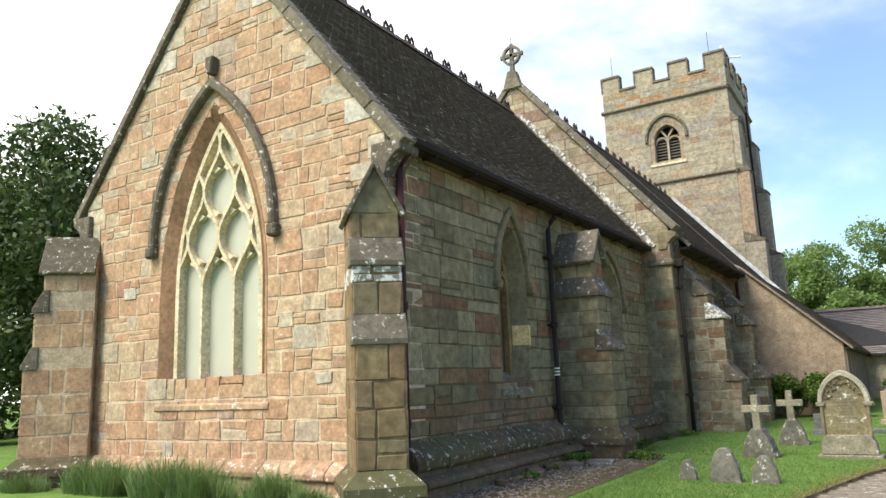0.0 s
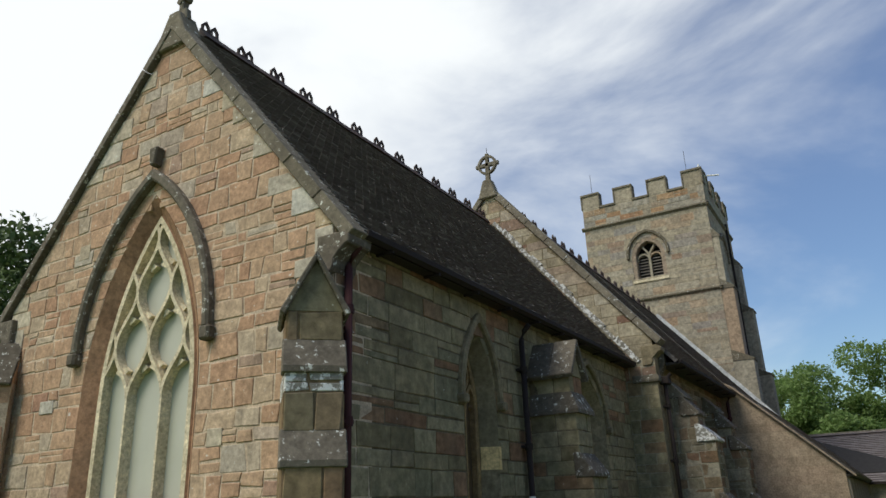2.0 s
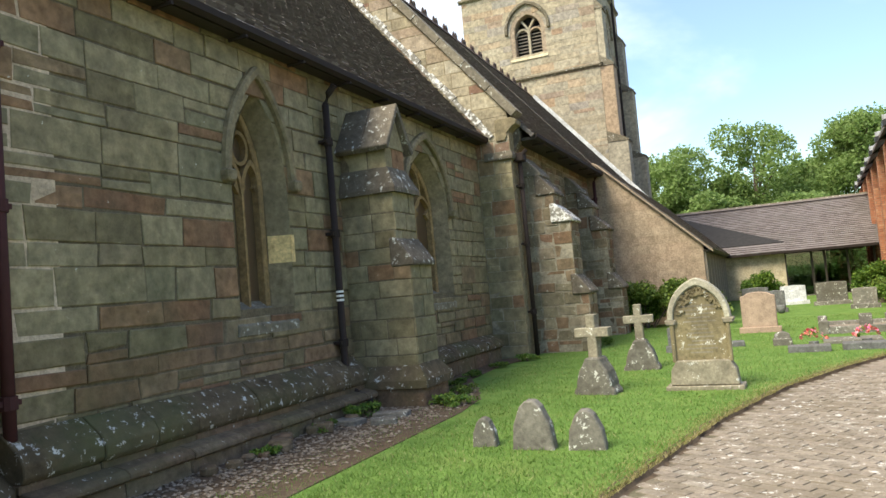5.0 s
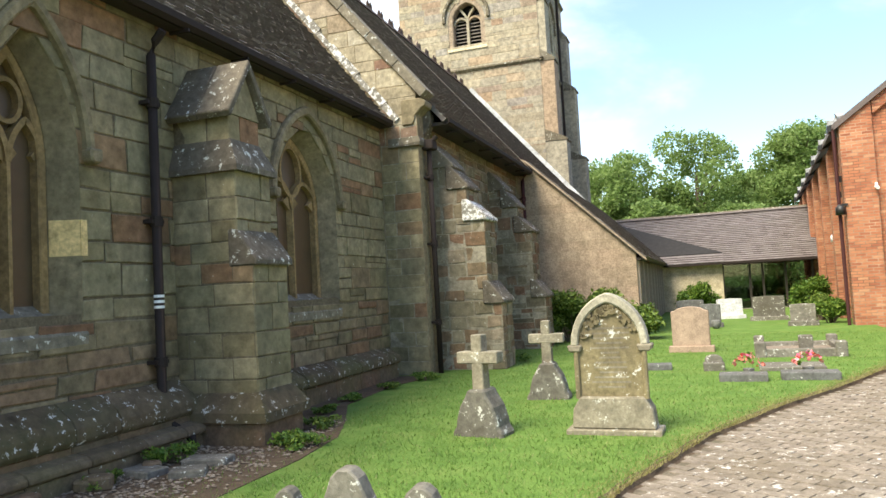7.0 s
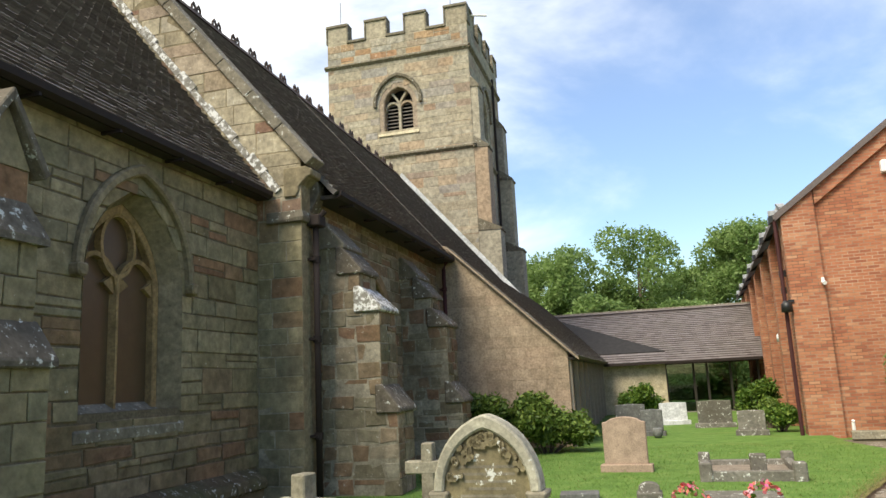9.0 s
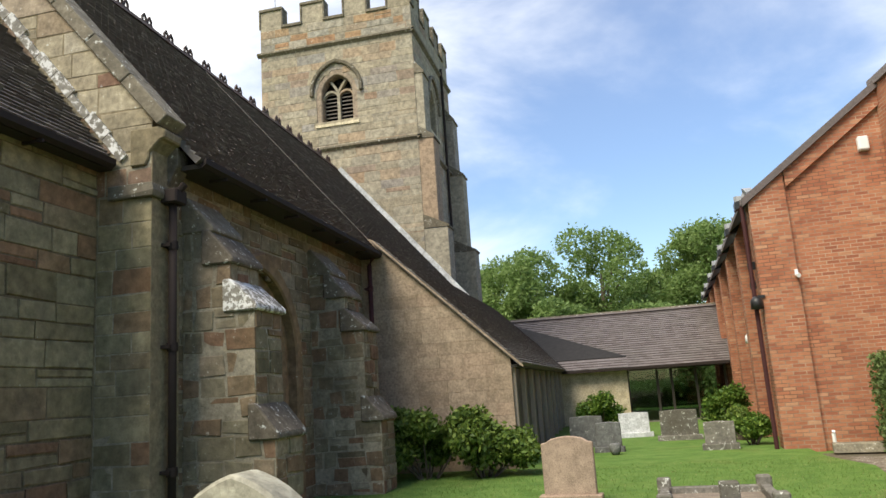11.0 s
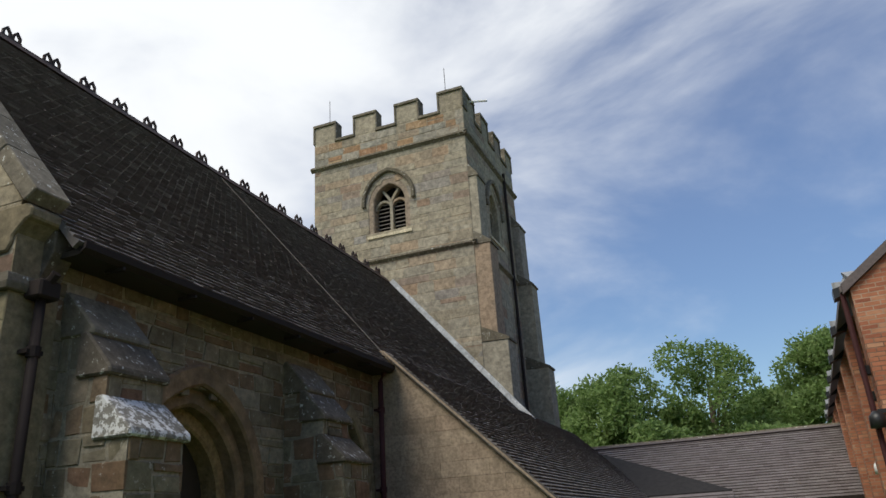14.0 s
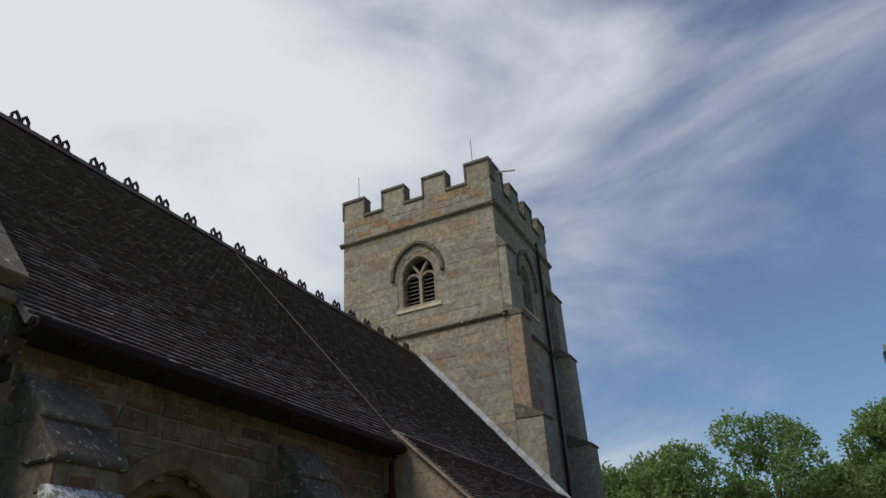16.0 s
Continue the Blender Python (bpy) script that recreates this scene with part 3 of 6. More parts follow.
# the lawn lies a little above the path
lm = M()
lawn = [(-60, -30)] + PATH_EDGE + [(9.6, 16.5), (9.3, 18.0), (10.0, 45), (-60, 45)]
lm.prism([(x, y, -0.08) for x, y in lawn], (0, 0, 0.08))
tagged(part("lawn", lm, GRASS), "sunlit mown churchyard lawn with a worn edge", "lawn", kind="structure")
em = M()
prev = None
for (x0, y0), (x1, y1) in zip(PATH_EDGE, PATH_EDGE[1:]):
    k = max(1, int((y1 - y0) / 0.05))
    for i in range(k):
        xa, ya = x0 + (x1 - x0) * i / k, y0 + (y1 - y0) * i / k
        if not -3 < ya < 14.6:
            continue
        w1, w2 = 0.035 * noise.noise((xa * 3, ya * 4, 0)), 0.06 * noise.noise((xa * 2, ya * 5, 7))
        row = [Vector((xa - 0.025 + w1, ya, 0.006)), Vector((xa + 0.015 + w1, ya, -0.008)), Vector((xa + 0.045 + w2 * 0.5, ya, -0.05)), Vector((xa + 0.11 + w2, ya, -0.062))]
        if prev:
            for q in range(3):
                em.face([prev[q], prev[q + 1], row[q + 1], row[q]])
        prev = row
tagged(part("lawn_edge", em, EARTH), "crumbling bare earth edge of the lawn", "lawn edge", kind="structure")
sm = M()
sm.box(3.0, 26, -30, 19.0, -0.075, -0.057)
tagged(part("path_bed", sm, JOINT_SAND), "sandy joint bed under the paving", "path", kind="structure")

# ---- chancel ----
RX = -3.26            # ridge line of chancel and nave
CW = -6.52            # far wall of the chancel
EAST = Wall((0, 0, 0), (1, 0, 0), (0, -1, 0))
NORTH = Wall((0, 0, 0), (0, 1, 0), (1, 0, 0))
CS = 1.235            # slope of the chancel gable


def cut(spans, c, w):
    out = []
    for a, b in spans:
        if c + w <= a or c - w >= b or w <= 0:
            out.append((a, b))
            continue
        if c - w > a:
            out.append((a, c - w))
        if c + w < b:
            out.append((c + w, b))
    return out


EW = dict(c=RX - 0.04, w=1.16, s=2.98, r=2.84, sill=1.45)


def east_spans(v):
    top = 4.58
    k = 0.0 if v < top else (v - top) / CS
    s = [(CW + k, -k)]
    if EW["sill"] < v < EW["s"] + EW["r"]:
        s = cut(s, EW["c"], half(EW["w"], EW["r"], v - EW["s"]))
    return s


wall_east = tagged(part("wall_east", backing(EAST, 0.0, 8.56, 0.12, east_spans, -0.7, -0.003), MORTAR), "red and buff sandstone gable wall of the chancel", "wall", kind="structure")
masonry(wall_east, EAST, courses(0.42, 8.54, 0.245, 5, 0.35), east_spans, 0.36, RED_STONE, (0.0, 0.012), seed=11, near=lambda u, v: v < 6.2, rough=0.025, split=0.2, ragged=0.03, g=0.004, cham=0.008)


def pale_quoins():
    """Pale dressed stones at the corners and along the raking edges of the gable."""
    rnd = random.Random(51)
    edge = lambda v: max(0.0, (v - 4.58) / CS)
    for side in (-1, 1):
        v = 3.05 if side > 0 else 3.6
        while v < 8.0:
            h, w = rnd.uniform(0.24, 0.42), rnd.uniform(0.28, 0.62)
            if v < 4.7 or rnd.random() < 0.62:
                a, b = edge(v), edge(v + h)
                m = M()
                if side > 0:
                    stone_mesh(EAST, -a - w, -a, -a - w, -b, v, v + h, -0.03, 0.016, m, rnd, 0.02, 0.004, 0.008)
                else:
                    stone_mesh(EAST, CW + a, CW + a + w, CW + b, CW + a + w, v, v + h, -0.03, 0.016, m, rnd, 0.02, 0.004, 0.008)
                part("stone", m, PALE_QUOIN, wall_east)
            v += h
    for u, v, w, h in ((-4.95, 5.15, 0.26, 0.24), (-1.25, 1.42, 0.3, 0.16), (-1.9, 2.2, 0.28, 0.24), (-5.4, 2.9, 0.34, 0.2)):
        m = M()
        stone_mesh(EAST, u, u + w, u, u + w, v, v + h, -0.03, 0.018, m, rnd, 0.02, 0.004, 0.008)
        part("stone", m, PALE_QUOIN, wall_east)


pale_quoins()


def plinth(parent, wall, u0, u1, d, top, mat_low, mat_top, seed):
    """Battered plinth: a row of low blocks with sloped and lichened top stones."""
    rnd, u = random.Random(seed), u0
    while u < u1 - 0.05:
        w = min(rnd.uniform(0.5, 0.95), u1 - u)
        if u1 - u - w < 0.25:
            w = u1 - u
        a, b = u + 0.004, u + w - 0.004
        low = M().prism([wall.p(a, -0.1, 0), wall.p(a, -0.1, d + 0.02), wall.p(a, top * 0.48, d), wall.p(a, top * 0.48, 0)], wall.u * (b - a))
        part("stone", low, mat_low, parent, bevel=0.012)
        dd = d + 0.05 + rnd.uniform(-0.012, 0.012)
        cap = M().prism([wall.p(a, top * 0.48, 0), wall.p(a, top * 0.48, dd - 0.03), wall.p(a, top * 0.54, dd), wall.p(a, top * 0.68, dd), wall.p(a, top * 0.80, dd - 0.05), wall.p(a, top, 0.04), wall.p(a, top, 0)], wall.u * (b - a))
        part("stone", cap, mat_top, parent, bevel=0.008)
        u += w


plinth(wall_east, EAST, CW + 0.1, -0.1, 0.16, 0.46, RED_PLINTH, RED_PLINTH, 4)

# east window
east_window = thing("window_1", "tall pointed window with cream reticulated stone tracery", "window", kind="structure")
c, w, s, r = EW["c"], EW["w"], EW["s"], EW["r"]
hz = 0.68
part("hood_mould", arch_band(M(), EAST, c, s + hz, s + hz, half(w + 0.16, r + 0.22, hz), r + 0.22 - hz, half(w + 0.28, r + 0.40, hz), r + 0.40 - hz, -0.02, 0.13), DARK_STONE, east_window, "soot-blackened hood mould", bevel=0.03)
hs = M()
for sgn in (-1, 1):
    hc = c + sgn * (half(w + 0.22, r + 0.31, hz) + 0.01)
    hs.box(hc - 0.09, hc + 0.09, -0.14, 0.02, s + hz - 0.16, s + hz + 0.03)
part("hood_stop", hs, DARK_STONE, east_window, bevel=0.03)
part("outer_jamb", arch_band(M(), EAST, c, s, EW["sill"], w - 0.20, r - 0.27, w + 0.004, r + 0.012, -0.40, 0.006, -0.40, -0.15), BROWN_JAMB, east_window, "brown chamfered stone reveal")
part("inner_jamb", arch_band(M(), EAST, c, s, EW["sill"], w - 0.24, r - 0.32, w - 0.18, r - 0.24, -0.40, -0.12), BROWN_JAMB, east_window, bevel=0.02)
part("window_sill", M().prism([EAST.p(c - w - 0.05, 1.12, 0), EAST.p(c - w - 0.05, 1.12, 0.03), EAST.p(c - w - 0.05, 1.2, 0.03), EAST.p(c - w - 0.05, 1.56, -0.36), EAST.p(c - w - 0.05, 1.12, -0.36)], EAST.u * (2 * w + 0.1)), RED_PLINTH, east_window, "sloping stained sandstone sill", bevel=0.01)
wi, ri = w - 0.23, r - 0.30
lt = 0.70
tm = M()
for k in (-1, 1):
    tm.prism([EAST.p(c + k * lt / 2 - 0.05, 1.5, -0.27), EAST.p(c + k * lt / 2 - 0.018, 1.5, -0.12), EAST.p(c + k * lt / 2 + 0.018, 1.5, -0.12), EAST.p(c + k * lt / 2 + 0.05, 1.5, -0.27)], (0, 0, s - 1.5 + 0.05))
part("mullion", tm, CREAM, east_window, "cream stone mullions")
tr, cusp = M(), M()
p_net = 0.74
for k in (-1.5, -0.5, 0.5, 1.5):
    for sgn in (-1, 1):
        pts = []
        for i in range(61):
            dz = i * 0.045
            u = c + k * lt + sgn * lt / 2 * (1 - math.cos(math.pi * dz / p_net)) / 2
            inside = abs(u - c) <= half(wi, ri, dz) + 0.02
            if inside:
                pts.append((u, s + dz))
            if (not inside or i == 60) and len(pts) > 1:
                ribbon(tr, EAST, pts, 0.055, -0.27, -0.12)
                pts = []
            elif not inside:
                pts = []
            # cusps at the shoulders of every light
            if inside and i % 16 == 9 and abs(u - c) < half(wi, ri, dz) - 0.12:
                for q in (-1, 1):
                    cusp.prism([EAST.p(u + q * 0.02, s + dz - 0.09, -0.24), EAST.p(u + q * 0.14, s + dz - 0.02, -0.24), EAST.p(u + q * 0.02, s + dz + 0.06, -0.24)], (0, -0.08, 0))
part("tracery", tr, CREAM, east_window, "cream reticulated tracery bars")
part("cusp", cusp, CREAM, east_window)
part("inner_arch", arch_band(M(), EAST, c, s, 1.5, wi - 0.06, ri - 0.08, wi + 0.02, ri + 0.03, -0.34, -0.115), CREAM, east_window)
for k in (-1, 0, 1):
    pm = M()
    for i in range(48):
        v0, v1 = 1.5 + i * 0.085, 1.5 + (i + 1) * 0.085
        def lim(v, q):
            return max(-half(wi, ri, v - s), min(half(wi, ri, v - s), (k + q) * lt))
        if v1 < s + ri:
            pm.prism([EAST.p(c + lim(v0, -0.5), v0, -0.27), EAST.p(c + lim(v0, 0.5), v0, -0.27), EAST.p(c + lim(v1, 0.5), v1, -0.27), EAST.p(c + lim(v1, -0.5), v1, -0.27)], EAST.n * 0.012)
    part("pane", pm, PALE_PANE, east_window, "pale greenish protective pane")
part("corbel", M().prism([EAST.p(c - 0.05, 6.26, 0), EAST.p(c + 0.05, 6.26, 0), EAST.p(c + 0.09, 6.55, 0), EAST.p(c - 0.09, 6.55, 0)], EAST.n * 0.15), DARK_STONE, east_window, bevel=0.02)

# north chancel wall and its two windows
CL = 10.75
NWIN = [3.38, 8.04]
NW = dict(w=0.50, s=2.80, r=1.16, sill=1.40)


def north_spans(v):
    s = [(0.0, CL)]
    if NW["sill"] < v < NW["s"] + NW["r"]:
        for cc in NWIN:
            s = cut(s, cc, half(NW["w"] + (0.34 if cc > 5 else 0), NW["r"], v - NW["s"]))
    return s


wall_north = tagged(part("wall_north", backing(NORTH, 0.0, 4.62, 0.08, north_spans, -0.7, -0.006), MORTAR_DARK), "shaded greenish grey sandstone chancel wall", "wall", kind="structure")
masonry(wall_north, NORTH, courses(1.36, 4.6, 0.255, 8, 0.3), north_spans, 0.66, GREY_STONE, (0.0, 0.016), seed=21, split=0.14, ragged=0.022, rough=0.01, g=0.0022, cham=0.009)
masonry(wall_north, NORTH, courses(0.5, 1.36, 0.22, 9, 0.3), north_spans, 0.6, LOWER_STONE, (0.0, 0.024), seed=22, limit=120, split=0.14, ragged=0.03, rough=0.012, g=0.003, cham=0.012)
plinth(wall_north, NORTH, 0.1, 5.1, 0.22, 0.68, PLINTH_STONE, PLINTH_TOP, 9)
plinth(wall_north, NORTH, 5.82, 10.5, 0.24, 0.52, PLINTH_STONE, PLINTH_TOP, 10)
plinth(wall_north, NORTH, 0.1, 5.05, 0.36, 0.30, PLINTH_STONE, PLINTH_STONE, 19)


def two_light(name, wall, c, w, s, r, sill, hood, label, patch=False):
    """A pointed two-light window; hood is how far its hood mould stands outside the opening."""
    win = thing(name, label, "window", kind="structure")
    part("hood_mould", arch_band(M(), wall, c, s + 0.12, s + 0.12, w + hood, r - 0.02 + hood * 0.8, w + hood + 0.10, r + 0.12 + hood * 0.8, -0.02, 0.09), WINDOW_STONE, win, bevel=0.025)
    for k in (-1, 1):
        u = c + k * (w + hood + 0.06)
        st = M().prism([wall.p(u + d, v, -0.02) for d, v in ((-0.07, s + 0.06), (-0.04, s + 0.01), (0.05, s + 0.01), (0.08, s + 0.06), (0.08, s + 0.15), (-0.07, s + 0.15))], wall.n * 0.15)
        part("hood_stop", st, WINDOW_STONE, win, bevel=0.02)
    part("splay", arch_band(M(), wall, c, s, sill, w - 0.13, r - 0.15, w + 0.004, r + 0.008, -0.40, 0.012, -0.40, -0.23), WINDOW_STONE, win, "splayed sandstone reveal")
    wi, ri = w - 0.14, r - 0.17
    part("inner_jamb", arch_band(M(), wall, c, s, sill, wi - 0.07, ri - 0.10, wi + 0.02, ri + 0.03, -0.40, -0.24), OCHRE, win, "ochre stone inner arch", bevel=0.012)
    part("mullion", M().prism([wall.p(c - 0.045, sill, -0.36), wall.p(c - 0.018, sill, -0.25), wall.p(c + 0.018, sill, -0.25), wall.p(c + 0.045, sill, -0.36)], (0, 0, s - sill + 0.14)), OCHRE, win)
    tr, cusp = M(), M()
    for k in (-1, 1):
        lc, lw = c + k * wi / 2, wi / 2
        ribbon(tr, wall, arch_line(lc, lw, s - 0.02, 0.40, s - 0.02, 8), 0.055, -0.36, -0.26)
        for q in (-1, 1):
            cusp.prism([wall.p(lc + q * lw * 0.92, s - 0.05, -0.34), wall.p(lc + q * lw * 0.40, s + 0.07, -0.34), wall.p(lc + q * lw * 0.80, s + 0.16, -0.34)], wall.n * 0.06)
    ring = [(c + wi * 0.40 * math.cos(a * math.pi / 10), s + 0.52 + wi * 0.52 * math.sin(a * math.pi / 10)) for a in range(21)]
    ribbon(tr, wall, ring, 0.045, -0.36, -0.26)
    part("tracery", tr, OCHRE, win, "ochre stone tracery with an open circle")
    part("cusp", cusp, OCHRE, win)
    for k in (-1, 1):
        pm = M()
        for i in range(32):
            v0, v1 = sill + i * 0.08, sill + (i + 1) * 0.08
            if v1 < s + ri:
                u0, u1 = half(wi, ri, v0 - s), half(wi, ri, v1 - s)
                pm.prism([wall.p(c, v0, -0.35), wall.p(c + k * u0, v0, -0.35), wall.p(c + k * u1, v1, -0.35), wall.p(c, v1, -0.35)], wall.n * 0.01)
        part("pane", pm, GRIMY_PANE, win, "grimy brown protective pane")
    sl = c - w - 0.06
    part("window_sill", M().prism([wall.p(sl, sill - 0.26, -0.02), wall.p(sl, sill - 0.26, 0.02), wall.p(sl, sill - 0.14, 0.03), wall.p(sl, sill + 0.14, -0.36), wall.p(sl, sill - 0.2, -0.36)], wall.u * (2 * w + 0.12)), SILL_STONE, win, "lichen-spotted sloping sill", bevel=0.01)
    if patch:
        part("repair_block", M().prism([wall.p(c + w - 0.13, 1.96, -0.226), wall.p(c + w + 0.012, 1.96, 0.018), wall.p(c + w + 0.012, 2.29, 0.018), wall.p(c + w - 0.13, 2.29, -0.226)], wall.n * 0.008), PATCH, win, "clean yellow repair block")
        part("repair_face", M().prism([wall.p(c + w + 0.0, 1.96, 0.0), wall.p(c + w + 0.07, 1.96, 0.0), wall.p(c + w + 0.07, 2.29, 0.0), wall.p(c + w + 0.0, 2.29, 0.0)], wall.n * 0.022), PATCH, win, "clean yellow repair block")
    return win


two_light("window_2", NORTH, NWIN[0], NW["w"], NW["s"], NW["r"], NW["sill"], 0.05, "two-light pointed window with ochre tracery and hood", True)
two_light("window_3", NORTH, NWIN[1], NW["w"] + 0.34, NW["s"], NW["r"], NW["sill"], 0.07, "two-light pointed window with ochre tracery and hood")

# plain closing walls that the walk never sees
for nm, wl_, h in (("wall_south", Wall((CW, 0, 0), (0, 1, 0), (-1, 0, 0)), 4.62),):
    tagged(part(nm, backing(wl_, 0, h, 5, lambda v: [(0.0, CL)], -0.6, 0), RED_STONE), "sandstone far side wall of the chancel", "wall", kind="structure")

# roof of the chancel
def roof_slab(o, along, up, length, rise, t=0.06):
    o, along, up = Vector(o), Vector(along).normalized(), Vector(up).normalized()
    n = along.cross(up).normalized()
    n = -n if n.z < 0 else n
    return M().prism([o, o + along * length, o + along * length + up * rise, o + up * rise], -n * t)


EAVE = 4.50
c_up = Vector((RX - 0.26, 0, (0.26 - RX) * CS)).normalized()
c_rise = math.hypot(RX - 0.26, (0.26 - RX) * CS)
c_top = EAVE + (0.26 - RX) * CS
roof_c = tagged(part("chancel_roof", roof_slab((0.26, 0.16, EAVE), (0, 1, 0), c_up, CL - 0.2, c_rise), TILE), "steep dark weathered plain-tile chancel roof", "roof", kind="structure")
tiled(roof_c, (0.26, 0.16, EAVE), (0, 1, 0), c_up, CL - 0.2, c_rise, 0.1, 0.165, TILE, lambda a, s: 2.0 < a < 6.0 and s < 1.2)
tagged(part("chancel_roof_far", roof_slab((2 * RX - 0.26, 0.16, EAVE), (0, 1, 0), Vector((-c_up.x, 0, c_up.z)), CL - 0.2, c_rise), TILE), "far slope of the tiled chancel roof", "roof", kind="structure")


def ridge(parent, y0, y1, z):
    """Clay ridge with pairs of pierced pointed crests."""
    L = 0.40
    base, flat = M(), M()
    base.prism([(RX - 0.16, 0, -0.14), (RX - 0.05, 0, 0.02), (RX + 0.05, 0, 0.02), (RX + 0.16, 0, -0.14)], (0, L - 0.006, 0))
    base.prism([(RX - 0.02, 0, 0.0), (RX - 0.02, 0, 0.07), (RX - 0.02, L - 0.01, 0.07), (RX - 0.02, L - 0.01, 0.0)], (0.04, 0, 0))
    flat.prism([(RX - 0.16, 0, -0.14), (RX - 0.05, 0, 0.02), (RX + 0.05, 0, 0.02), (RX + 0.16, 0, -0.14)], (0, L - 0.006, 0))
    for q in (0.105, 0.29):
        for k in (-1, 1):
            base.prism([(RX - 0.018, q + k * 0.085, 0.06), (RX - 0.018, q + k * 0.04, 0.06), (RX - 0.018, q + k * 0.04, 0.14), (RX - 0.018, q, 0.19), (RX - 0.018, q, 0.26), (RX - 0.018, q + k * 0.085, 0.16)], (0.036, 0, 0))
    me = base.mesh("ridge_tile")
    me.materials.append(RIDGE_CLAY)
    me2 = flat.mesh("ridge_tile")
    me2.materials.append(RIDGE_CLAY)
    for i in range(int((y1 - y0) / L)):
        ob = new("ridge_tile", me if i % 2 == 0 else me2)
        ob.location = (0, y0 + i * L, z + 0.02 * noise.noise((i * 0.3, 1, 1)))
        ob.parent = parent


ridge(roof_c, 0.45, CL - 0.3, c_top + 0.06)


def coping(parent, wall, foot, apex, t, out, back, mat, n):
    """Sloping coping stones from (u, v) foot to apex."""
    (u0, v0), (u1, v1) = foot, apex
    d = Vector((u1 - u0, v1 - v0))
    L = d.length
    d.normalize()
    a = Vector((-d.y, d.x)) if d.x < 0 else Vector((-d.y, d.x))
    a = a if a.y > 0 else -a
    for i in range(n):
        s0, s1 = L * i / n + 0.004, L * (i + 1) / n - 0.004
        q = [(u0 + d.x * s0, v0 + d.y * s0), (u0 + d.x * s1, v0 + d.y * s1)]
        m = M()
        m.prism([wall.p(q[0][0], q[0][1], out), wall.p(q[1][0], q[1][1], out), wall.p(q[1][0] + a.x * t, q[1][1] + a.y * t, out - 0.02), wall.p(q[0][0] + a.x * t, q[0][1] + a.y * t, out - 0.02)], wall.n * (back - out))
        part("coping_stone", m, mat, parent, bevel=0.012)


gable_c = thing("chancel_gable_coping", "lichened stone coping of the chancel gable", "coping", kind="structure")
coping(gable_c, EAST, (0.20, 4.36), (RX, 4.36 + (0.20 - RX) * CS), 0.16, 0.10, -0.34, COPING, 7)
coping(gable_c, EAST, (CW - 0.20, 4.36), (RX, 4.36 + (0.20 - RX) * CS), 0.16, 0.10, -0.34, DARK_STONE, 7)


def kneeler(parent, x, y0, y1, z, sg, mat):
    """Moulded block at the foot of a coping."""
    prof = [(0.0, -0.42), (0.05, -0.34), (0.05, -0.27), (0.12, -0.2), (0.20, -0.13), (0.26, -0.11), (0.27, -0.02), (0.19, 0.04), (-0.2, 0.04), (-0.2, -0.42)]
    part("kneeler", M().prism([(x + sg * a, y0, z + b) for a, b in prof], (0, y1 - y0, 0)), mat, parent, "blackened moulded kneeler", bevel=0.015)


kneeler(gable_c, 0.0, -0.10, 0.34, 4.42, 1, DARK_STONE)
kneeler(gable_c, CW, -0.10, 0.34, 4.42, -1, DARK_STONE)
saddle = M().prism([(RX - 0.30, 0, 8.30), (RX - 0.30, 0, 8.5), (RX - 0.10, 0, 8.95), (RX + 0.10, 0, 8.95), (RX + 0.30, 0, 8.5), (RX + 0.30, 0, 8.30)], (0, 0.36, 0))
ap = part("apex_stone", saddle, COPING, gable_c, bevel=0.02)
ap.location = (0, -0.08, 0)


# ---- buttresses ----
def block(m, wall, u0, u1, v0, v1, n1, n0=0.0):
    return m.prism([wall.p(u0, v0, n0), wall.p(u1, v0, n0), wall.p(u1, v1, n0), wall.p(u0, v1, n0)], wall.n * (n1 - n0))


def offset(m, wall, u0, u1, v0, v1, n_low, n_up, lip=0.04):
    """A weathered set-off that slopes from n_low at v0 up to n_up at v1."""
    return m.prism([wall.p(u0 - lip, v0 - 0.07, n_up - 0.1), wall.p(u0 - lip, v0 - 0.07, n_low + lip), wall.p(u0 - lip, v0, n_low + lip), wall.p(u0 - lip, v1, n_up), wall.p(u0 - lip, v1, n_up - 0.1)], wall.u * (u1 - u0 + 2 * lip))


def stage(parent, wall, u0, u1, v0, v1, n1, mat, course=0.26, width=0.42, seed=1, rough=0.0, proud=(0.0, 0.012), n0=0.0, core=None):
    """One stage of a buttress: a core faced with stones on three sides."""
    part("core", block(M(), wall, u0, u1, v0, v1, n1 - 0.012, n0), core or MORTAR_DARK, parent)
    rows = courses(v0, v1, course, seed)
    front = Wall(wall.p(0, 0, n1), wall.u, wall.n)
    masonry(parent, front, rows, lambda v: [(u0, u1)], width, mat, proud, seed=seed, rough=rough, split=rough * 12, ragged=0.012 + rough * 1.5, g=0.0028, cham=0.008)
    for u, sg in ((u0, -1), (u1, 1)):
        side = Wall(wall.p(u, 0, 0), wall.n, wall.u * sg)
        masonry(parent, side, rows, lambda v: [(n0, n1 - 0.002)], width, mat, proud, seed=seed + 7, rough=rough, split=rough * 12, ragged=0.012 + rough * 1.5, g=0.0028, cham=0.008)


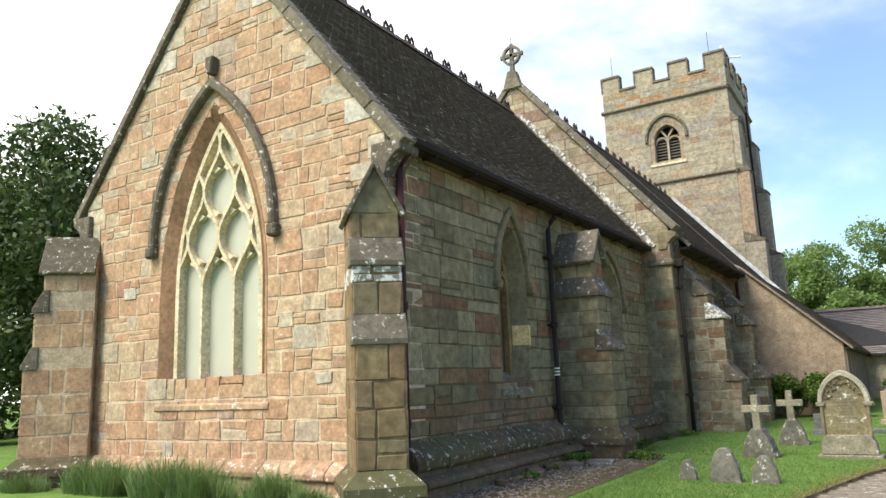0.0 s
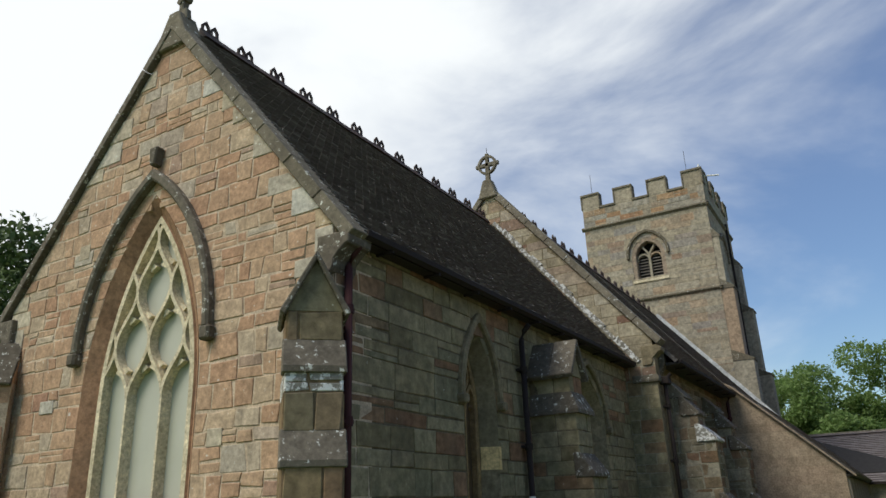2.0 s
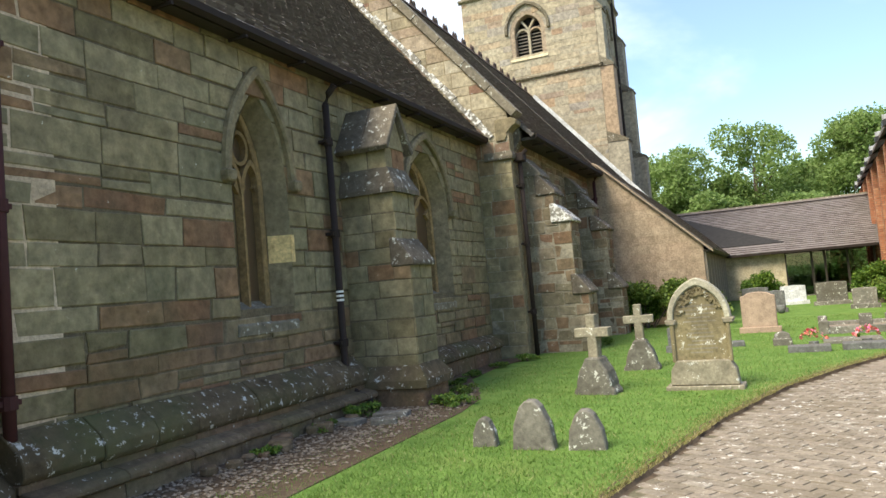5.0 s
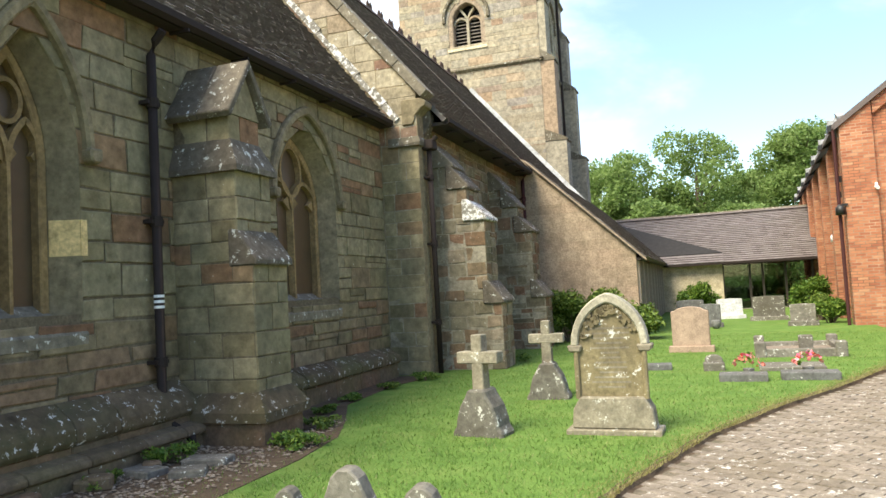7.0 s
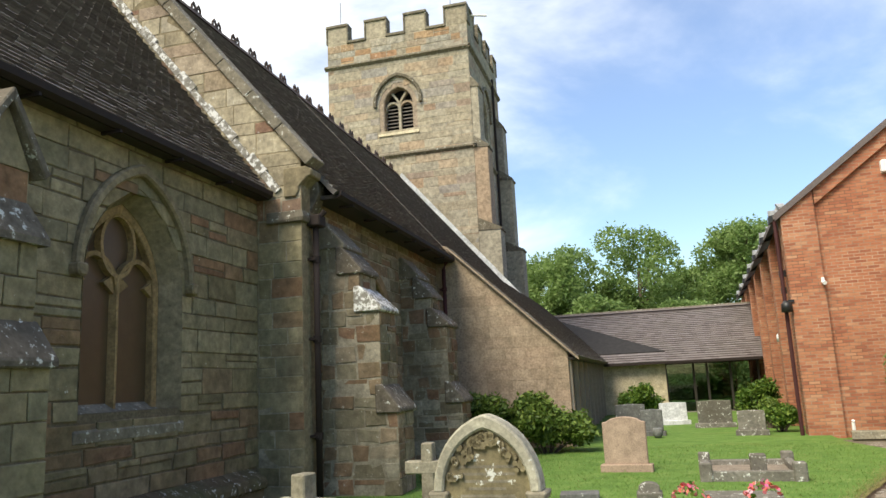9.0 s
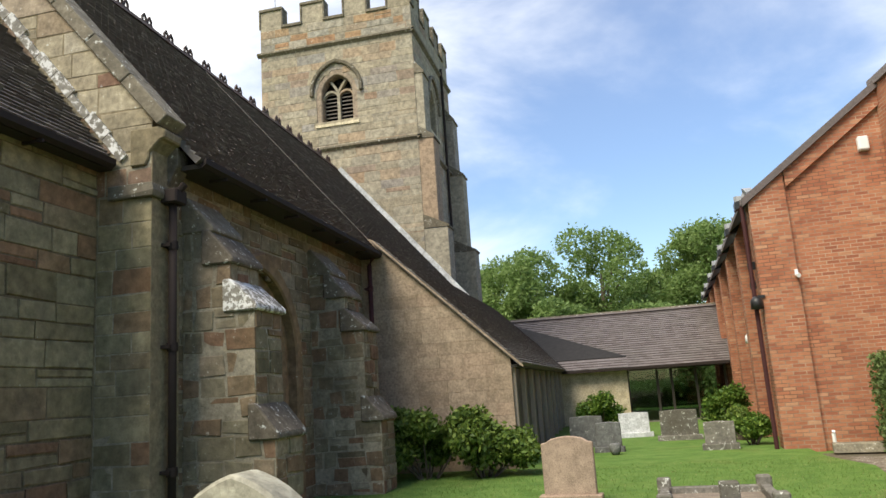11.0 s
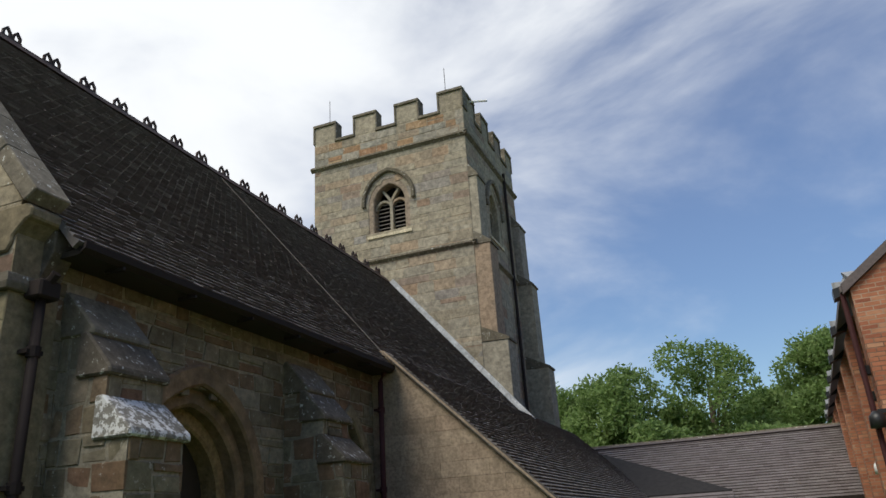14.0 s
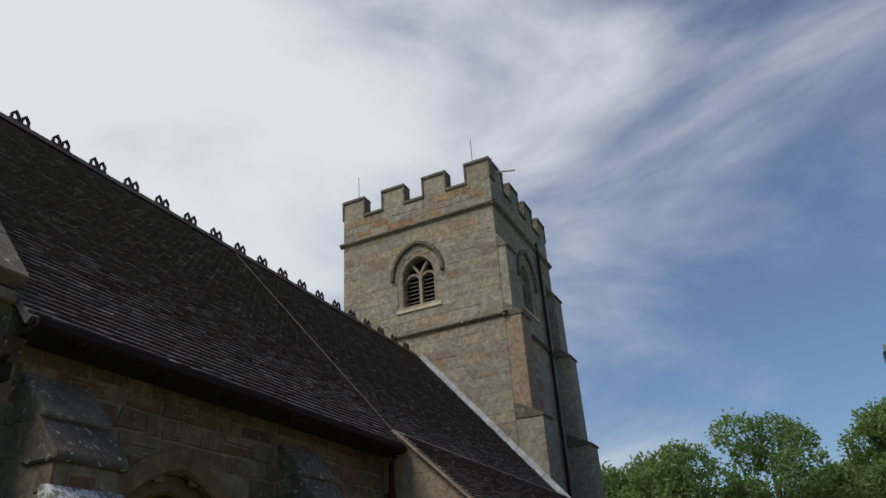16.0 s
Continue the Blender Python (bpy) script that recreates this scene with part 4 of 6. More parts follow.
def gabled_buttress():
    b = thing("buttress", "green-tinged stone buttress with gabled cap and set-offs", "buttress", (0.5, 5.3, 0))
    b.location = (0, 0, 0)
    W, u0, u1 = NORTH, 5.14, 5.79
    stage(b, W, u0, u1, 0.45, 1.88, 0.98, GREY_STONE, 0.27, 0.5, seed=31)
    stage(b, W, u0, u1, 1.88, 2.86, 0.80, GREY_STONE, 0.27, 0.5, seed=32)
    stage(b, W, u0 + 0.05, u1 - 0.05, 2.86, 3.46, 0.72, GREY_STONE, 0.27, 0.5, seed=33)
    part("set_off", offset(M(), W, u0 + 0.03, u1 - 0.01, 1.90, 2.22, 0.98, 0.80, 0.055), DARK_STONE, b, "lichened sloping set-off stone", bevel=0.015)
    m = M()
    lo = [W.p(u0 - 0.06, 2.83, 0.0), W.p(u0 - 0.06, 2.83, 0.87), W.p(u1 + 0.06, 2.83, 0.87), W.p(u1 + 0.06, 2.83, 0.0)]
    md = [p + Z * 0.06 for p in lo]
    hi = [W.p(u0 + 0.045, 3.19, 0.0), W.p(u0 + 0.045, 3.19, 0.725), W.p(u1 - 0.045, 3.19, 0.725), W.p(u1 - 0.045, 3.19, 0.0)]
    for p0, p1 in ((lo, md), (md, hi)):
        for i in range(3):
            m.face([p0[i], p0[i + 1], p1[i + 1], p1[i]])
    m.face(lo[::-1])
    part("set_off", m, DARK_STONE, b, "lichened sloping set-off stone")
    mid = (u0 + u1) / 2
    part("gable", M().prism([W.p(u0 + 0.05, 3.46, 0.65), W.p(u1 - 0.05, 3.46, 0.65), W.p(mid, 4.0, 0.65)], W.n * 0.08), GREY_STONE, b)
    for k, lab in ((-1, ""), (1, "")):
        q = [(mid, 4.10), (mid, 3.98), (mid + k * 0.36, 3.40), (mid + k * 0.42, 3.46)]
        for n0, n1 in ((0.0, 0.40), (0.406, 0.82)):
            part("cap_slab", M().prism([W.p(u, v, n0) for u, v in q], W.n * (n1 - n0)), DARK_STONE, b, "lichened sloping cap slab", bevel=0.012)
    # plinth round the foot
    P = M().prism([W.p(u0 - 0.07, -0.1, 0.2), W.p(u0 - 0.07, -0.1, 1.07), W.p(u1 + 0.07, -0.1, 1.07), W.p(u1 + 0.07, -0.1, 0.2)], (0, 0, 0.34))
    part("plinth", P, PLINTH_STONE, b, bevel=0.02)
    t = M()
    lo = [W.p(u0 - 0.12, 0.24, 0.0), W.p(u0 - 0.12, 0.24, 1.13), W.p(u1 + 0.12, 0.24, 1.13), W.p(u1 + 0.12, 0.24, 0.0)]
    md = [p + Z * 0.1 for p in lo]
    hi = [W.p(u0, 0.54, 0.0), W.p(u0, 0.54, 0.99), W.p(u1, 0.54, 0.99), W.p(u1, 0.54, 0.0)]
    for a, bb in ((lo, md), (md, hi)):
        for i in range(3):
            t.face([a[i], a[i + 1], bb[i + 1], bb[i]])
    t.face(lo[::-1])
    t.face(hi)
    part("plinth_top", t, PLINTH_TOP, b, "sooty plinth slope with white lichen", smooth=False)


gabled_buttress()


def diagonal_buttress(name, corner, d, label, mats, shift):
    d = Vector(d).normalized()
    u = Vector((-d.y, d.x, 0))
    W = Wall(Vector(corner) - d * 0.30 + u * shift, u, d)
    b = thing(name, label, "buttress")
    hw, col, seam = 0.29, mats[0], mats[1]
    for v0, v1, n, sd, mat, ch in ((0.45, 1.86, 1.02, 41, col, 0.33), (2.18, 2.56, 0.90, 42, col, 0.4), (2.56, 2.80, 0.90, 44, mats[2], 0.3), (3.1, 3.42, 0.78, 43, col, 0.4)):
        stage(b, W, -hw, hw, v0, v1, n, mat, ch, 0.40, sd, rough=0.012, proud=(0.0, 0.014), core=seam)
    part("core", block(M(), W, -hw, hw, 1.86, 2.18, 0.86), seam, b)
    part("core", block(M(), W, -hw, hw, 2.80, 3.1, 0.74), seam, b)
    part("set_off", offset(M(), W, -hw, hw, 1.90, 2.20, 1.02, 0.90, 0.035), DARK_STONE, b, "dark sloping set-off stone", bevel=0.012)
    part("set_off", offset(M(), W, -hw, hw, 2.82, 3.12, 0.90, 0.78, 0.035), DARK_STONE, b, "dark sloping set-off stone", bevel=0.012)
    part("gable", M().prism([W.p(-hw, 3.42, 0.0), W.p(hw, 3.42, 0.0), W.p(0, 3.98, 0.0)], W.n * 0.78), mats[3], b)
    for k in (-1, 1):
        part("cap_slab", M().prism([W.p(0, 4.08, 0.0), W.p(0, 3.98, 0.0), W.p(k * (hw + 0.03), 3.36, 0.0), W.p(k * (hw + 0.08), 3.40, 0.0)], W.n * 0.86), DARK_STONE, b, bevel=0.012)
    part("plinth", M().prism([W.p(-hw - 0.1, -0.1, 0), W.p(hw + 0.1, -0.1, 0), W.p(hw + 0.1, -0.1, 1.14), W.p(-hw - 0.1, -0.1, 1.14)], (0, 0, 0.3)), PLINTH_STONE, b, bevel=0.02)
    t = M()
    lo = [W.p(-hw - 0.16, 0.18, 0), W.p(-hw - 0.16, 0.18, 1.20), W.p(hw + 0.16, 0.18, 1.20), W.p(hw + 0.16, 0.18, 0)]
    md = [p + Z * 0.12 for p in lo]
    hi = [W.p(-hw, 0.46, 0), W.p(-hw, 0.46, 1.03), W.p(hw, 0.46, 1.03), W.p(hw, 0.46, 0)]
    for a, bb in ((lo, md), (md, hi)):
        for i in range(3):
            t.face([a[i], a[i + 1], bb[i + 1], bb[i]])
    t.face(lo[::-1])
    t.face(hi)
    part("plinth_top", t, PLINTH_TOP, b)


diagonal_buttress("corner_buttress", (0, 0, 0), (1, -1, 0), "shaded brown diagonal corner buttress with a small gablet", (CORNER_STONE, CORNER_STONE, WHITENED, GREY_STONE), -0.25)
diagonal_buttress("corner_buttress", (CW, 0, 0), (-1, -1, 0), "red stone diagonal corner buttress with stepped set-offs", (RED_STONE, MORTAR, RED_STONE, RED_STONE), 0.25)

# ---- nave ----
NX, NY0, NY1 = 0.72, 10.75, 27.6
NAVE = Wall((NX, 0, 0), (0, 1, 0), (1, 0, 0))
NE = Wall((0, NY0, 0), (1, 0, 0), (0, -1, 0))
NFAR = 2 * RX - NX
N_EAVE = 4.53
NS = 1.165
n_eave_x = NX + 0.45
n_top = N_EAVE + (n_eave_x - RX) * NS
NCS = 1.20


def nave_east_spans(v):
    k = 0.0 if v < 5.02 else (v - 5.02) / NCS
    return [(NFAR + k, NX + 0.02 - k)]


nave_east = tagged(part("nave_wall_east", backing(NE, 0, 9.76, 0.3, nave_east_spans, -0.55, -0.001), WINDOW_STONE), "east gable wall of the nave above the chancel roof", "wall", kind="structure")
masonry(nave_east, NE, courses(4.1, 9.74, 0.27, 15, 0.3), nave_east_spans, 0.44, GABLE_STONE, (0.0, 0.010), seed=61, near=lambda u, v: u > -0.2, split=0.15, ragged=0.02, g=0.003, cham=0.008)
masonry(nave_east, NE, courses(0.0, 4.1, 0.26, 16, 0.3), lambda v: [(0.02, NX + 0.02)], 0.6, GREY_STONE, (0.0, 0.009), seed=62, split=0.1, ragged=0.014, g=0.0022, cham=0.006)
gable_n = thing("nave_gable_coping", "pale lichened stone coping of the nave gable", "coping", kind="structure")
coping(gable_n, NE, (NX + 0.13, 4.72 + 0.15 * NCS), (RX, 4.72 + (NX + 0.28 - RX) * NCS), 0.17, 0.08, -0.34, COPING, 8)
coping(gable_n, NE, (NFAR - 0.28, 4.72), (RX, 4.72 + (NX + 0.28 - RX) * NCS), 0.17, 0.08, -0.34, COPING, 8)
kneeler(gable_n, NX - 0.06, NY0 - 0.035, NY0 + 0.34, 4.86, 1, WINDOW_STONE)
part("eave_block", M().prism([(NX - 0.3, NY0 + 0.3, 4.25), (NX + 0.02, NY0 + 0.3, 4.25), (NX + 0.16, NY0 + 0.3, 4.5), (NX + 0.16, NY0 + 0.3, 4.72), (NX - 0.3, NY0 + 0.3, 4.9)], (0, 0.25, 0)), DARK_STONE, gable_n, bevel=0.01)
part("string_band", M().prism([(0.18, NY0 - 0.06, 4.05), (NX + 0.07, NY0 - 0.06, 4.05), (NX + 0.09, NY0 - 0.09, 4.12), (NX + 0.05, NY0 - 0.06, 4.22), (0.18, NY0 - 0.06, 4.22)], (0, 0.5, 0)), COPING, gable_n, bevel=0.01)


NARCH = [(13.50, 1.14), (17.28, 0.62)]
AS, AR = 2.24, 1.35


def nave_spans(v):
    s = [(NY0, NY1)]
    for cc, ww in NARCH:
        if v < AS + AR:
            s = cut(s, cc, half(ww, AR, v - AS))
    return s


nave_north = tagged(part("nave_wall_north", backing(NAVE, 0, 4.55, 0.1, nave_spans, -0.7, -0.006), MORTAR_PALE), "dark rubble sandstone wall of the nave", "wall", kind="structure")
masonry(nave_north, NAVE, courses(0.0, 4.5, 0.21, 25, 0.3), nave_spans, 0.42, RUBBLE_STONE, (-0.002, 0.016), seed=71, near=lambda u, v: u < 18.3, rough=0.02, split=0.2, ragged=0.035, g=0.003, cham=0.009)
for (cc, ww) in NARCH:
    a = thing("recessed_arch", "moulded pointed arch recessed in the nave wall", "arch", kind="structure")
    part("outer_order", arch_band(M(), NAVE, cc, AS, 0.0, ww - 0.02, 1.33, ww + 0.20, 1.60, -0.2, 0.06), GREY_STONE, a, bevel=0.03)
    part("middle_order", arch_band(M(), NAVE, cc, AS, 0.0, ww - 0.18, 1.10, ww + 0.0, 1.36, -0.45, -0.10), GREY_STONE, a, bevel=0.04)
    part("inner_order", arch_band(M(), NAVE, cc, AS, 0.0, ww - 0.32, 0.90, ww - 0.15, 1.14, -0.65, -0.30), OCHRE, a, "ochre inner order", bevel=0.03)
    # dark panel carries the deep shade of the arch recess in its colour
    part("recess_shade_panel", M().prism([NAVE.p(u, v, -0.62) for u, v in arch_line(cc, ww - 0.2, AS, 1.0, 0.0)], NAVE.n * 0.05), DARK_TIMBER, a, "dark panel for the shade inside the arch")


def nave_buttress(c, seed):
    b = thing("nave_buttress", "rough rubble buttress with stepped weathered set-offs", "buttress", group="nave buttresses")
    W = NAVE
    u0, u1 = c - 0.36, c + 0.36
    for v0, v1, n, k in ((0.0, 1.24, 1.21, 0), (1.24, 2.76, 0.97, 1), (2.76, 3.36, 0.66, 2), (3.36, 3.74, 0.38, 3)):
        stage(b, W, u0, u1, v0, v1, n, RUBBLE_STONE, 0.23, 0.36, seed + k, 0.02, (-0.004, 0.016), core=MORTAR_PALE)
    part("set_off", offset(M(), W, u0, u1, 1.24, 1.60, 1.21, 0.97, 0.05), DARK_STONE, b, "broken sloping set-off slab", bevel=0.02)
    part("set_off", offset(M(), W, u0, u1, 2.76, 3.10, 0.97, 0.66, 0.05), WHITENED if seed == 81 else DARK_STONE, b, "set-off slab whitened by lichen" if seed == 81 else "sloping set-off slab", bevel=0.02)
    part("set_off", offset(M(), W, u0, u1, 3.36, 3.74, 0.66, 0.38, 0.05), DARK_STONE, b, "sloping set-off slab", bevel=0.02)
    part("cap_slab", offset(M(), W, u0, u1, 3.78, 4.20, 0.40, 0.06, 0.03), COPING, b, "smooth sloping cap slab", bevel=0.02)


nave_buttress(11.77, 81)
nave_buttress(15.68, 91)

n_up = Vector((RX - n_eave_x, 0, (n_eave_x - RX) * NS)).normalized()
n_rise = math.hypot(RX - n_eave_x, (n_eave_x - RX) * NS)
roof_n = tagged(part("nave_roof", roof_slab((n_eave_x, NY0 + 0.3, N_EAVE), (0, 1, 0), n_up, NY1 - NY0 - 0.3, n_rise), TILE), "long steep dark tiled nave roof", "roof", kind="structure")
tiled(roof_n, (n_eave_x, NY0 + 0.3, N_EAVE), (0, 1, 0), n_up, NY1 - NY0 - 0.3, n_rise, 0.1, 0.165, TILE, lambda a, s: a < 4 and s < 1.2, seed=4)
tagged(part("nave_roof_far", roof_slab((2 * RX - n_eave_x, NY0 + 0.3, N_EAVE), (0, 1, 0), Vector((-n_up.x, 0, n_up.z)), NY1 - NY0 - 0.3, n_rise), TILE), "far slope of the tiled nave roof", "roof", kind="structure")
ridge(roof_n, NY0 + 0.55, NY1, n_top + 0.06)
tagged(part("nave_wall_south", backing(Wall((NFAR, 0, 0), (0, 1, 0), (-1, 0, 0)), 0, 4.4, 5, lambda v: [(NY0, NY1)], -0.6, 0), GREY_STONE), "sandstone far side wall of the nave", "wall", kind="structure")
sf = M()
c_n = Vector((c_up.z, 0, -c_up.x))
for i in range(14):
    p = Vector((0.30, NY0 - 0.045, EAVE)) + c_up * (i * c_rise / 14) + c_n * 0.03
    e = c_up * (c_rise / 14 - 0.012)
    h = 0.12 + 0.03 * math.sin(i * 2.3)
    sf.prism([p, p + e, p + e + c_n * h, p + c_n * h], (0, 0.04, 0))
part("flashing", sf, WHITENED, nave_east, "whitened mortar fillet over the chancel tiles")
# lead strip laid down the nave roof, and flashing at the tower
q0 = Vector((n_eave_x, 18.2, N_EAVE)) + n_up * 0.1
nn = Vector((n_up.z, 0, -n_up.x))
part("lightning_strip", M().tube([q0 + nn * 0.04, q0 + n_up * (n_rise - 0.3) + nn * 0.04 + Vector((0, 0.2, 0))], 0.008, 6), LOUVRE, roof_n, "pale metal strip down the tiles")
fl = M()
for i in range(18):
    s0 = i * (n_rise / 18)
    p = Vector((n_eave_x, NY1 - 0.02, N_EAVE)) + n_up * s0 + nn * 0.02
    fl.prism([p, p + n_up * (n_rise / 18 - 0.01), p + n_up * (n_rise / 18 - 0.01) + nn * 0.17, p + nn * 0.17], (0, -0.05, 0))
part("flashing", fl, GRAVE_WHITE, roof_n, "pale mortar flashing against the tower")

# ---- tower ----
TX0, TX1, TY0, TY1 = -6.20, -0.16, 27.6, 33.6
tower = thing("tower", "square buff stone church tower with battlements", "tower", kind="structure")
TE = Wall((0, TY0, 0), (1, 0, 0), (0, -1, 0))
TN = Wall((TX1, 0, 0), (0, 1, 0), (1, 0, 0))
TWIN = dict(c=-3.18, w=0.80, s=12.72, r=0.98, sill=11.55)


def tower_spans(v):
    s = [(TX0, TX1)]
    if TWIN["sill"] < v < TWIN["s"] + TWIN["r"]:
        s = cut(s, TWIN["c"], half(TWIN["w"], TWIN["r"], v - TWIN["s"]))
    return s


NTW = dict(c=30.4, w=0.75, s=12.72, r=0.98, sill=11.55)


def tower_n_spans(v):
    s = [(TY0, TY1)]
    if NTW["sill"] < v < NTW["s"] + NTW["r"]:
        s = cut(s, NTW["c"], half(NTW["w"], NTW["r"], v - NTW["s"]))
    return s


east_face = part("east_face", backing(TE, 0, 15.75, 0.15, tower_spans, -0.7, -0.003), TOWER_STONE, tower)
masonry(east_face, TE, courses(3.5, 14.76, 0.33, 35), tower_spans, 0.85, TOWER_STONE, (0.0, 0.008), seed=101, near=lambda u, v: v > 9.0, split=0.12, ragged=0.02, g=0.003, cham=0.008)
masonry(east_face, TE, courses(14.76, 15.7, 0.31, 37), tower_spans, 0.6, PARAPET_STONE, (0.0, 0.012), seed=103, limit=0, split=0.1, ragged=0.02, g=0.004, cham=0.01)
north_face = part("north_face", backing(TN, 0, 15.75, 0.15, tower_n_spans, -0.7, -0.003), TOWER_STONE, tower)
masonry(north_face, TN, courses(3.5, 15.7, 0.33, 36), tower_n_spans, 0.8, TOWER_STONE, (0.0, 0.008), seed=102, limit=0, ragged=0.02, g=0.003, cham=0.008)
part("far_faces", M().box(TX0, TX0 + 0.7, TY0 + 0.7, TY1, 0, 15.75).box(TX0 + 0.7, TX1 - 0.7, TY1 - 0.7, TY1, 0, 15.75), TOWER_STONE, tower)
part("tower_floor", M().box(TX0 + 0.7, TX1 - 0.7, TY0 + 0.7, TY1 - 0.7, 15.2, 15.4), LEAD, tower)


def string(z, d, h):
    m = M()
    for wl_, a, b in ((TE, TX0 - d, TX1 + d), (TN, TY0 - d, TY1 + d)):
        m.prism([wl_.p(a, z - h, 0), wl_.p(a, z - h * 0.6, d * 0.6), wl_.p(a, z - h * 0.4, d), wl_.p(a, z, d), wl_.p(a, z + h * 0.5, 0)], wl_.u * (b - a))
    return m


part("string_course", string(14.76, 0.12, 0.16), COPING, tower, "moulded string course")
part("string_course", string(10.62, 0.12, 0.14), COPING, tower, "moulded string course")
part("lower_stage", M().prism([(TX0 - 0.16, TY0 - 0.0, 0), (TX1 + 0.16, TY0 - 0.0, 0), (TX1 + 0.16, TY1, 0), (TX0 - 0.16, TY1, 0)], (0, 0, 0.1)), TOWER_STONE, tower)


def merlons(wall, a, b, k):
    """Battlements: alternating merlons with roll-moulded copings."""
    L = (b - a)
    gap = L * 0.135
    mw = (L - gap * (k - 1)) / k
    for i in range(k):
        u0 = a + i * (mw + gap)
        part("merlon", block(M(), wall, u0, u0 + mw, 15.75, 16.52, 0.0, -0.38), TOWER_STONE, tower, bevel=0.01)
        cp = M()
        block(cp, wall, u0 - 0.05, u0 + mw + 0.05, 16.50, 16.62, 0.06, -0.44)
        for e in (u0 - 0.05, u0 + mw - 0.02):
            block(cp, wall, e, e + 0.07, 15.80, 16.50, 0.045, -0.42)
        part("merlon_coping", cp, COPING, tower, bevel=0.015)
        if i < k - 1:
            part("crenel_coping", block(M(), wall, u0 + mw - 0.02, u0 + mw + gap + 0.02, 15.72, 15.84, 0.06, -0.44), COPING, tower, bevel=0.015)


merlons(TE, TX0, TX1, 4)
merlons(TN, TY0 + 0.45, TY1, 4)
merlons(Wall((TX0, 0, 0), (0, 1, 0), (-1, 0, 0)), TY0 + 0.45, TY1, 4)


def belfry(wall, W, name):
    win = part(name, arch_band(M(), wall, W["c"], W["s"], W["sill"], W["w"] - 0.2, W["r"] - 0.24, W["w"] + 0.03, W["r"] + 0.03, -0.45, -0.02), TOWER_STONE, tower, "round-headed belfry window", bevel=0.03)
    part("hood_mould", arch_band(M(), wall, W["c"], W["s"] + 0.1, W["s"] - 0.05, W["w"] + 0.10, W["r"] + 0.10, W["w"] + 0.24, W["r"] + 0.26, -0.02, 0.12), COPING, win, bevel=0.03)
    wi = W["w"] - 0.2
    tr = M()
    ribbon(tr, wall, [(W["c"], W["sill"] + 0.1), (W["c"], W["s"] + 0.1)], 0.11, -0.35, -0.2)
    for k in (-1, 1):
        ribbon(tr, wall, [(W["c"], W["s"] + 0.1), (W["c"] + k * 0.14, W["s"] + 0.34), (W["c"] + k * 0.3, W["s"] + 0.56)], 0.09, -0.35, -0.2)
        line = arch_line(W["c"] + k * wi / 2, wi / 2, W["s"] - 0.15, 0.32, W["s"] - 0.15, 6)
        ribbon(tr, wall, line, 0.08, -0.35, -0.22)
    part("tracery", tr, TOWER_STONE, win)
    # near-black board stands in for the unlit belfry behind the louvres
    part("belfry_shade_board", M().prism([wall.p(u, v, -0.55) for u, v in arch_line(W["c"], wi + 0.1, W["s"], W["r"] - 0.2, W["sill"])], wall.n * 0.03), VOID, win)
    for i in range(9):
        for k in (-1, 1):
            v = W["sill"] + 0.16 + i * 0.15
            e = 0.04
            a, b = sorted((W["c"] + k * 0.06, W["c"] + k * wi))
            part("louvre", M().prism([wall.p(a, v, -0.3), wall.p(a, v + 0.03, -0.3), wall.p(a, v + 0.13, -0.48), wall.p(a, v + 0.10, -0.48)], wall.u * (b - a)), LOUVRE, win)
    part("window_sill", M().prism([wall.p(W["c"] - W["w"] - 0.05, W["sill"] - 0.12, -0.02), wall.p(W["c"] - W["w"] - 0.05, W["sill"] - 0.12, 0.05), wall.p(W["c"] - W["w"] - 0.05, W["sill"] - 0.02, 0.05), wall.p(W["c"] - W["w"] - 0.05, W["sill"] + 0.18, -0.45), wall.p(W["c"] - W["w"] - 0.05, W["sill"] - 0.1, -0.45)], wall.u * (2 * W["w"] + 0.1)), CREAM, win, "lichen-yellowed sloping sill")


belfry(TE, TWIN, "belfry_window")
belfry(TN, NTW, "belfry_window")
# clasping corner buttresses of the tower, growing towards the ground
for (ya, yb) in ((TY0 + 0.02, TY0 + 0.85), (TY1 - 0.85, TY1)):
    for v0, v1, d in ((0, 7.2, 0.85), (7.2, 10.5, 0.55), (10.5, 13.0, 0.30)):
        part("corner_buttress", M().box(TX1 - 0.02, TX1 + d, ya, yb, v0, v1), TOWER_STONE, tower, bevel=0.015)
        part("set_off", M().prism([(TX1, ya - 0.03, v1), (TX1 + d + 0.05, ya - 0.03, v1 - 0.02), (TX1 + d + 0.05, ya - 0.03, v1 + 0.05), (TX1, ya - 0.03, v1 + 0.5)], (0, yb - ya + 0.06, 0)), COPING, tower)
part("downpipe", M().tube([(TX1 + 0.1, 31.9, 15.0), (TX1 + 0.1, 31.9, 3.0)], 0.06), IRON, tower)

# ---- lean-to and link ----
LY = 18.15
LEAN = Wall((0, LY, 0), (1, 0, 0), (0, -1, 0))
LX0, LX1, LEZ = NX, 3.78, 2.05


def lean_top(x):
    return 2.02 + (3.98 - x) * 0.955


def lean_spans(v):
    xr = LX1 if v < lean_top(LX1) else 3.98 - (v - 2.02) / 0.955
    return [(LX0, xr)]


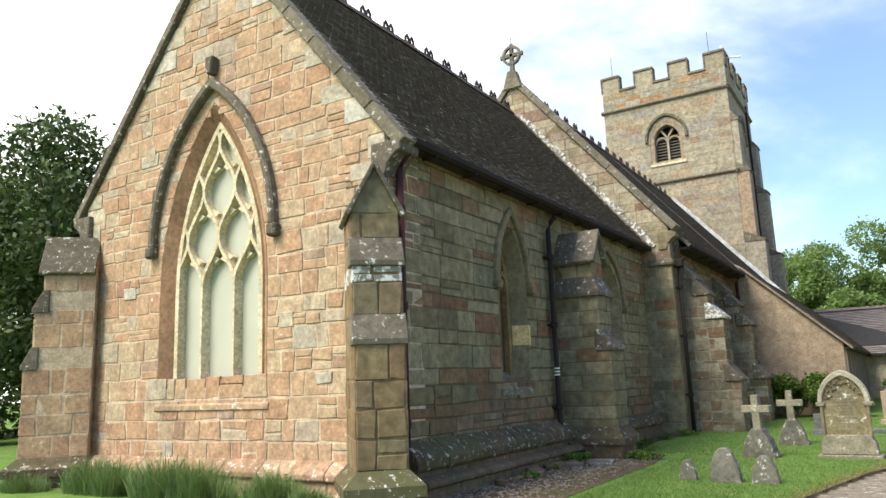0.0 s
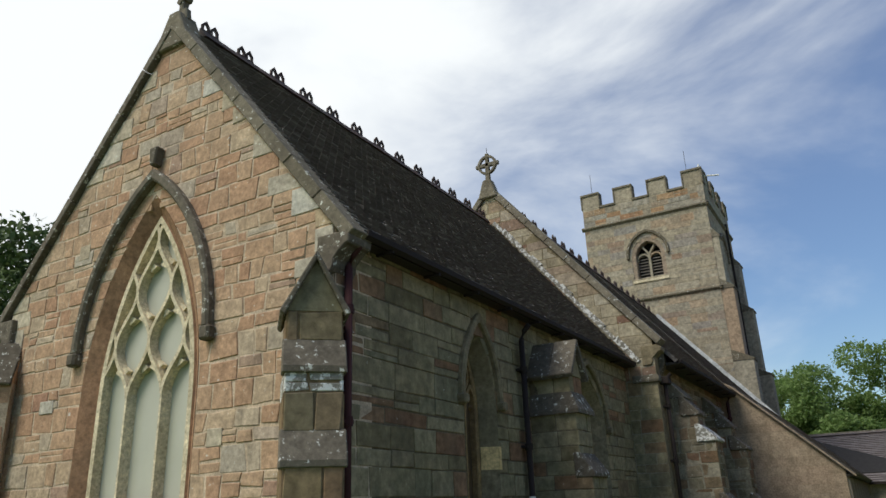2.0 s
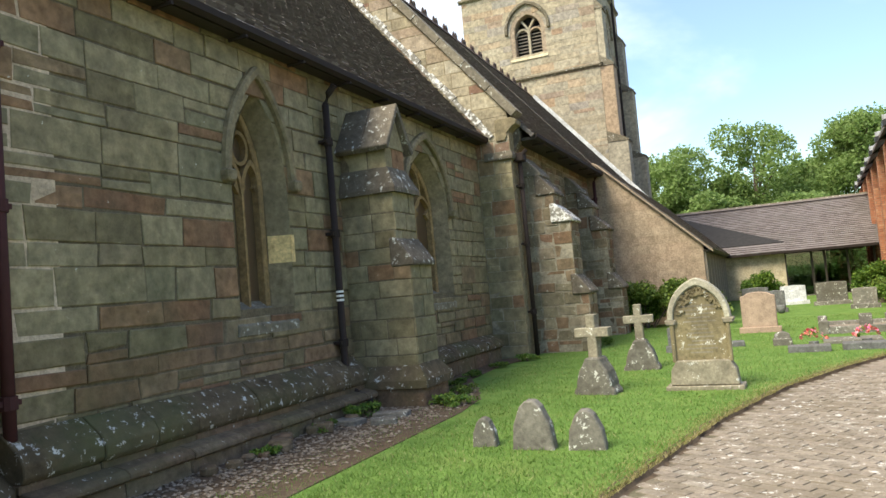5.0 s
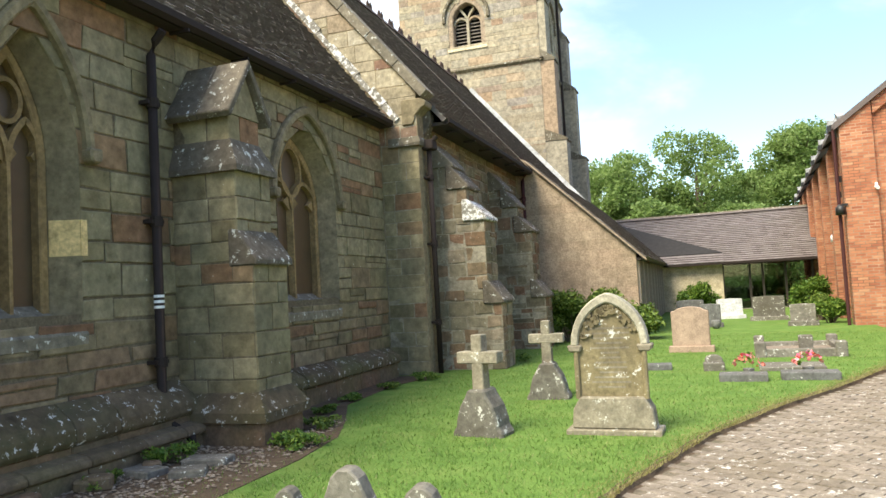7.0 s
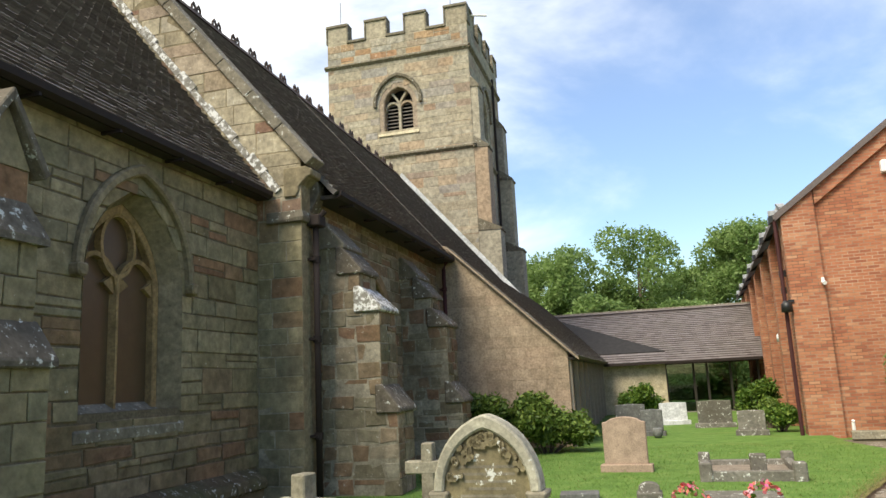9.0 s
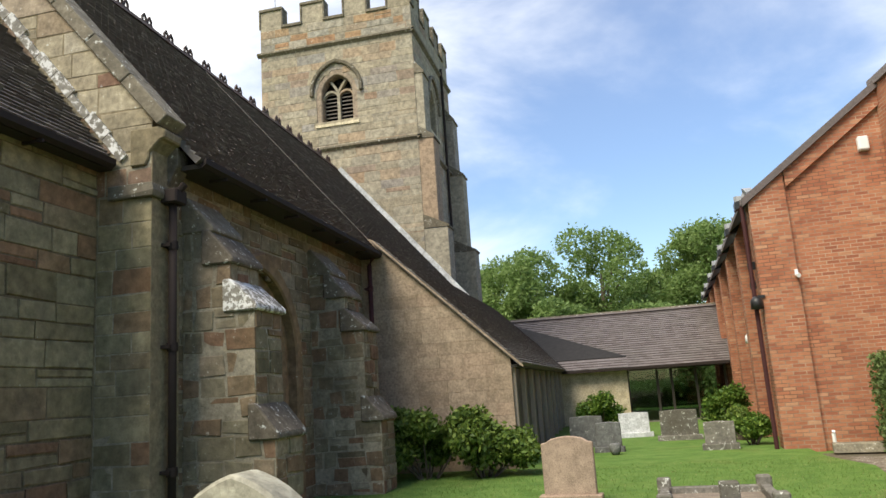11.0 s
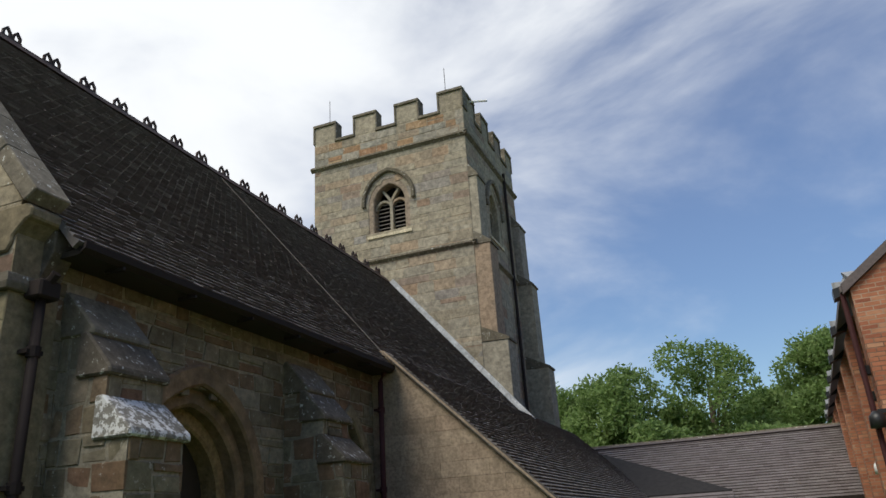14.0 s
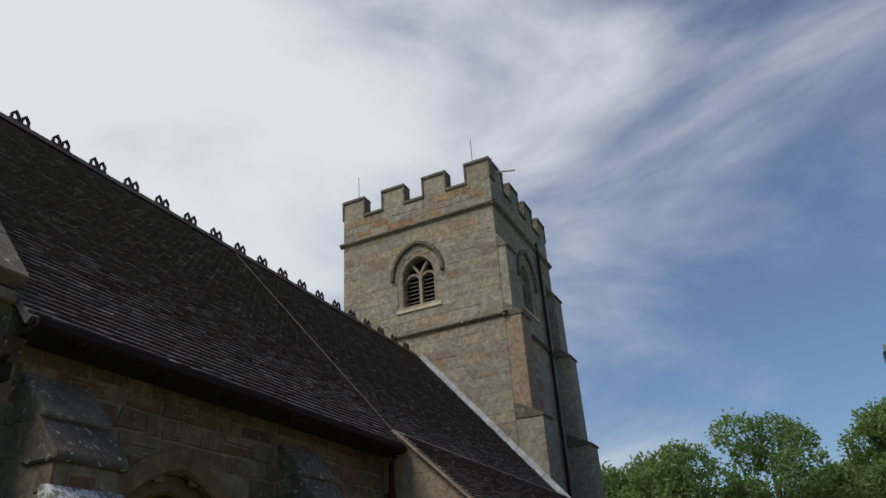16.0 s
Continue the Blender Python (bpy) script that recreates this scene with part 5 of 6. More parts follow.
lean_wall = tagged(part("lean_to_wall", backing(LEAN, 0, 4.9, 0.25, lean_spans, -0.4, -0.006), LEAN_STONE), "smooth tan ashlar end wall of the lean-to", "wall", kind="structure")
masonry(lean_wall, LEAN, courses(0.0, 4.88, 0.25, 44, 0.02), lean_spans, 0.62, LEAN_STONE, (0.0, 0.003), seed=121, g=0.002, cham=0.003)
l_up = Vector((-1, 0, 0.955)).normalized()
l_rise = math.hypot(2.95, 2.95 * 0.955)
roof_l = tagged(part("lean_to_roof", roof_slab((4.02, LY - 0.12, 2.02), (0, 1, 0), l_up, 15.6, l_rise), TILE), "dark tiled lean-to roof sweeping down from the nave", "roof", kind="structure")
tiled(roof_l, (4.02, LY - 0.12, 2.02), (0, 1, 0), l_up, 15.6, l_rise, 0.1, 0.165, TILE, seed=5)
part("verge_board", M().prism([(4.04, LY - 0.125, 1.94), (4.04, LY - 0.125, 1.99), (1.05, LY - 0.125, 1.99 + 2.99 * 0.955), (1.05, LY - 0.125, 1.94 + 2.99 * 0.955)], (0, 0.03, 0)), LEAN_STONE, roof_l, "thin stone verge under the tiles")
gl = thing("lean_to_glazing", "dark glazing between slender timber posts under the eave", "window", kind="structure")
for i in range(9):
    y = LY + 0.1 + i * 1.55
    part("post", M().box(LX1 - 0.12, LX1 + 0.06, y, y + 0.14, 0, 2.0), GREY_TIMBER, gl, bevel=0.01)
    if i < 8:
        part("pane", M().box(LX1 - 0.06, LX1 - 0.04, y + 0.14, y + 1.55, 0.05, 1.95), DARK_PANE, gl)
part("eave_board", M().box(LX1 - 0.1, LX1 + 0.16, LY, 31.2, 1.96, 2.02), DARK_TIMBER, gl)

KY, KR = 31.2, 35.7
LK = Wall((0, KY, 0), (1, 0, 0), (0, -1, 0))
link_wall = tagged(part("link_wall", backing(LK, 0, 2.0, 3, lambda v: [(LX1, 6.2)], -0.3, -0.006), LINK_STONE), "cream ashlar wall of the link building", "wall", kind="structure")
masonry(link_wall, LK, courses(0.0, 2.0, 0.22, 45, 0.02), lambda v: [(LX1, 6.2)], 0.45, LINK_STONE, (0.0, 0.002), seed=131, g=0.002, cham=0.003)
k_up = Vector((0, KR - KY + 0.3, 2.42)).normalized()
k_rise = math.hypot(KR - KY + 0.3, 2.42)
roof_k = tagged(part("link_roof", roof_slab((1.0, KY - 0.3, 1.95), (1, 0, 0), k_up, 9.2, k_rise), TILE_NEW), "brown concrete-tiled roof of the link building", "roof", kind="structure")
tiled(roof_k, (1.0, KY - 0.3, 1.95), (1, 0, 0), k_up, 9.2, k_rise, 0.2, 0.3, TILE_NEW, lambda a, s: a > 4 and s < 1.7, seed=6)
tagged(part("link_roof_far", roof_slab((1.0, KR + 4.5, 1.95), (1, 0, 0), Vector((0, -k_up.y, k_up.z)), 9.2, k_rise), TILE_NEW), "far slope of the link roof", "roof", kind="structure")
rk = M()
for i in range(20):
    x0 = 1.0 + i * 0.46
    rk.prism([(x0, KR - 0.14, 4.32), (x0, KR - 0.05, 4.45), (x0, KR + 0.05, 4.45), (x0, KR + 0.14, 4.32)], (0.45, 0, 0))
part("ridge_capping", rk, COPING, roof_k, "pale ridge capping")
part("gutter", M().box(3.9, 9.9, KY - 0.42, KY - 0.30, 1.88, 1.98), IRON, roof_k)
# near-black sheet and tiled apron where the lean-to roof runs into the link roof
def link_z(y, up):
    return 1.95 + (y - KY + 0.3) * 2.42 / (KR - KY + 0.3) + up


dark_area = [(6.25, KY + 0.35), (2.9, KY + 0.35), (1.5, KY + 2.4), (1.5, KR - 0.55)]
tagged(part("dark_roof_area", M().prism([(x, y, link_z(y, 0.03)) for x, y in dark_area], (0, 0, 0.09)), DARK_SHEET), "dark flat area between lean-to and link roofs", "roof", kind="structure")
apron = tagged(part("roof_apron", roof_slab((3.4, KY - 0.42, link_z(KY - 0.42, 0.075)), (1, 0, 0), k_up, 2.87, 0.86), TILE_NEW), "short tiled apron over the cream wall", "roof", kind="structure")
tiled(apron, (3.4, KY - 0.42, link_z(KY - 0.42, 0.075)), (1, 0, 0), k_up, 2.87, 0.86, 0.2, 0.3, TILE_NEW, seed=9)
lg = thing("link_glazing", "glazed lobby with dark frames looking through to trees", "window", kind="structure")
for i, x in enumerate((6.22, 7.25, 7.75, 8.6, 9.6)):
    part("frame", M().box(x - 0.04, x + 0.04, KY + 0.25, KY + 0.33, 0, 1.95), DARK_TIMBER, lg)
part("frame", M().box(6.2, 9.7, KY + 0.25, KY + 0.33, 1.85, 1.95), DARK_TIMBER, lg)
glass = bpy.data.materials.new("dimmed_glass")
glass.use_nodes = True
gb = glass.node_tree.nodes["Principled BSDF"]
gb.inputs["Transmission Weight"].default_value, gb.inputs["Roughness"].default_value, gb.inputs["IOR"].default_value = 1.0, 0.02, 1.45
# dark tint stands in for the dim lobby interior behind the panes
gb.inputs["Base Color"].default_value = (0.42, 0.50, 0.46, 1)
for y in (KY + 0.29, KR + 4.0):
    gp = part("pane", M().box(6.2, 9.7, y, y + 0.012, 0.02, 1.88), glass, lg)
    gp.visible_shadow = False
tagged(part("link_floor", M().box(3.8, 10, KY, KR + 4.4, -0.05, 0.01), LOUVRE), "dark floor of the link lobby", "floor", kind="structure")
tagged(part("link_inner_wall", M().box(5.9, 6.18, KY + 0.3, KR + 4.4, 0, 1.95), DARK_TIMBER), "dark side wall inside the link lobby", "wall", kind="structure")

# ---- brick hall ----
HA = radians(-4.1)
HD, HF = Vector((math.cos(HA), math.sin(HA), 0)), Vector((-math.sin(HA), math.cos(HA), 0))
HC = Vector((8.90, 19.55, 0))


def hp(a, b, z=0.0):
    return HC + HD * a + HF * b + Z * z


hall = thing("brick_hall", "red brick church hall with buttressed flank and raking eaves", "building", kind="structure")
HE, HSL = 5.18, 0.745
part("front_wall", M().prism([hp(0.75, 0.12, -0.1), hp(2.9, 0.12, -0.1), hp(2.9, 0.12, HE + 2.9 * HSL - 0.1), hp(0.75, 0.12, HE + 0.75 * HSL - 0.1)], HF * 0.4), BRICK, hall)
part("corner_pier", M().prism([hp(0, 0, -0.1), hp(0.75, 0, -0.1), hp(0.75, 0, HE + 0.75 * HSL - 0.12), hp(0, 0, HE - 0.12)], HF * 0.6), BRICK, hall)
for i in range(18):
    a = 0.78 + i * 0.118
    part("corbel", M().prism([hp(a, 0.02, HE + a * HSL - 0.46), hp(a + 0.118, 0.02, HE + (a + 0.118) * HSL - 0.46), hp(a + 0.118, 0.02, HE + (a + 0.118) * HSL - 0.1), hp(a, 0.02, HE + a * HSL - 0.1)], HF * 0.12), BRICK, hall)
part("verge_tiles", M().prism([hp(-0.12, -0.08, HE - 0.2), hp(2.95, -0.08, HE + 2.95 * HSL - 0.11), hp(2.95, -0.08, HE + 2.95 * HSL + 0.06), hp(-0.12, -0.08, HE - 0.03)], HF * 0.12), TILE_NEW, hall)
part("roof", M().prism([hp(-0.15, 0.02, HE - 0.15), hp(6, 0.02, HE + 6 * HSL - 0.02), hp(6, 0.02, HE + 6 * HSL + 0.08), hp(-0.15, 0.02, HE - 0.05)], HF * 22), TILE_NEW, hall)
part("flank_wall", M().prism([hp(0.45, 0.6, -0.1), hp(0.8, 0.6, -0.1), hp(0.8, 0.6, HE), hp(0.45, 0.6, HE)], HF * 21.4), BRICK, hall)
for i in range(6):
    b = 3.1 + i * 3.3
    part("flank_buttress", M().prism([hp(-0.05, b, -0.1), hp(0.5, b, -0.1), hp(0.5, b, HE + 0.1), hp(0.15, b, HE + 0.1), hp(-0.05, b, HE - 0.35)], HF * 0.5), BRICK, hall, bevel=0.01)
for i in range(7):
    b = 0.1 + i * 3.3 - (0.2 if i else 0)
    part("gutter_hopper", M().prism([hp(-0.25, b, HE - 0.22), hp(0.1, b, HE - 0.1), hp(0.1, b, HE + 0.04), hp(-0.25, b, HE - 0.05)], HF * 0.3), BLACK_PLASTIC, hall)
    part("roof_dome", M().tube([hp(-0.05, b + 0.5, HE - 0.05), hp(-0.05, b + 0.5, HE + 0.12), hp(0.05, b + 0.5, HE + 0.22), hp(0.2, b + 0.5, HE + 0.26)], [0.16, 0.17, 0.14, 0.08], 10), LEAD, hall)
    part("downpipe", M().tube([hp(-0.12 if i == 0 else 0.38, b + 0.02 + (0.75 if i else 0.0), HE - 0.15), hp(-0.12 if i == 0 else 0.38, b + 0.02 + (0.75 if i else 0.0), 0)], 0.045), MAROON, hall)
for i in range(4):
    b = 1.7 + i * 3.3
    part("flank_window", M().prism([hp(0.42, b, 1.0), hp(0.42, b + 0.8, 1.0), hp(0.42, b + 0.8, 3.6), hp(0.42, b, 3.6)], HD * 0.06), DARK_PANE, hall, "narrow dark window")
# wing that comes forward
part("wing_wall", M().prism([hp(2.72, 0.2, -0.1), hp(3.1, 0.2, -0.1), hp(4.6, -9.0, -0.1), hp(4.25, -9.0, -0.1)], (0, 0, 7.45)), BRICK, hall)
part("wing_verge", M().prism([hp(2.66, 0.2, 7.2), hp(3.25, 0.2, 7.2), hp(4.65, -9.1, 7.2), hp(4.18, -9.1, 7.2)], (0, 0, 0.16)), TILE_NEW, hall)

# ---- crosses and small fittings on the church ----
def floriated_cross():
    x = thing("gable_cross", "weathered stone cross with leafy arm ends on the gable", "cross", (RX, 0.1, 8.86))
    def P(*q):
        return M().prism([(a, -0.06, z) for a, z in q], (0, 0.12, 0))
    part("base", P((-0.16, 0), (0.16, 0), (0.12, 0.22), (-0.12, 0.22)), COPING, x, bevel=0.02)
    part("shaft", P((-0.05, 0.2), (0.05, 0.2), (0.045, 1.12), (-0.045, 1.12)), COPING, x, bevel=0.015)
    part("arm", P((-0.30, 0.72), (0.30, 0.72), (0.30, 0.82), (-0.30, 0.82)), COPING, x, bevel=0.015)
    for cx, cz in ((-0.33, 0.77), (0.33, 0.77), (0.0, 1.16), (0.0, 0.42)):
        lf = M()
        for k in range(3):
            ang = k * 2.1 + (0.5 if cx else 0.0)
            px, pz = cx + 0.06 * math.cos(ang), cz + 0.06 * math.sin(ang)
            y0 = -0.075 - 0.003 * k
            lf.prism([(px + 0.055 * math.cos(t * math.pi / 3), y0, pz + 0.055 * math.sin(t * math.pi / 3)) for t in range(6)], (0, -2 * y0, 0))
        part("leaf_end", lf, COPING, x)


floriated_cross()


def wheel_cross():
    x = thing("gable_cross", "pale stone wheel cross on the nave gable", "cross", (RX, NY0 + 0.02, 9.84))
    W = Wall((0, 0.06, 0), (1, 0, 0), (0, -1, 0))
    part("base", M().prism([(-0.30, 0.12, -0.2), (0.30, 0.12, -0.2), (0.12, 0.12, 0.36), (-0.12, 0.12, 0.36)], (0, -0.26, 0)), COPING, x, bevel=0.03)
    part("shaft", M().prism([(-0.07, 0.05, 0.34), (0.07, 0.05, 0.34), (0.05, 0.05, 1.22), (-0.05, 0.05, 1.22)], (0, -0.1, 0)), COPING, x, bevel=0.015)
    part("arm", M().prism([(-0.36, 0.05, 0.80), (0.36, 0.05, 0.80), (0.36, 0.05, 0.92), (-0.36, 0.05, 0.92)], (0, -0.1, 0)), COPING, x, bevel=0.015)
    ring = [(0.26 * math.cos(a * math.pi / 12), 0.86 + 0.26 * math.sin(a * math.pi / 12)) for a in range(25)]
    part("ring", ribbon(M(), W, ring, 0.065, 0.03, 0.11), COPING, x)
    part("rod", M().tube([(0, 0, 1.2), (0, 0, 1.42)], 0.008, 5), IRON, x)


wheel_cross()


def downpipe(x, y, z0, z1, material, label, hopper=True, n=Vector((1, 0, 0)), kick=0.0):
    d = thing("downpipe", label, "downpipe", (x, y, 0))
    pts = [(0, 0, z1), (0, 0, z0 + 0.35), (kick, kick * 0.3, z0 + 0.12), (kick, kick * 0.3, z0)] if kick else [(0, 0, z1), (0, 0, z0)]
    part("pipe", M().tube(pts, 0.048, 10), material, d, smooth=True)
    for z in (z0 + 0.9, (z0 + z1) / 2 + 0.3, z1 - 0.5):
        part("collar", M().tube([(0, 0, z - 0.05), (0, 0, z + 0.05)], 0.064, 10), material, d)
        part("bracket", M().box(-0.1, 0.02, -0.09, 0.09, z - 0.02, z + 0.02), material, d)
    if hopper:
        part("hopper", M().prism([(-0.1, -0.12, z1), (0.12, -0.12, z1), (0.12, 0.12, z1), (-0.1, 0.12, z1)], (0, 0, 0.18)), material, d, bevel=0.02)
    part("swan_neck", M().tube([(0, 0, z1), (0.06, 0, z1 + 0.14), (0.16, 0, z1 + 0.24)], 0.045, 8), material, d)


downpipe(0.07, 0.16, 0.0, 4.1, MAROON, "maroon iron downpipe at the chancel corner", False)
downpipe(0.11, 4.76, 0.0, 4.05, IRON, "dark iron downpipe beside the buttress", False, kick=0.28)
bands = thing("pipe_marker", "white painted rings on the iron downpipe", "marker", (0.11, 4.76, 1.44))
for z in (0.0, 0.055, 0.11):
    part("ring", M().tube([(0, 0, z), (0, 0, z + 0.028)], 0.052, 10), WHITE_PLASTIC, bands)
downpipe(0.84, 11.02, 0.0, 4.0, IRON, "dark iron downpipe at the nave corner", True)
downpipe(0.95, 18.03, 0.0, 4.3, MAROON, "maroon iron downpipe at the end of the nave", False)


def gutter(x, y0, y1, z, label):
    prof = [(x - 0.06, z + 0.06), (x - 0.055, z - 0.01), (x, z - 0.05), (x + 0.055, z - 0.01), (x + 0.06, z + 0.06), (x + 0.045, z + 0.06), (x, z - 0.02), (x - 0.045, z + 0.06)]
    g = M().prism([(a, y0, b) for a, b in prof], (0, y1 - y0, 0))
    ob = tagged(part("gutter", g, IRON), label, "gutter")
    for i in range(int((y1 - y0) / 1.1)):
        yb = y0 + 0.5 + i * 1.1
        part("bracket", M().box(x - 0.2, x + 0.05, yb, yb + 0.03, z - 0.09, z - 0.055), IRON, ob)


gutter(0.27, 0.2, CL - 0.1, EAVE - 0.03, "dark iron gutter along the chancel eave")
gutter(n_eave_x + 0.01, NY0 + 0.35, LY - 0.1, N_EAVE - 0.03, "dark iron gutter along the nave eave")
fb = M().box(0.02, 0.2, 0.2, CL, 4.44, 4.48)
tagged(part("eave_soffit", fb, DARK_TIMBER), "dark timber soffit under the chancel eave", "soffit", kind="structure")
tagged(part("eave_soffit", M().box(NX + 0.02, n_eave_x - 0.02, NY0 + 0.4, LY, 4.46, 4.52), DARK_TIMBER), "dark timber soffit under the nave eave", "soffit", kind="structure")

# mast and rods on the tower
mast = thing("tower_mast", "white pole with a short cross arm on the tower", "mast", (TX1 - 0.2, TY0 + 0.9, 15.4))
part("pole", M().tube([(0, 0, 0), (0, 0, 1.75)], 0.05, 8), WHITE_PLASTIC, mast)
part("arm", M().tube([(-0.25, -0.1, 1.12), (0.85, 0.1, 1.0)], 0.045, 8), WHITE_PLASTIC, mast)
for px in (TX0 + 0.5, TX1 - 0.7):
    rod = thing("lightning_rod", "thin metal rod on the battlements", "rod", (px, TY0 + 0.3, 15.4))
    part("rod", M().tube([(0, 0, 0), (0, 0, 2.4)], 0.012, 5), IRON, rod)

# ---- fittings on the brick hall ----
def alarm_box():
    o = thing("alarm_box", "white alarm box on the brick gable", "alarm box", hp(2.36, 0.0, 6.0))
    part("case", M().prism([(-0.11, 0.11, -0.15), (0.11, 0.11, -0.15), (0.1, 0.0, -0.13), (-0.1, 0.0, -0.13)], (0, 0, 0.29)), WHITE_PLASTIC, o, bevel=0.02)


def wall_lamp(a, b, z, material, label):
    o = thing("wall_lamp", label, "lamp", hp(a, b, z))
    part("bracket", M().box(0.0, 0.14, -0.03, 0.03, 0.08, 0.14), BLACK_PLASTIC, o)
    part("head", M().tube([(-0.03, 0, -0.14), (-0.03, 0, 0.04), (-0.03, 0, 0.12)], [0.13, 0.12, 0.05], 12), material, o, smooth=True)


alarm_box()
wall_lamp(-0.08, -0.02, 2.95, BLACK_PLASTIC, "black dome lamp on the hall corner")
wall_lamp(0.08, 3.9, 2.4, WHITE_PLASTIC, "white floodlight on the hall flank")
sc = thing("security_camera", "small white security camera on the brick pier", "camera", hp(0.72, -0.04, 3.45))
part("housing", M().tube([(0, 0.02, 0), (0, -0.14, -0.05)], 0.045, 10), WHITE_PLASTIC, sc)
part("mount", M().box(-0.03, 0.03, 0.0, 0.05, -0.02, 0.1), WHITE_PLASTIC, sc)
for a, b, z in ((-0.06, 0.3, 3.75), (0.0, 0.9, 3.4)):
    o = thing("junction_box", "small dark box fixed to the brickwork", "box", hp(a, b, z))
    part("case", M().box(-0.09, 0.06, -0.07, 0.07, -0.08, 0.08), BLACK_PLASTIC, o, bevel=0.015)

# ---- graves ----
def headstone(x, y, w, h, t, material, label, shape="flat", rz=0.0, lean=0.0, base=True, name="headstone"):
    o = thing(name, label, "headstone", (x, y, 0))
    o.rotation_euler = (radians(lean), 0, radians(rz))
    b = 0.0
    if base:
        part("base", M().box(-w * 0.6, w * 0.6, -t * 1.1, t * 1.1, -0.05, 0.12), material, o, bevel=0.012)
        b = 0.12
    pr = [(-w / 2, b - 0.05), (w / 2, b - 0.05)]
    if shape == "round":
        pr += [(w / 2 * math.cos(a), h - w * 0.3 + w * 0.3 * math.sin(a)) for a in [i * math.pi / 10 for i in range(11)]]
    elif shape == "ogee":
        pr += [(w / 2, h * 0.90), (w * 0.40, h * 0.915), (w * 0.30, h * 0.965), (w * 0.15, h * 0.99), (0, h), (-w * 0.15, h * 0.99), (-w * 0.30, h * 0.965), (-w * 0.40, h * 0.915), (-w / 2, h * 0.90)]
    elif shape == "point":
        pr += [(w * 0.42, h * 0.5), (w * 0.24, h * 0.88), (w * 0.1, h), (-w * 0.1, h), (-w * 0.24, h * 0.88), (-w * 0.42, h * 0.5)]
    else:
        pr += [(w / 2, h * 0.97), (0, h), (-w / 2, h * 0.97)]
    part("slab", M().prism([(a, -t / 2, z) for a, z in pr], (0, t, 0)), material, o, bevel=0.012)
    return o


def big_headstone():
    o = thing("headstone", "tall lichened headstone with a carved pointed arch", "headstone", (4.42, 6.0, 0))
    o.rotation_euler, o.scale = (0, 0, radians(-3)), (0.9, 1.0, 0.98)
    W = Wall((0, 0, 0), (1, 0, 0), (0, -1, 0))
    part("kerb_base", M().box(-0.50, 0.50, -0.17, 0.17, -0.06, 0.05), GRAVE_PALE, o, bevel=0.01)
    part("foot", M().prism([(-0.44, -0.12, 0.05), (0.44, -0.12, 0.05), (0.42, -0.12, 0.24), (0.34, -0.12, 0.36), (-0.34, -0.12, 0.36), (-0.42, -0.12, 0.24)], (0, 0.24, 0)), GRAVE_PALE, o, "mottled stone foot", bevel=0.015)
    part("slab", M().prism([(a, -0.06, v) for a, v in arch_line(0, 0.34, 0.86, 0.44, 0.3)], (0, 0.12, 0)), GRAVE_BUFF, o, "buff slab with worn lettering")
    part("arch_hood", arch_band(M(), W, 0, 0.86, 0.86, 0.33, 0.42, 0.41, 0.52, -0.08, 0.10), GRAVE_HOOD, o, "whitened arched hood", bevel=0.015)
    rnd = random.Random(5)
    leaves = M()
    for i in range(60):
        t = rnd.uniform(0.12, 0.88)
        line = arch_line(0, 0.27, 0.86, 0.37, 0.86, 14)
        u, v = line[int(t * (len(line) - 1))]
        u, v, rr = u + rnd.uniform(-0.05, 0.05), v + rnd.uniform(-0.05, 0.04), rnd.uniform(0.014, 0.03)
        leaves.prism([(u + rr * math.cos(k * math.pi / 3), -0.085, v + rr * math.sin(k * math.pi / 3)) for k in range(6)], (0, 0.03, 0))
    part("carved_foliage", leaves, GRAVE_BUFF, o, "carved leaf border")
    for k in (-1, 1):
        part("capital", M().prism([(k * 0.37 - 0.06, -0.11, 0.80), (k * 0.37 + 0.06, -0.11, 0.80), (k * 0.37 + 0.085, -0.11, 0.87), (k * 0.37 - 0.085, -0.11, 0.87)], (0, 0.2, 0)), GRAVE_PALE, o, bevel=0.015)
        part("colonnette", M().tube([(k * 0.36, -0.07, 0.34), (k * 0.36, -0.07, 0.80)], 0.03, 8), GRAVE_BUFF, o)
    bars = M()
    for i in range(13):
        v = 1.02 - i * 0.048
        ww = rnd.uniform(0.10, 0.22)
        bars.box(-ww, ww, -0.0612, -0.0604, v, v + 0.018)
    tagged(part("inscription", bars, GRAVE_PALE, o, "rows of worn pale lettering"), kind="stuff")


big_headstone()


def stone_cross(x, y, h, material, label, rz=0.0):
    o = thing("grave_cross", label, "grave cross", (x, y, 0), group="grave crosses")
    o.rotation_euler = (0, 0, radians(rz))
    part("base", M().prism([(-0.27, -0.15, -0.05), (0.27, -0.15, -0.05), (0.275, -0.15, 0.05), (0.235, -0.15, 0.08), (0.225, -0.15, 0.16), (0.185, -0.15, 0.29), (0.12, -0.15, 0.39), (0.09, -0.15, 0.46), (-0.09, -0.15, 0.46), (-0.12, -0.15, 0.39), (-0.185, -0.15, 0.29), (-0.225, -0.15, 0.16), (-0.235, -0.15, 0.08), (-0.275, -0.15, 0.05)], (0, 0.30, 0)), GRAVE_GREY, o, "humped lichened base", bevel=0.02)
    part("shaft", M().prism([(-0.066, -0.075, 0.44), (0.066, -0.075, 0.44), (0.056, -0.075, h), (-0.056, -0.075, h)], (0, 0.15, 0)), material, o, bevel=0.01)
    part("arm", M().box(-0.225, 0.225, -0.078, 0.078, h - 0.29, h - 0.17), material, o, bevel=0.01)


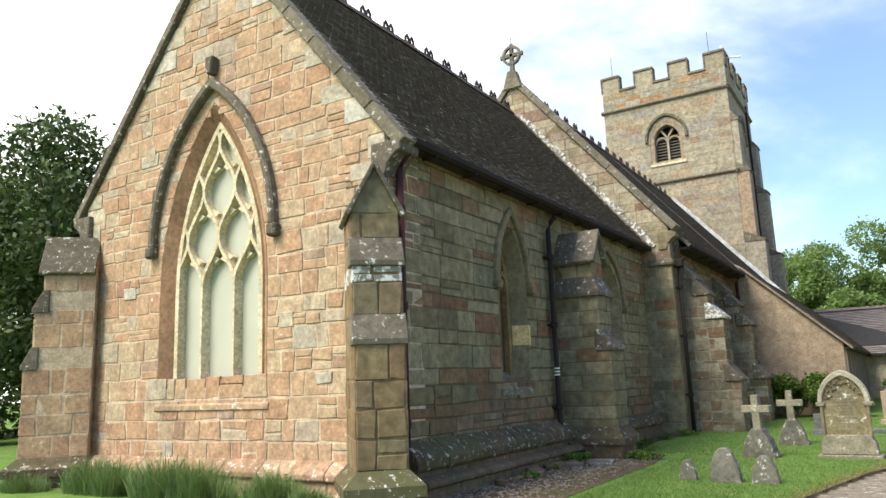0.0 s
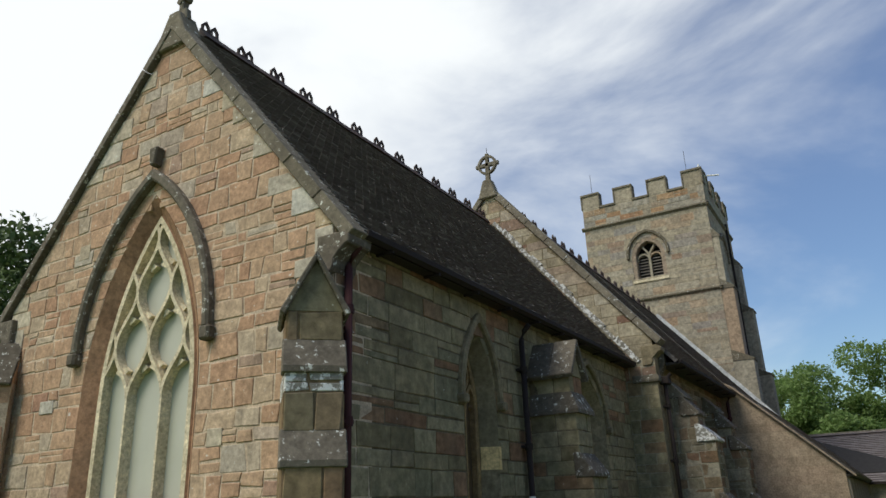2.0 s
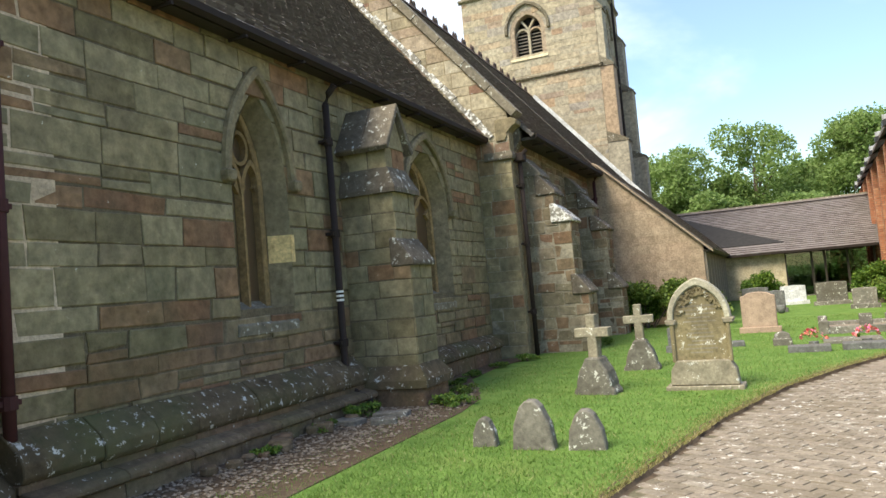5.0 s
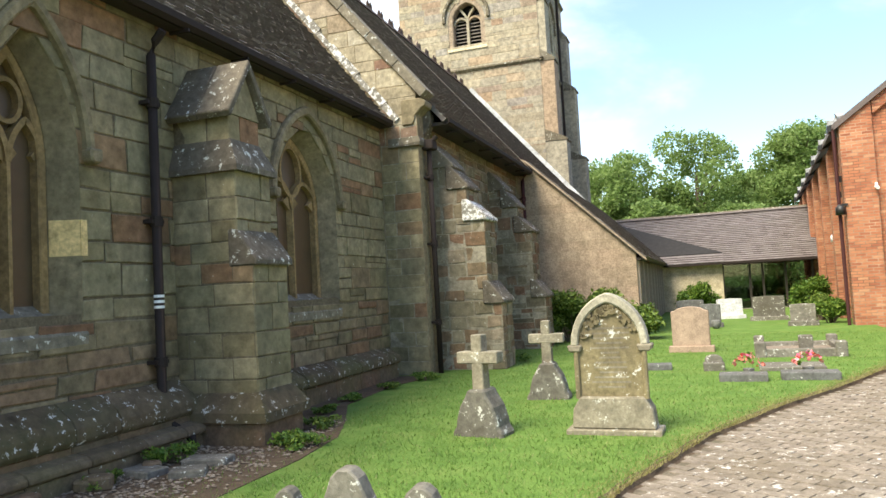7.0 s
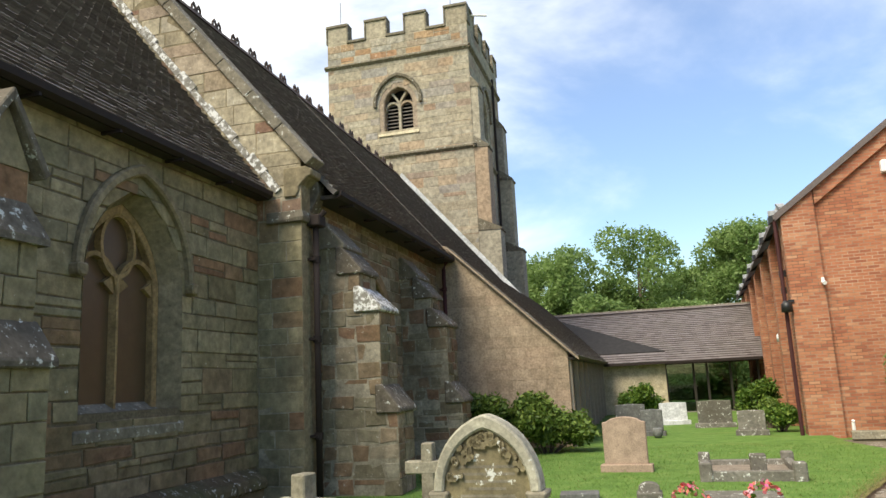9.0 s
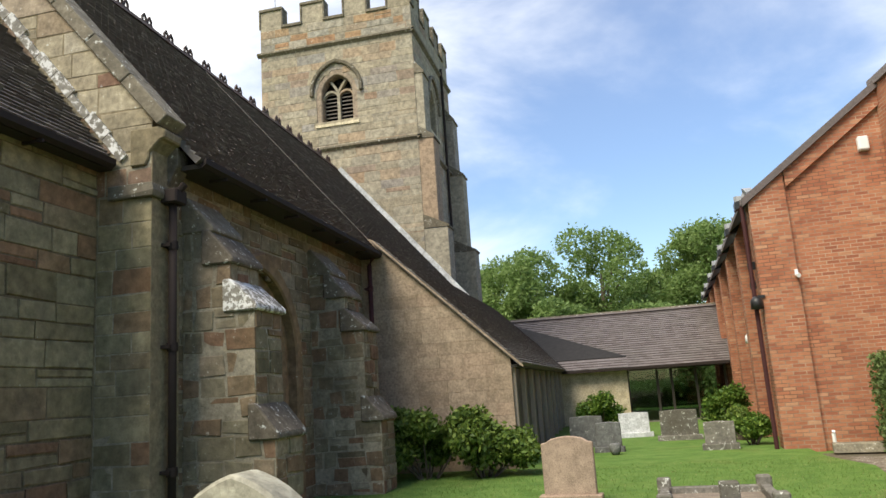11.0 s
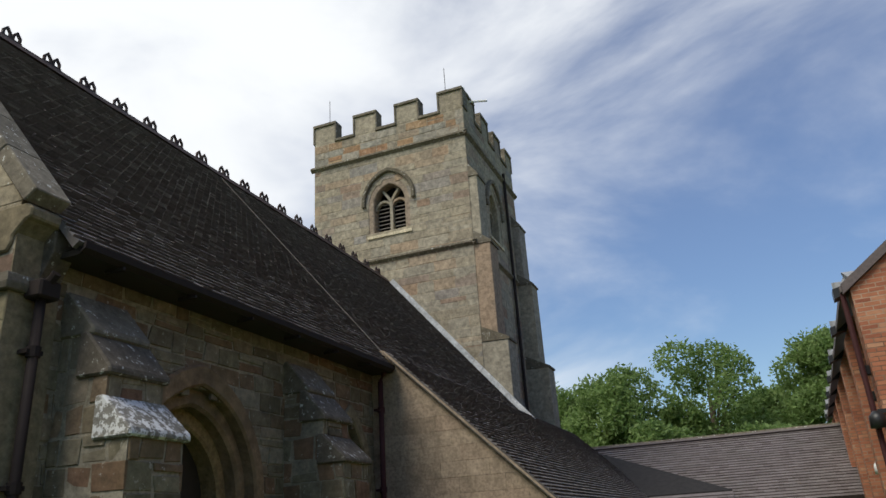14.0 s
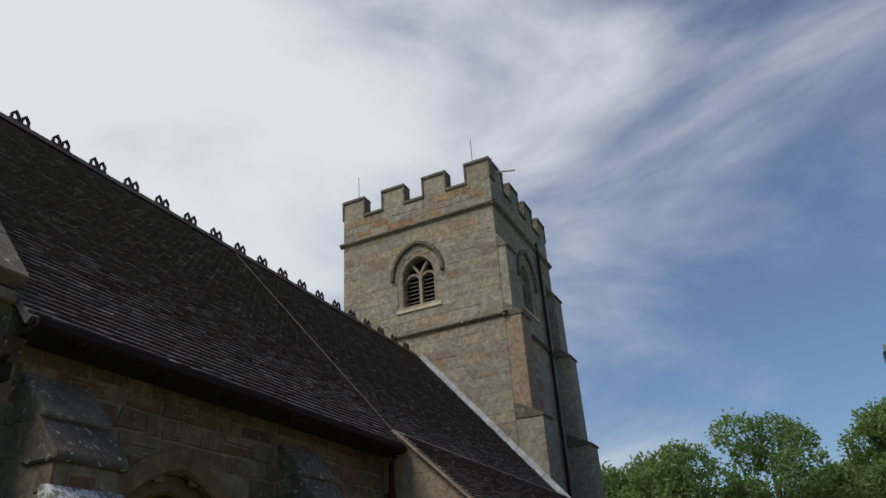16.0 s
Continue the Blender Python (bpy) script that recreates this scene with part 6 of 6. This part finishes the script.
stone_cross(3.14, 5.82, 1.0, GRAVE_PALE, "buff stone grave cross on a dark humped base", -10)
stone_cross(3.36, 8.12, 1.0, GRAVE_PALE, "mossy stone grave cross on a humped base", 3)
for x, y, w, h, r_ in ((2.70, 2.87, 0.24, 0.26, 4), (3.20, 2.76, 0.40, 0.43, -3), (3.67, 2.76, 0.34, 0.34, 2)):
    headstone(x, y, w, h, 0.12, GRAVE_GREY, "small rough grey footstone sunk in grass", "point", r_, 3, False, "footstone")
headstone(3.72, 10.4, 0.44, 0.46, 0.08, GRAVE_DARK, "small dark grey headstone on a plinth", "flat", 5)
headstone(5.05, 13.75, 0.70, 0.88, 0.10, GRAVE_PINK, "pinkish granite headstone with a curved top", "ogee", -4)
headstone(5.50, 20.7, 0.55, 0.66, 0.10, GRAVE_DARK, "dark slate headstone on the lawn", "flat", -5)
headstone(4.95, 22.2, 0.8, 0.75, 0.10, GRAVE_DARK, "dark low headstone before the shrub", "flat", 0)
headstone(6.15, 24.6, 0.8, 0.66, 0.10, GRAVE_WHITE, "white marble headstone leaning slightly", "flat", 6, -5)
headstone(7.20, 23.0, 0.9, 0.74, 0.12, GRAVE_GREY, "broad grey headstone by the lobby", "flat", -2)
headstone(7.80, 20.2, 0.62, 0.58, 0.16, GRAVE_GREY, "low grey headstone near the hall", "flat", -8)
headstone(5.40, 10.8, 0.26, 0.24, 0.12, GRAVE_GREY, "small stepped grey memorial stone", "round", 0)
urn = thing("grave_vase", "dark round flower vase by the headstone", "vase", (5.62, 20.0, 0))
part("bowl", M().tube([(0, 0, 0), (0, 0, 0.08), (0, 0, 0.2), (0, 0, 0.24)], [0.07, 0.12, 0.13, 0.10], 12), GRAVE_DARK, urn, smooth=True)


headstone(-19.2, 4.6, 0.8, 1.35, 0.12, GRAVE_WHITE, "pale rounded headstone under the yew", "round", 20)


def flat_slab(x, y, w, d, h, material, label, rz=0.0):
    o = thing("grave_slab", label, "grave slab", (x, y, 0))
    o.rotation_euler = (0, 0, radians(rz))
    part("slab", M().prism([(-w / 2, -d / 2, -0.03), (w / 2, -d / 2, -0.03), (w / 2, -d / 2, h * 0.7), (-w / 2, -d / 2, h * 0.7)], (0, d, 0)), material, o, bevel=0.01)
    return o


flat_slab(4.52, 11.0, 0.5, 0.3, 0.13, GRAVE_DARK, "low blue-grey desk tablet in the grass", 4)
flat_slab(5.76, 9.62, 0.62, 0.35, 0.14, GRAVE_DARK, "low dark tablet with flowers behind it", -3)
flat_slab(6.60, 9.70, 0.72, 0.35, 0.15, GRAVE_DARK, "low dark tablet with flowers behind it", -3)
flat_slab(6.50, 10.9, 0.9, 0.7, 0.08, GRAVE_GREY, "worn grey ledger stone in the grass", -3)


def kerb_grave():
    o = thing("kerbed_grave", "old grey kerbed grave with corner posts and chippings", "grave", (6.85, 13.2, 0))
    o.rotation_euler = (0, 0, radians(-3))
    for k in (-1, 1):
        part("kerb", M().box(k * 0.62 - 0.06, k * 0.62 + 0.06, -0.75, 0.75, -0.05, 0.16), GRAVE_GREY, o, bevel=0.012)
        part("kerb", M().box(-0.56, 0.56, k * 0.72 - 0.06, k * 0.72 + 0.06, -0.05, 0.14), GRAVE_GREY, o, bevel=0.012)
        for q in (-1, 1):
            part("corner_post", M().box(k * 0.62 - 0.09, k * 0.62 + 0.09, q * 0.72 - 0.09, q * 0.72 + 0.09, -0.05, 0.26), GRAVE_GREY, o, bevel=0.02)
    part("vase_block", M().box(0.0, 0.22, -0.5, -0.3, 0.0, 0.34), GRAVE_GREY, o, bevel=0.012)
    part("chipping_bed", M().box(-0.56, 0.56, -0.66, 0.66, 0.0, 0.06), PEBBLE, o)


kerb_grave()


def posy(x, y):
    o = thing("flower_posy", "pink, red and orange flowers in a pot", "flowers", (x, y, 0))
    rnd = random.Random(int(x * 100))
    part("pot", M().tube([(0, 0, 0), (0, 0, 0.12)], [0.06, 0.08], 10), GRAVE_DARK, o)
    fl, gr = M(), M()
    for i in range(70):
        a, e, rr = rnd.uniform(0, 6.28), rnd.uniform(0.2, 1.5), 0.2
        c0 = Vector((rr * math.cos(a) * math.cos(e), rr * math.sin(a) * math.cos(e), 0.14 + 0.2 * math.sin(e) * rnd.uniform(0.7, 1)))
        s = rnd.uniform(0.018, 0.034)
        m = fl if rnd.random() < 0.7 else gr
        n_ = Vector((rnd.uniform(-1, 1), rnd.uniform(-1, 1), rnd.uniform(0.2, 1))).normalized()
        t1 = n_.orthogonal().normalized()
        t2 = n_.cross(t1)
        m.face([c0 + (t1 * math.cos(k * 1.257) + t2 * math.sin(k * 1.257)) * s for k in range(5)])
    part("blossom", fl, PETAL, o)
    part("foliage", gr, SHRUB, o)


posy(5.85, 9.95)
posy(6.62, 10.02)

# ---- plants ----
def leaf(m, p, s, rnd, up=0.3):
    n_ = Vector((rnd.uniform(-1, 1), rnd.uniform(-1, 1), rnd.uniform(-0.4, 1) + up)).normalized()
    a = n_.orthogonal().normalized()
    a = (a * math.cos(rnd.uniform(0, 6.28)) + n_.cross(a) * math.sin(rnd.uniform(0, 6.28))).normalized()
    b = n_.cross(a)
    m.face([p - a * s, p + b * s * 0.5, p + a * s, p - b * s * 0.5])


def crown(blobs, count, size, seed, shell=0.55):
    """Leaves scattered through the outer part of many overlapping clumps."""
    rnd, m = random.Random(seed), M()
    vol = [b[3] * b[3] for b in blobs]
    total = sum(vol)
    for (x, y, z, r_, sz), v in zip(blobs, vol):
        for i in range(int(count * v / total)):
            d = Vector((rnd.gauss(0, 1), rnd.gauss(0, 1), rnd.gauss(0, 1))).normalized()
            rad = r_ * (shell + (1 - shell) * rnd.random() ** 0.5) * (1 + 0.16 * rnd.gauss(0, 1))
            p = Vector((x, y, z)) + Vector((d.x * rad, d.y * rad, d.z * rad * sz))
            if p.z > 0.03:
                leaf(m, p, size * rnd.uniform(0.6, 1.3), rnd)
    return m


def tree(x, y, h, rad, seed, count=26000):
    rnd = random.Random(seed)
    o = thing("tree", "tall leafy green broadleaf tree behind the link", "tree", (0, 0, 0), "trees behind the church")
    tk = M()
    tk.tube([(x, y, -0.2), (x + 0.1, y, h * 0.25), (x - 0.1, y + 0.1, h * 0.5), (x, y, h * 0.75)], [0.35, 0.28, 0.2, 0.08], 8)
    blobs = []
    for i in range(30):
        a, e = rnd.uniform(0, 6.28), rnd.uniform(-0.5, 1.0)
        z = h * (0.56 + 0.36 * e)
        k = math.sqrt(max(0.05, 1 - (e * 0.95) ** 2)) * rad * rnd.uniform(0.3, 0.95)
        bx, by, br = x + k * math.cos(a), y + k * math.sin(a), rad * rnd.uniform(0.2, 0.38)
        blobs.append((bx, by, z, br, 0.8))
        if i % 3 == 0:
            tk.tube([(x, y, z - h * 0.2), ((x + bx) / 2, (y + by) / 2, z - h * 0.06), (bx, by, z)], [0.12, 0.07, 0.02], 5)
    for i in range(14):
        a = rnd.uniform(0, 6.28)
        blobs.append((x + rad * 0.8 * math.cos(a), y + rad * 0.8 * math.sin(a), h * rnd.uniform(0.06, 0.35), rad * rnd.uniform(0.25, 0.4), 0.8))
    part("trunk", tk, BARK, o)
    part("crown", crown(blobs, count, 0.15, seed + 1), LEAF, o)


for i, (x, y, h, rad) in enumerate(((-4.5, 55, 11.0, 4.0), (0.6, 52, 10.6, 3.8), (5.6, 54, 11.9, 4.3), (12.6, 55, 11.6, 4.0), (18.5, 58, 11.6, 4.5), (9.2, 60, 9.4, 3.6), (2.6, 47, 6.2, 2.8), (8.2, 46, 5.6, 2.8), (13.8, 48, 6.0, 3.0), (-2.5, 49, 6.5, 3.0))):
    tree(x, y, h, rad, 300 + i * 7)


def yew(x, y, h, rad, seed):
    rnd = random.Random(seed)
    o = thing("yew_tree", "dense dark green yew beside the chancel", "tree")
    blobs = []
    for i in range(60):
        z = h * rnd.uniform(0.03, 0.93)
        k = rad * (1 - (z / h) ** 2.2) * rnd.uniform(0.5, 1.0)
        a = rnd.uniform(0, 6.28)
        blobs.append((x + k * math.cos(a), y + k * math.sin(a), z, rad * rnd.uniform(0.18, 0.3), 1.0))
    tk = M().tube([(x, y, -0.2), (x, y, h * 0.5), (x, y, h * 0.9)], [0.6, 0.35, 0.05], 8)
    for i in range(8):
        a = i * 0.8
        tk.tube([(x, y, 1 + i * 0.8), (x + rad * 0.7 * math.cos(a), y + rad * 0.7 * math.sin(a), 2.2 + i * 0.9)], [0.15, 0.03], 5)
    part("trunk", tk, BARK, o)
    part("crown", crown(blobs, 46000, 0.13, seed, 0.3), YEW, o)


yew(-20.5, 7.5, 11.6, 5.2, 71)
yew(-29.0, 9.0, 12.0, 6.0, 77)
yew(-17.6, 10.5, 11.4, 4.2, 79)


def shrub(name, label, x, y, rad, h, material, seed, count=3500, size=0.06):
    rnd = random.Random(seed)
    o = thing(name, label, "shrub")
    st = M()
    blobs = []
    for i in range(12):
        a, k = rnd.uniform(0, 6.28), rad * rnd.uniform(0.1, 0.75)
        z = h * rnd.uniform(0.3, 0.78)
        bx, by = x + k * math.cos(a), y + k * math.sin(a)
        blobs.append((bx, by, z, rad * rnd.uniform(0.25, 0.4), min(1.0, h / rad * 0.6)))
        if rad > 0.35 or i == 0:
            st.tube([(x + k * 0.2 * math.cos(a), y + k * 0.2 * math.sin(a), -0.03), (bx, by, z)], [0.02, 0.008], 5)
    part("stem", st, BARK, o)
    part("leaves", crown(blobs, count, size, seed, 0.3), material, o)


shrub("shrub", "glossy green shrub against the lean-to wall", 2.2, 17.15, 1.15, 1.4, DARK_SHRUB, 11, 9000)
shrub("shrub", "glossy green shrub against the lean-to wall", 3.3, 17.05, 1.05, 1.2, DARK_SHRUB, 12, 8000)
shrub("shrub", "bright yellow-green shrub before the cream wall", 5.15, 28.5, 0.85, 1.25, SHRUB, 13, 4000, 0.07)
shrub("shrub", "pale flowering green shrub beside the hall", 8.45, 23.6, 0.75, 1.35, SHRUB, 14, 4000)
shrub("shrub", "low green shrub at the hall corner", 8.55, 20.9, 0.5, 0.75, SHRUB, 15, 2500, 0.05)
shrub("shrub", "loose weedy green shrub by the hall flank", 8.5, 22.1, 0.55, 0.8, DARK_SHRUB, 16, 2200, 0.05)
shrub("shrub", "low mossy weeds at the buttress foot", 1.45, 5.1, 0.32, 0.16, SHRUB, 17, 900, 0.025)
shrub("shrub", "low mossy weeds at the wall foot", 0.6, 4.3, 0.3, 0.2, SHRUB, 18, 700, 0.025)


for i, (x, y, rad) in enumerate(((1.22, 5.95, 0.26), (0.8, 6.15, 0.2), (0.75, 6.9, 0.2), (0.62, 7.9, 0.18), (0.68, 9.0, 0.2), (0.95, 10.0, 0.26), (0.52, 3.5, 0.2), (0.6, 2.4, 0.16), (1.3, 5.35, 0.18), (2.0, 12.7, 0.26))):
    shrub("weed_clump", "low green moss and weeds at the wall foot", x, y, rad, rad * 0.6, SHRUB if i % 2 else DARK_SHRUB, 60 + i, 700, 0.022)


def hedge():
    rnd, m = random.Random(9), M()
    o = thing("clipped_hedge", "clipped dense green hedge beside the hall", "hedge")
    part("core", M().box(10.5, 12.05, 16.7, 18.5, -0.05, 1.6), BARK, o)
    for i in range(9000):
        f = rnd.random()
        if f < 0.42:
            p = Vector((rnd.uniform(10.4, 12.15), 16.62 + rnd.gauss(0, 0.03), rnd.uniform(0.0, 1.7)))
        elif f < 0.78:
            p = Vector((10.4 + rnd.gauss(0, 0.03), rnd.uniform(16.6, 18.6), rnd.uniform(0.0, 1.7)))
        else:
            p = Vector((rnd.uniform(10.4, 12.15), rnd.uniform(16.6, 18.6), 1.7 + rnd.gauss(0, 0.03)))
        leaf(m, p, rnd.uniform(0.03, 0.06), rnd)
    part("leaves", m, HEDGE, o)


hedge()
flat_slab(10.1, 18.75, 1.0, 0.35, 0.2, GRAVE_PALE, "pale stone slab leaning at the hall foot", -12)
flat_slab(10.8, 18.5, 0.8, 0.3, 0.24, GRAVE_GREY, "grey stone block at the hall foot", 10)
pk = thing("vent_pipe", "short white pipe at the hall foot", "pipe", hp(0.9, -0.12, 0))
part("pipe", M().tube([(0, 0, 0), (0, 0, 0.28), (0.0, -0.03, 0.32)], 0.035, 8), WHITE_PLASTIC, pk)


def tuft(x, y, rad, h, n, seed):
    rnd, m = random.Random(seed), M()
    for i in range(n):
        a, k = rnd.uniform(0, 6.28), rad * rnd.random() ** 0.6
        p = Vector((x + k * math.cos(a) * 1.4, y + k * math.sin(a) * 0.7, -0.02))
        d = Vector((rnd.gauss(0, 0.25), rnd.gauss(0, 0.2), 1)).normalized()
        hh, w = h * rnd.uniform(0.5, 1.1) * (1.1 - 0.5 * k / rad), rnd.uniform(0.004, 0.008)
        s = Vector((math.cos(a), math.sin(a), 0)) * w
        q = p + d * hh * 0.6
        e = p + d * hh + Vector((d.x, d.y, 0)) * hh * 0.5
        k0 = len(m.v)
        m.v += [tuple(v) for v in (p - s, p + s, q + s * 0.8, q - s * 0.8, e)]
        m.f += [(k0, k0 + 1, k0 + 2, k0 + 3), (k0 + 3, k0 + 2, k0 + 4)]
    o = thing("grass_tuft", "tall tuft of seeding grass at the wall foot", "grass")
    part("tuft", m, TALL_BLADE, o)


for i, (x, y, rad, h) in enumerate(((-5.0, -0.62, 0.45, 0.66), (-4.4, -0.7, 0.32, 0.55), (-3.35, -0.68, 0.45, 0.72), (-2.7, -0.62, 0.42, 0.62), (-1.45, -0.55, 0.34, 0.5), (-0.8, -0.62, 0.22, 0.3), (-6.4, -0.9, 0.4, 0.36))):
    tuft(x, y, rad, h, 900, 400 + i)

# short lawn blades where the walk passes near
rnd = random.Random(77)
bl = M()
for i in range(60000):
    y = 1.0 + 17.0 * rnd.random() ** 1.5
    x = rnd.uniform(1.1, edge_x(y) + 0.02)
    if x > 9.4 or (x < 1.9 and y < 6.2 and rnd.random() < 0.7):
        continue
    s, hh = rnd.uniform(0.003, 0.007), rnd.uniform(0.012, 0.036) * (1.6 if rnd.random() < 0.06 else 1.0)
    a = rnd.uniform(0, 6.28)
    dx, dy = math.cos(a) * s, math.sin(a) * s
    lx, ly = rnd.gauss(0, 0.018), rnd.gauss(0, 0.018)
    bl.face([(x - dx, y - dy, -0.002), (x + dx, y + dy, -0.002), (x + lx, y + ly, hh)])
db = M()
for i in range(14000):
    y = -2.0 + 16.0 * rnd.random()
    x = edge_x(y) - abs(rnd.gauss(0, 0.13)) + 0.05
    s, hh = rnd.uniform(0.003, 0.006), rnd.uniform(0.008, 0.03)
    a = rnd.uniform(0, 6.28)
    dx, dy = math.cos(a) * s, math.sin(a) * s
    db.face([(x - dx, y - dy, -0.012), (x + dx, y + dy, -0.012), (x + rnd.gauss(0.012, 0.02), y + rnd.gauss(0, 0.02), hh)])
tagged(part("edge_grass", db, DRY_BLADE), "short dry straw-tinged grass along the lawn edge", "grass", kind="stuff")
tagged(part("grass_blades", bl, BLADE), "short mown grass blades on the lawn", "grass", kind="stuff")

# gravel strip along the chancel
tagged(part("gravel_bed", M().prism([(0.2, -0.6, -0.02), (1.75, -0.6, -0.02), (1.75, 4.6, -0.02), (1.62, 5.6, -0.02), (1.25, 6.5, -0.02), (0.72, 7.6, -0.02), (0.62, 9.4, -0.02), (0.95, 10.6, -0.02), (0.2, 10.6, -0.02)], (0, 0, 0.028)), EARTH), "earthy gravel strip at the wall foot", "gravel", kind="structure")
pb = M()
for i in range(4200):
    x, y, s = 0.32 + 1.5 * rnd.random(), rnd.uniform(-0.6, 6.6), rnd.uniform(0.012, 0.03)
    if x > 1.2 + 0.5 * rnd.random() - max(0.0, y - 5.6) * 0.4 or (y > 5.0 and x < 1.1):
        continue
    z, a = 0.008, rnd.uniform(0, 1.5)
    ring = [(x + s * math.cos(a + k * 1.571), y + s * math.sin(a + k * 1.571) * 0.8, z + s * 0.3) for k in range(4)]
    k0 = len(pb.v)
    pb.v += ring + [(x, y, z + s * 0.75), (x, y, z - 0.01)]
    for k in range(4):
        pb.f += [(k0 + k, k0 + (k + 1) % 4, k0 + 4), (k0 + (k + 1) % 4, k0 + k, k0 + 5)]
tagged(part("gravel", pb, PEBBLE), "loose brown gravel beside the chancel wall", "gravel", kind="stuff")
for i, (x, y, w, rz) in enumerate(((0.95, 4.35, 0.42, 12), (0.62, 3.9, 0.36, -8), (1.05, 3.95, 0.3, 30))):
    flat_slab(x, y, w, 0.24, 0.1, GRAVE_GREY, "loose grey stone slab on the gravel", rz)
for i in range(14):
    x, y = rnd.uniform(0.42, 0.75), rnd.uniform(1.5, 4.5)
    o = thing("loose_stone", "fallen rough stone at the wall foot", "stone", (x, y, 0))
    s = rnd.uniform(0.07, 0.14)
    part("stone", M().prism([(s * math.cos(k * 1.05) * rnd.uniform(0.8, 1.2), s * math.sin(k * 1.05) * rnd.uniform(0.7, 1.1), 0) for k in range(6)], (0, 0, s * 0.9)), PLINTH_STONE, o, bevel=0.02)

# ---- paving bricks ----
paving = thing("brick_path", "weathered brick-paved path with mossy joints", "path", kind="structure")
near_b, rest_b = 0, M()
PW, PL = 0.105, 0.215
ang = radians(-32)
ca, sa = math.cos(ang), math.sin(ang)
me_b = M()
me_b.v = [(-PL / 2, -PW / 2, -0.03), (PL / 2, -PW / 2, -0.03), (PL / 2, PW / 2, -0.03), (-PL / 2, PW / 2, -0.03), (-PL / 2 + 0.004, -PW / 2 + 0.004, 0.0), (PL / 2 - 0.004, -PW / 2 + 0.004, 0.0), (PL / 2 - 0.004, PW / 2 - 0.004, 0.0), (-PL / 2 + 0.004, PW / 2 - 0.004, 0.0)]
me_b.f = [(4, 5, 6, 7), (0, 1, 5, 4), (1, 2, 6, 5), (2, 3, 7, 6), (3, 0, 4, 7)]
brick_me = me_b.mesh("paving_brick")
brick_me.materials.append(PAVER)
for i in range(-60, 220):
    for j in range(-70, 190):
        u, v = i * (PL + 0.005) + (PL / 2 if j % 2 else 0), j * (PW + 0.005)
        x, y = 4.6 + u * ca - v * sa, 4.0 + u * sa + v * ca
        if not (-3.0 < y < 18.2) or x < edge_x(y) + 0.09 or x > edge_x(y) + 5.5 or x > 12.5 or (y > 14.4 and x < 9.7):
            continue
        z = -0.050 + rnd.uniform(-0.003, 0.003)
        if near_b < 300 and 4.6 < y < 7.6 and x < edge_x(y) + 1.6:
            ob = new("paving_brick", brick_me)
            ob.location, ob.rotation_euler = (x, y, z), (rnd.uniform(-0.015, 0.015), rnd.uniform(-0.015, 0.015), ang)
            ob.parent = paving
            near_b += 1
        else:
            k0 = len(rest_b.v)
            rest_b.v += [(x + px * ca - py * sa, y + px * sa + py * ca, z + pz) for px, py, pz in me_b.v]
            rest_b.f += [tuple(k0 + q for q in f) for f in me_b.f]
tagged(part("paving_bricks", rest_b, PAVER, paving), kind="stuff")
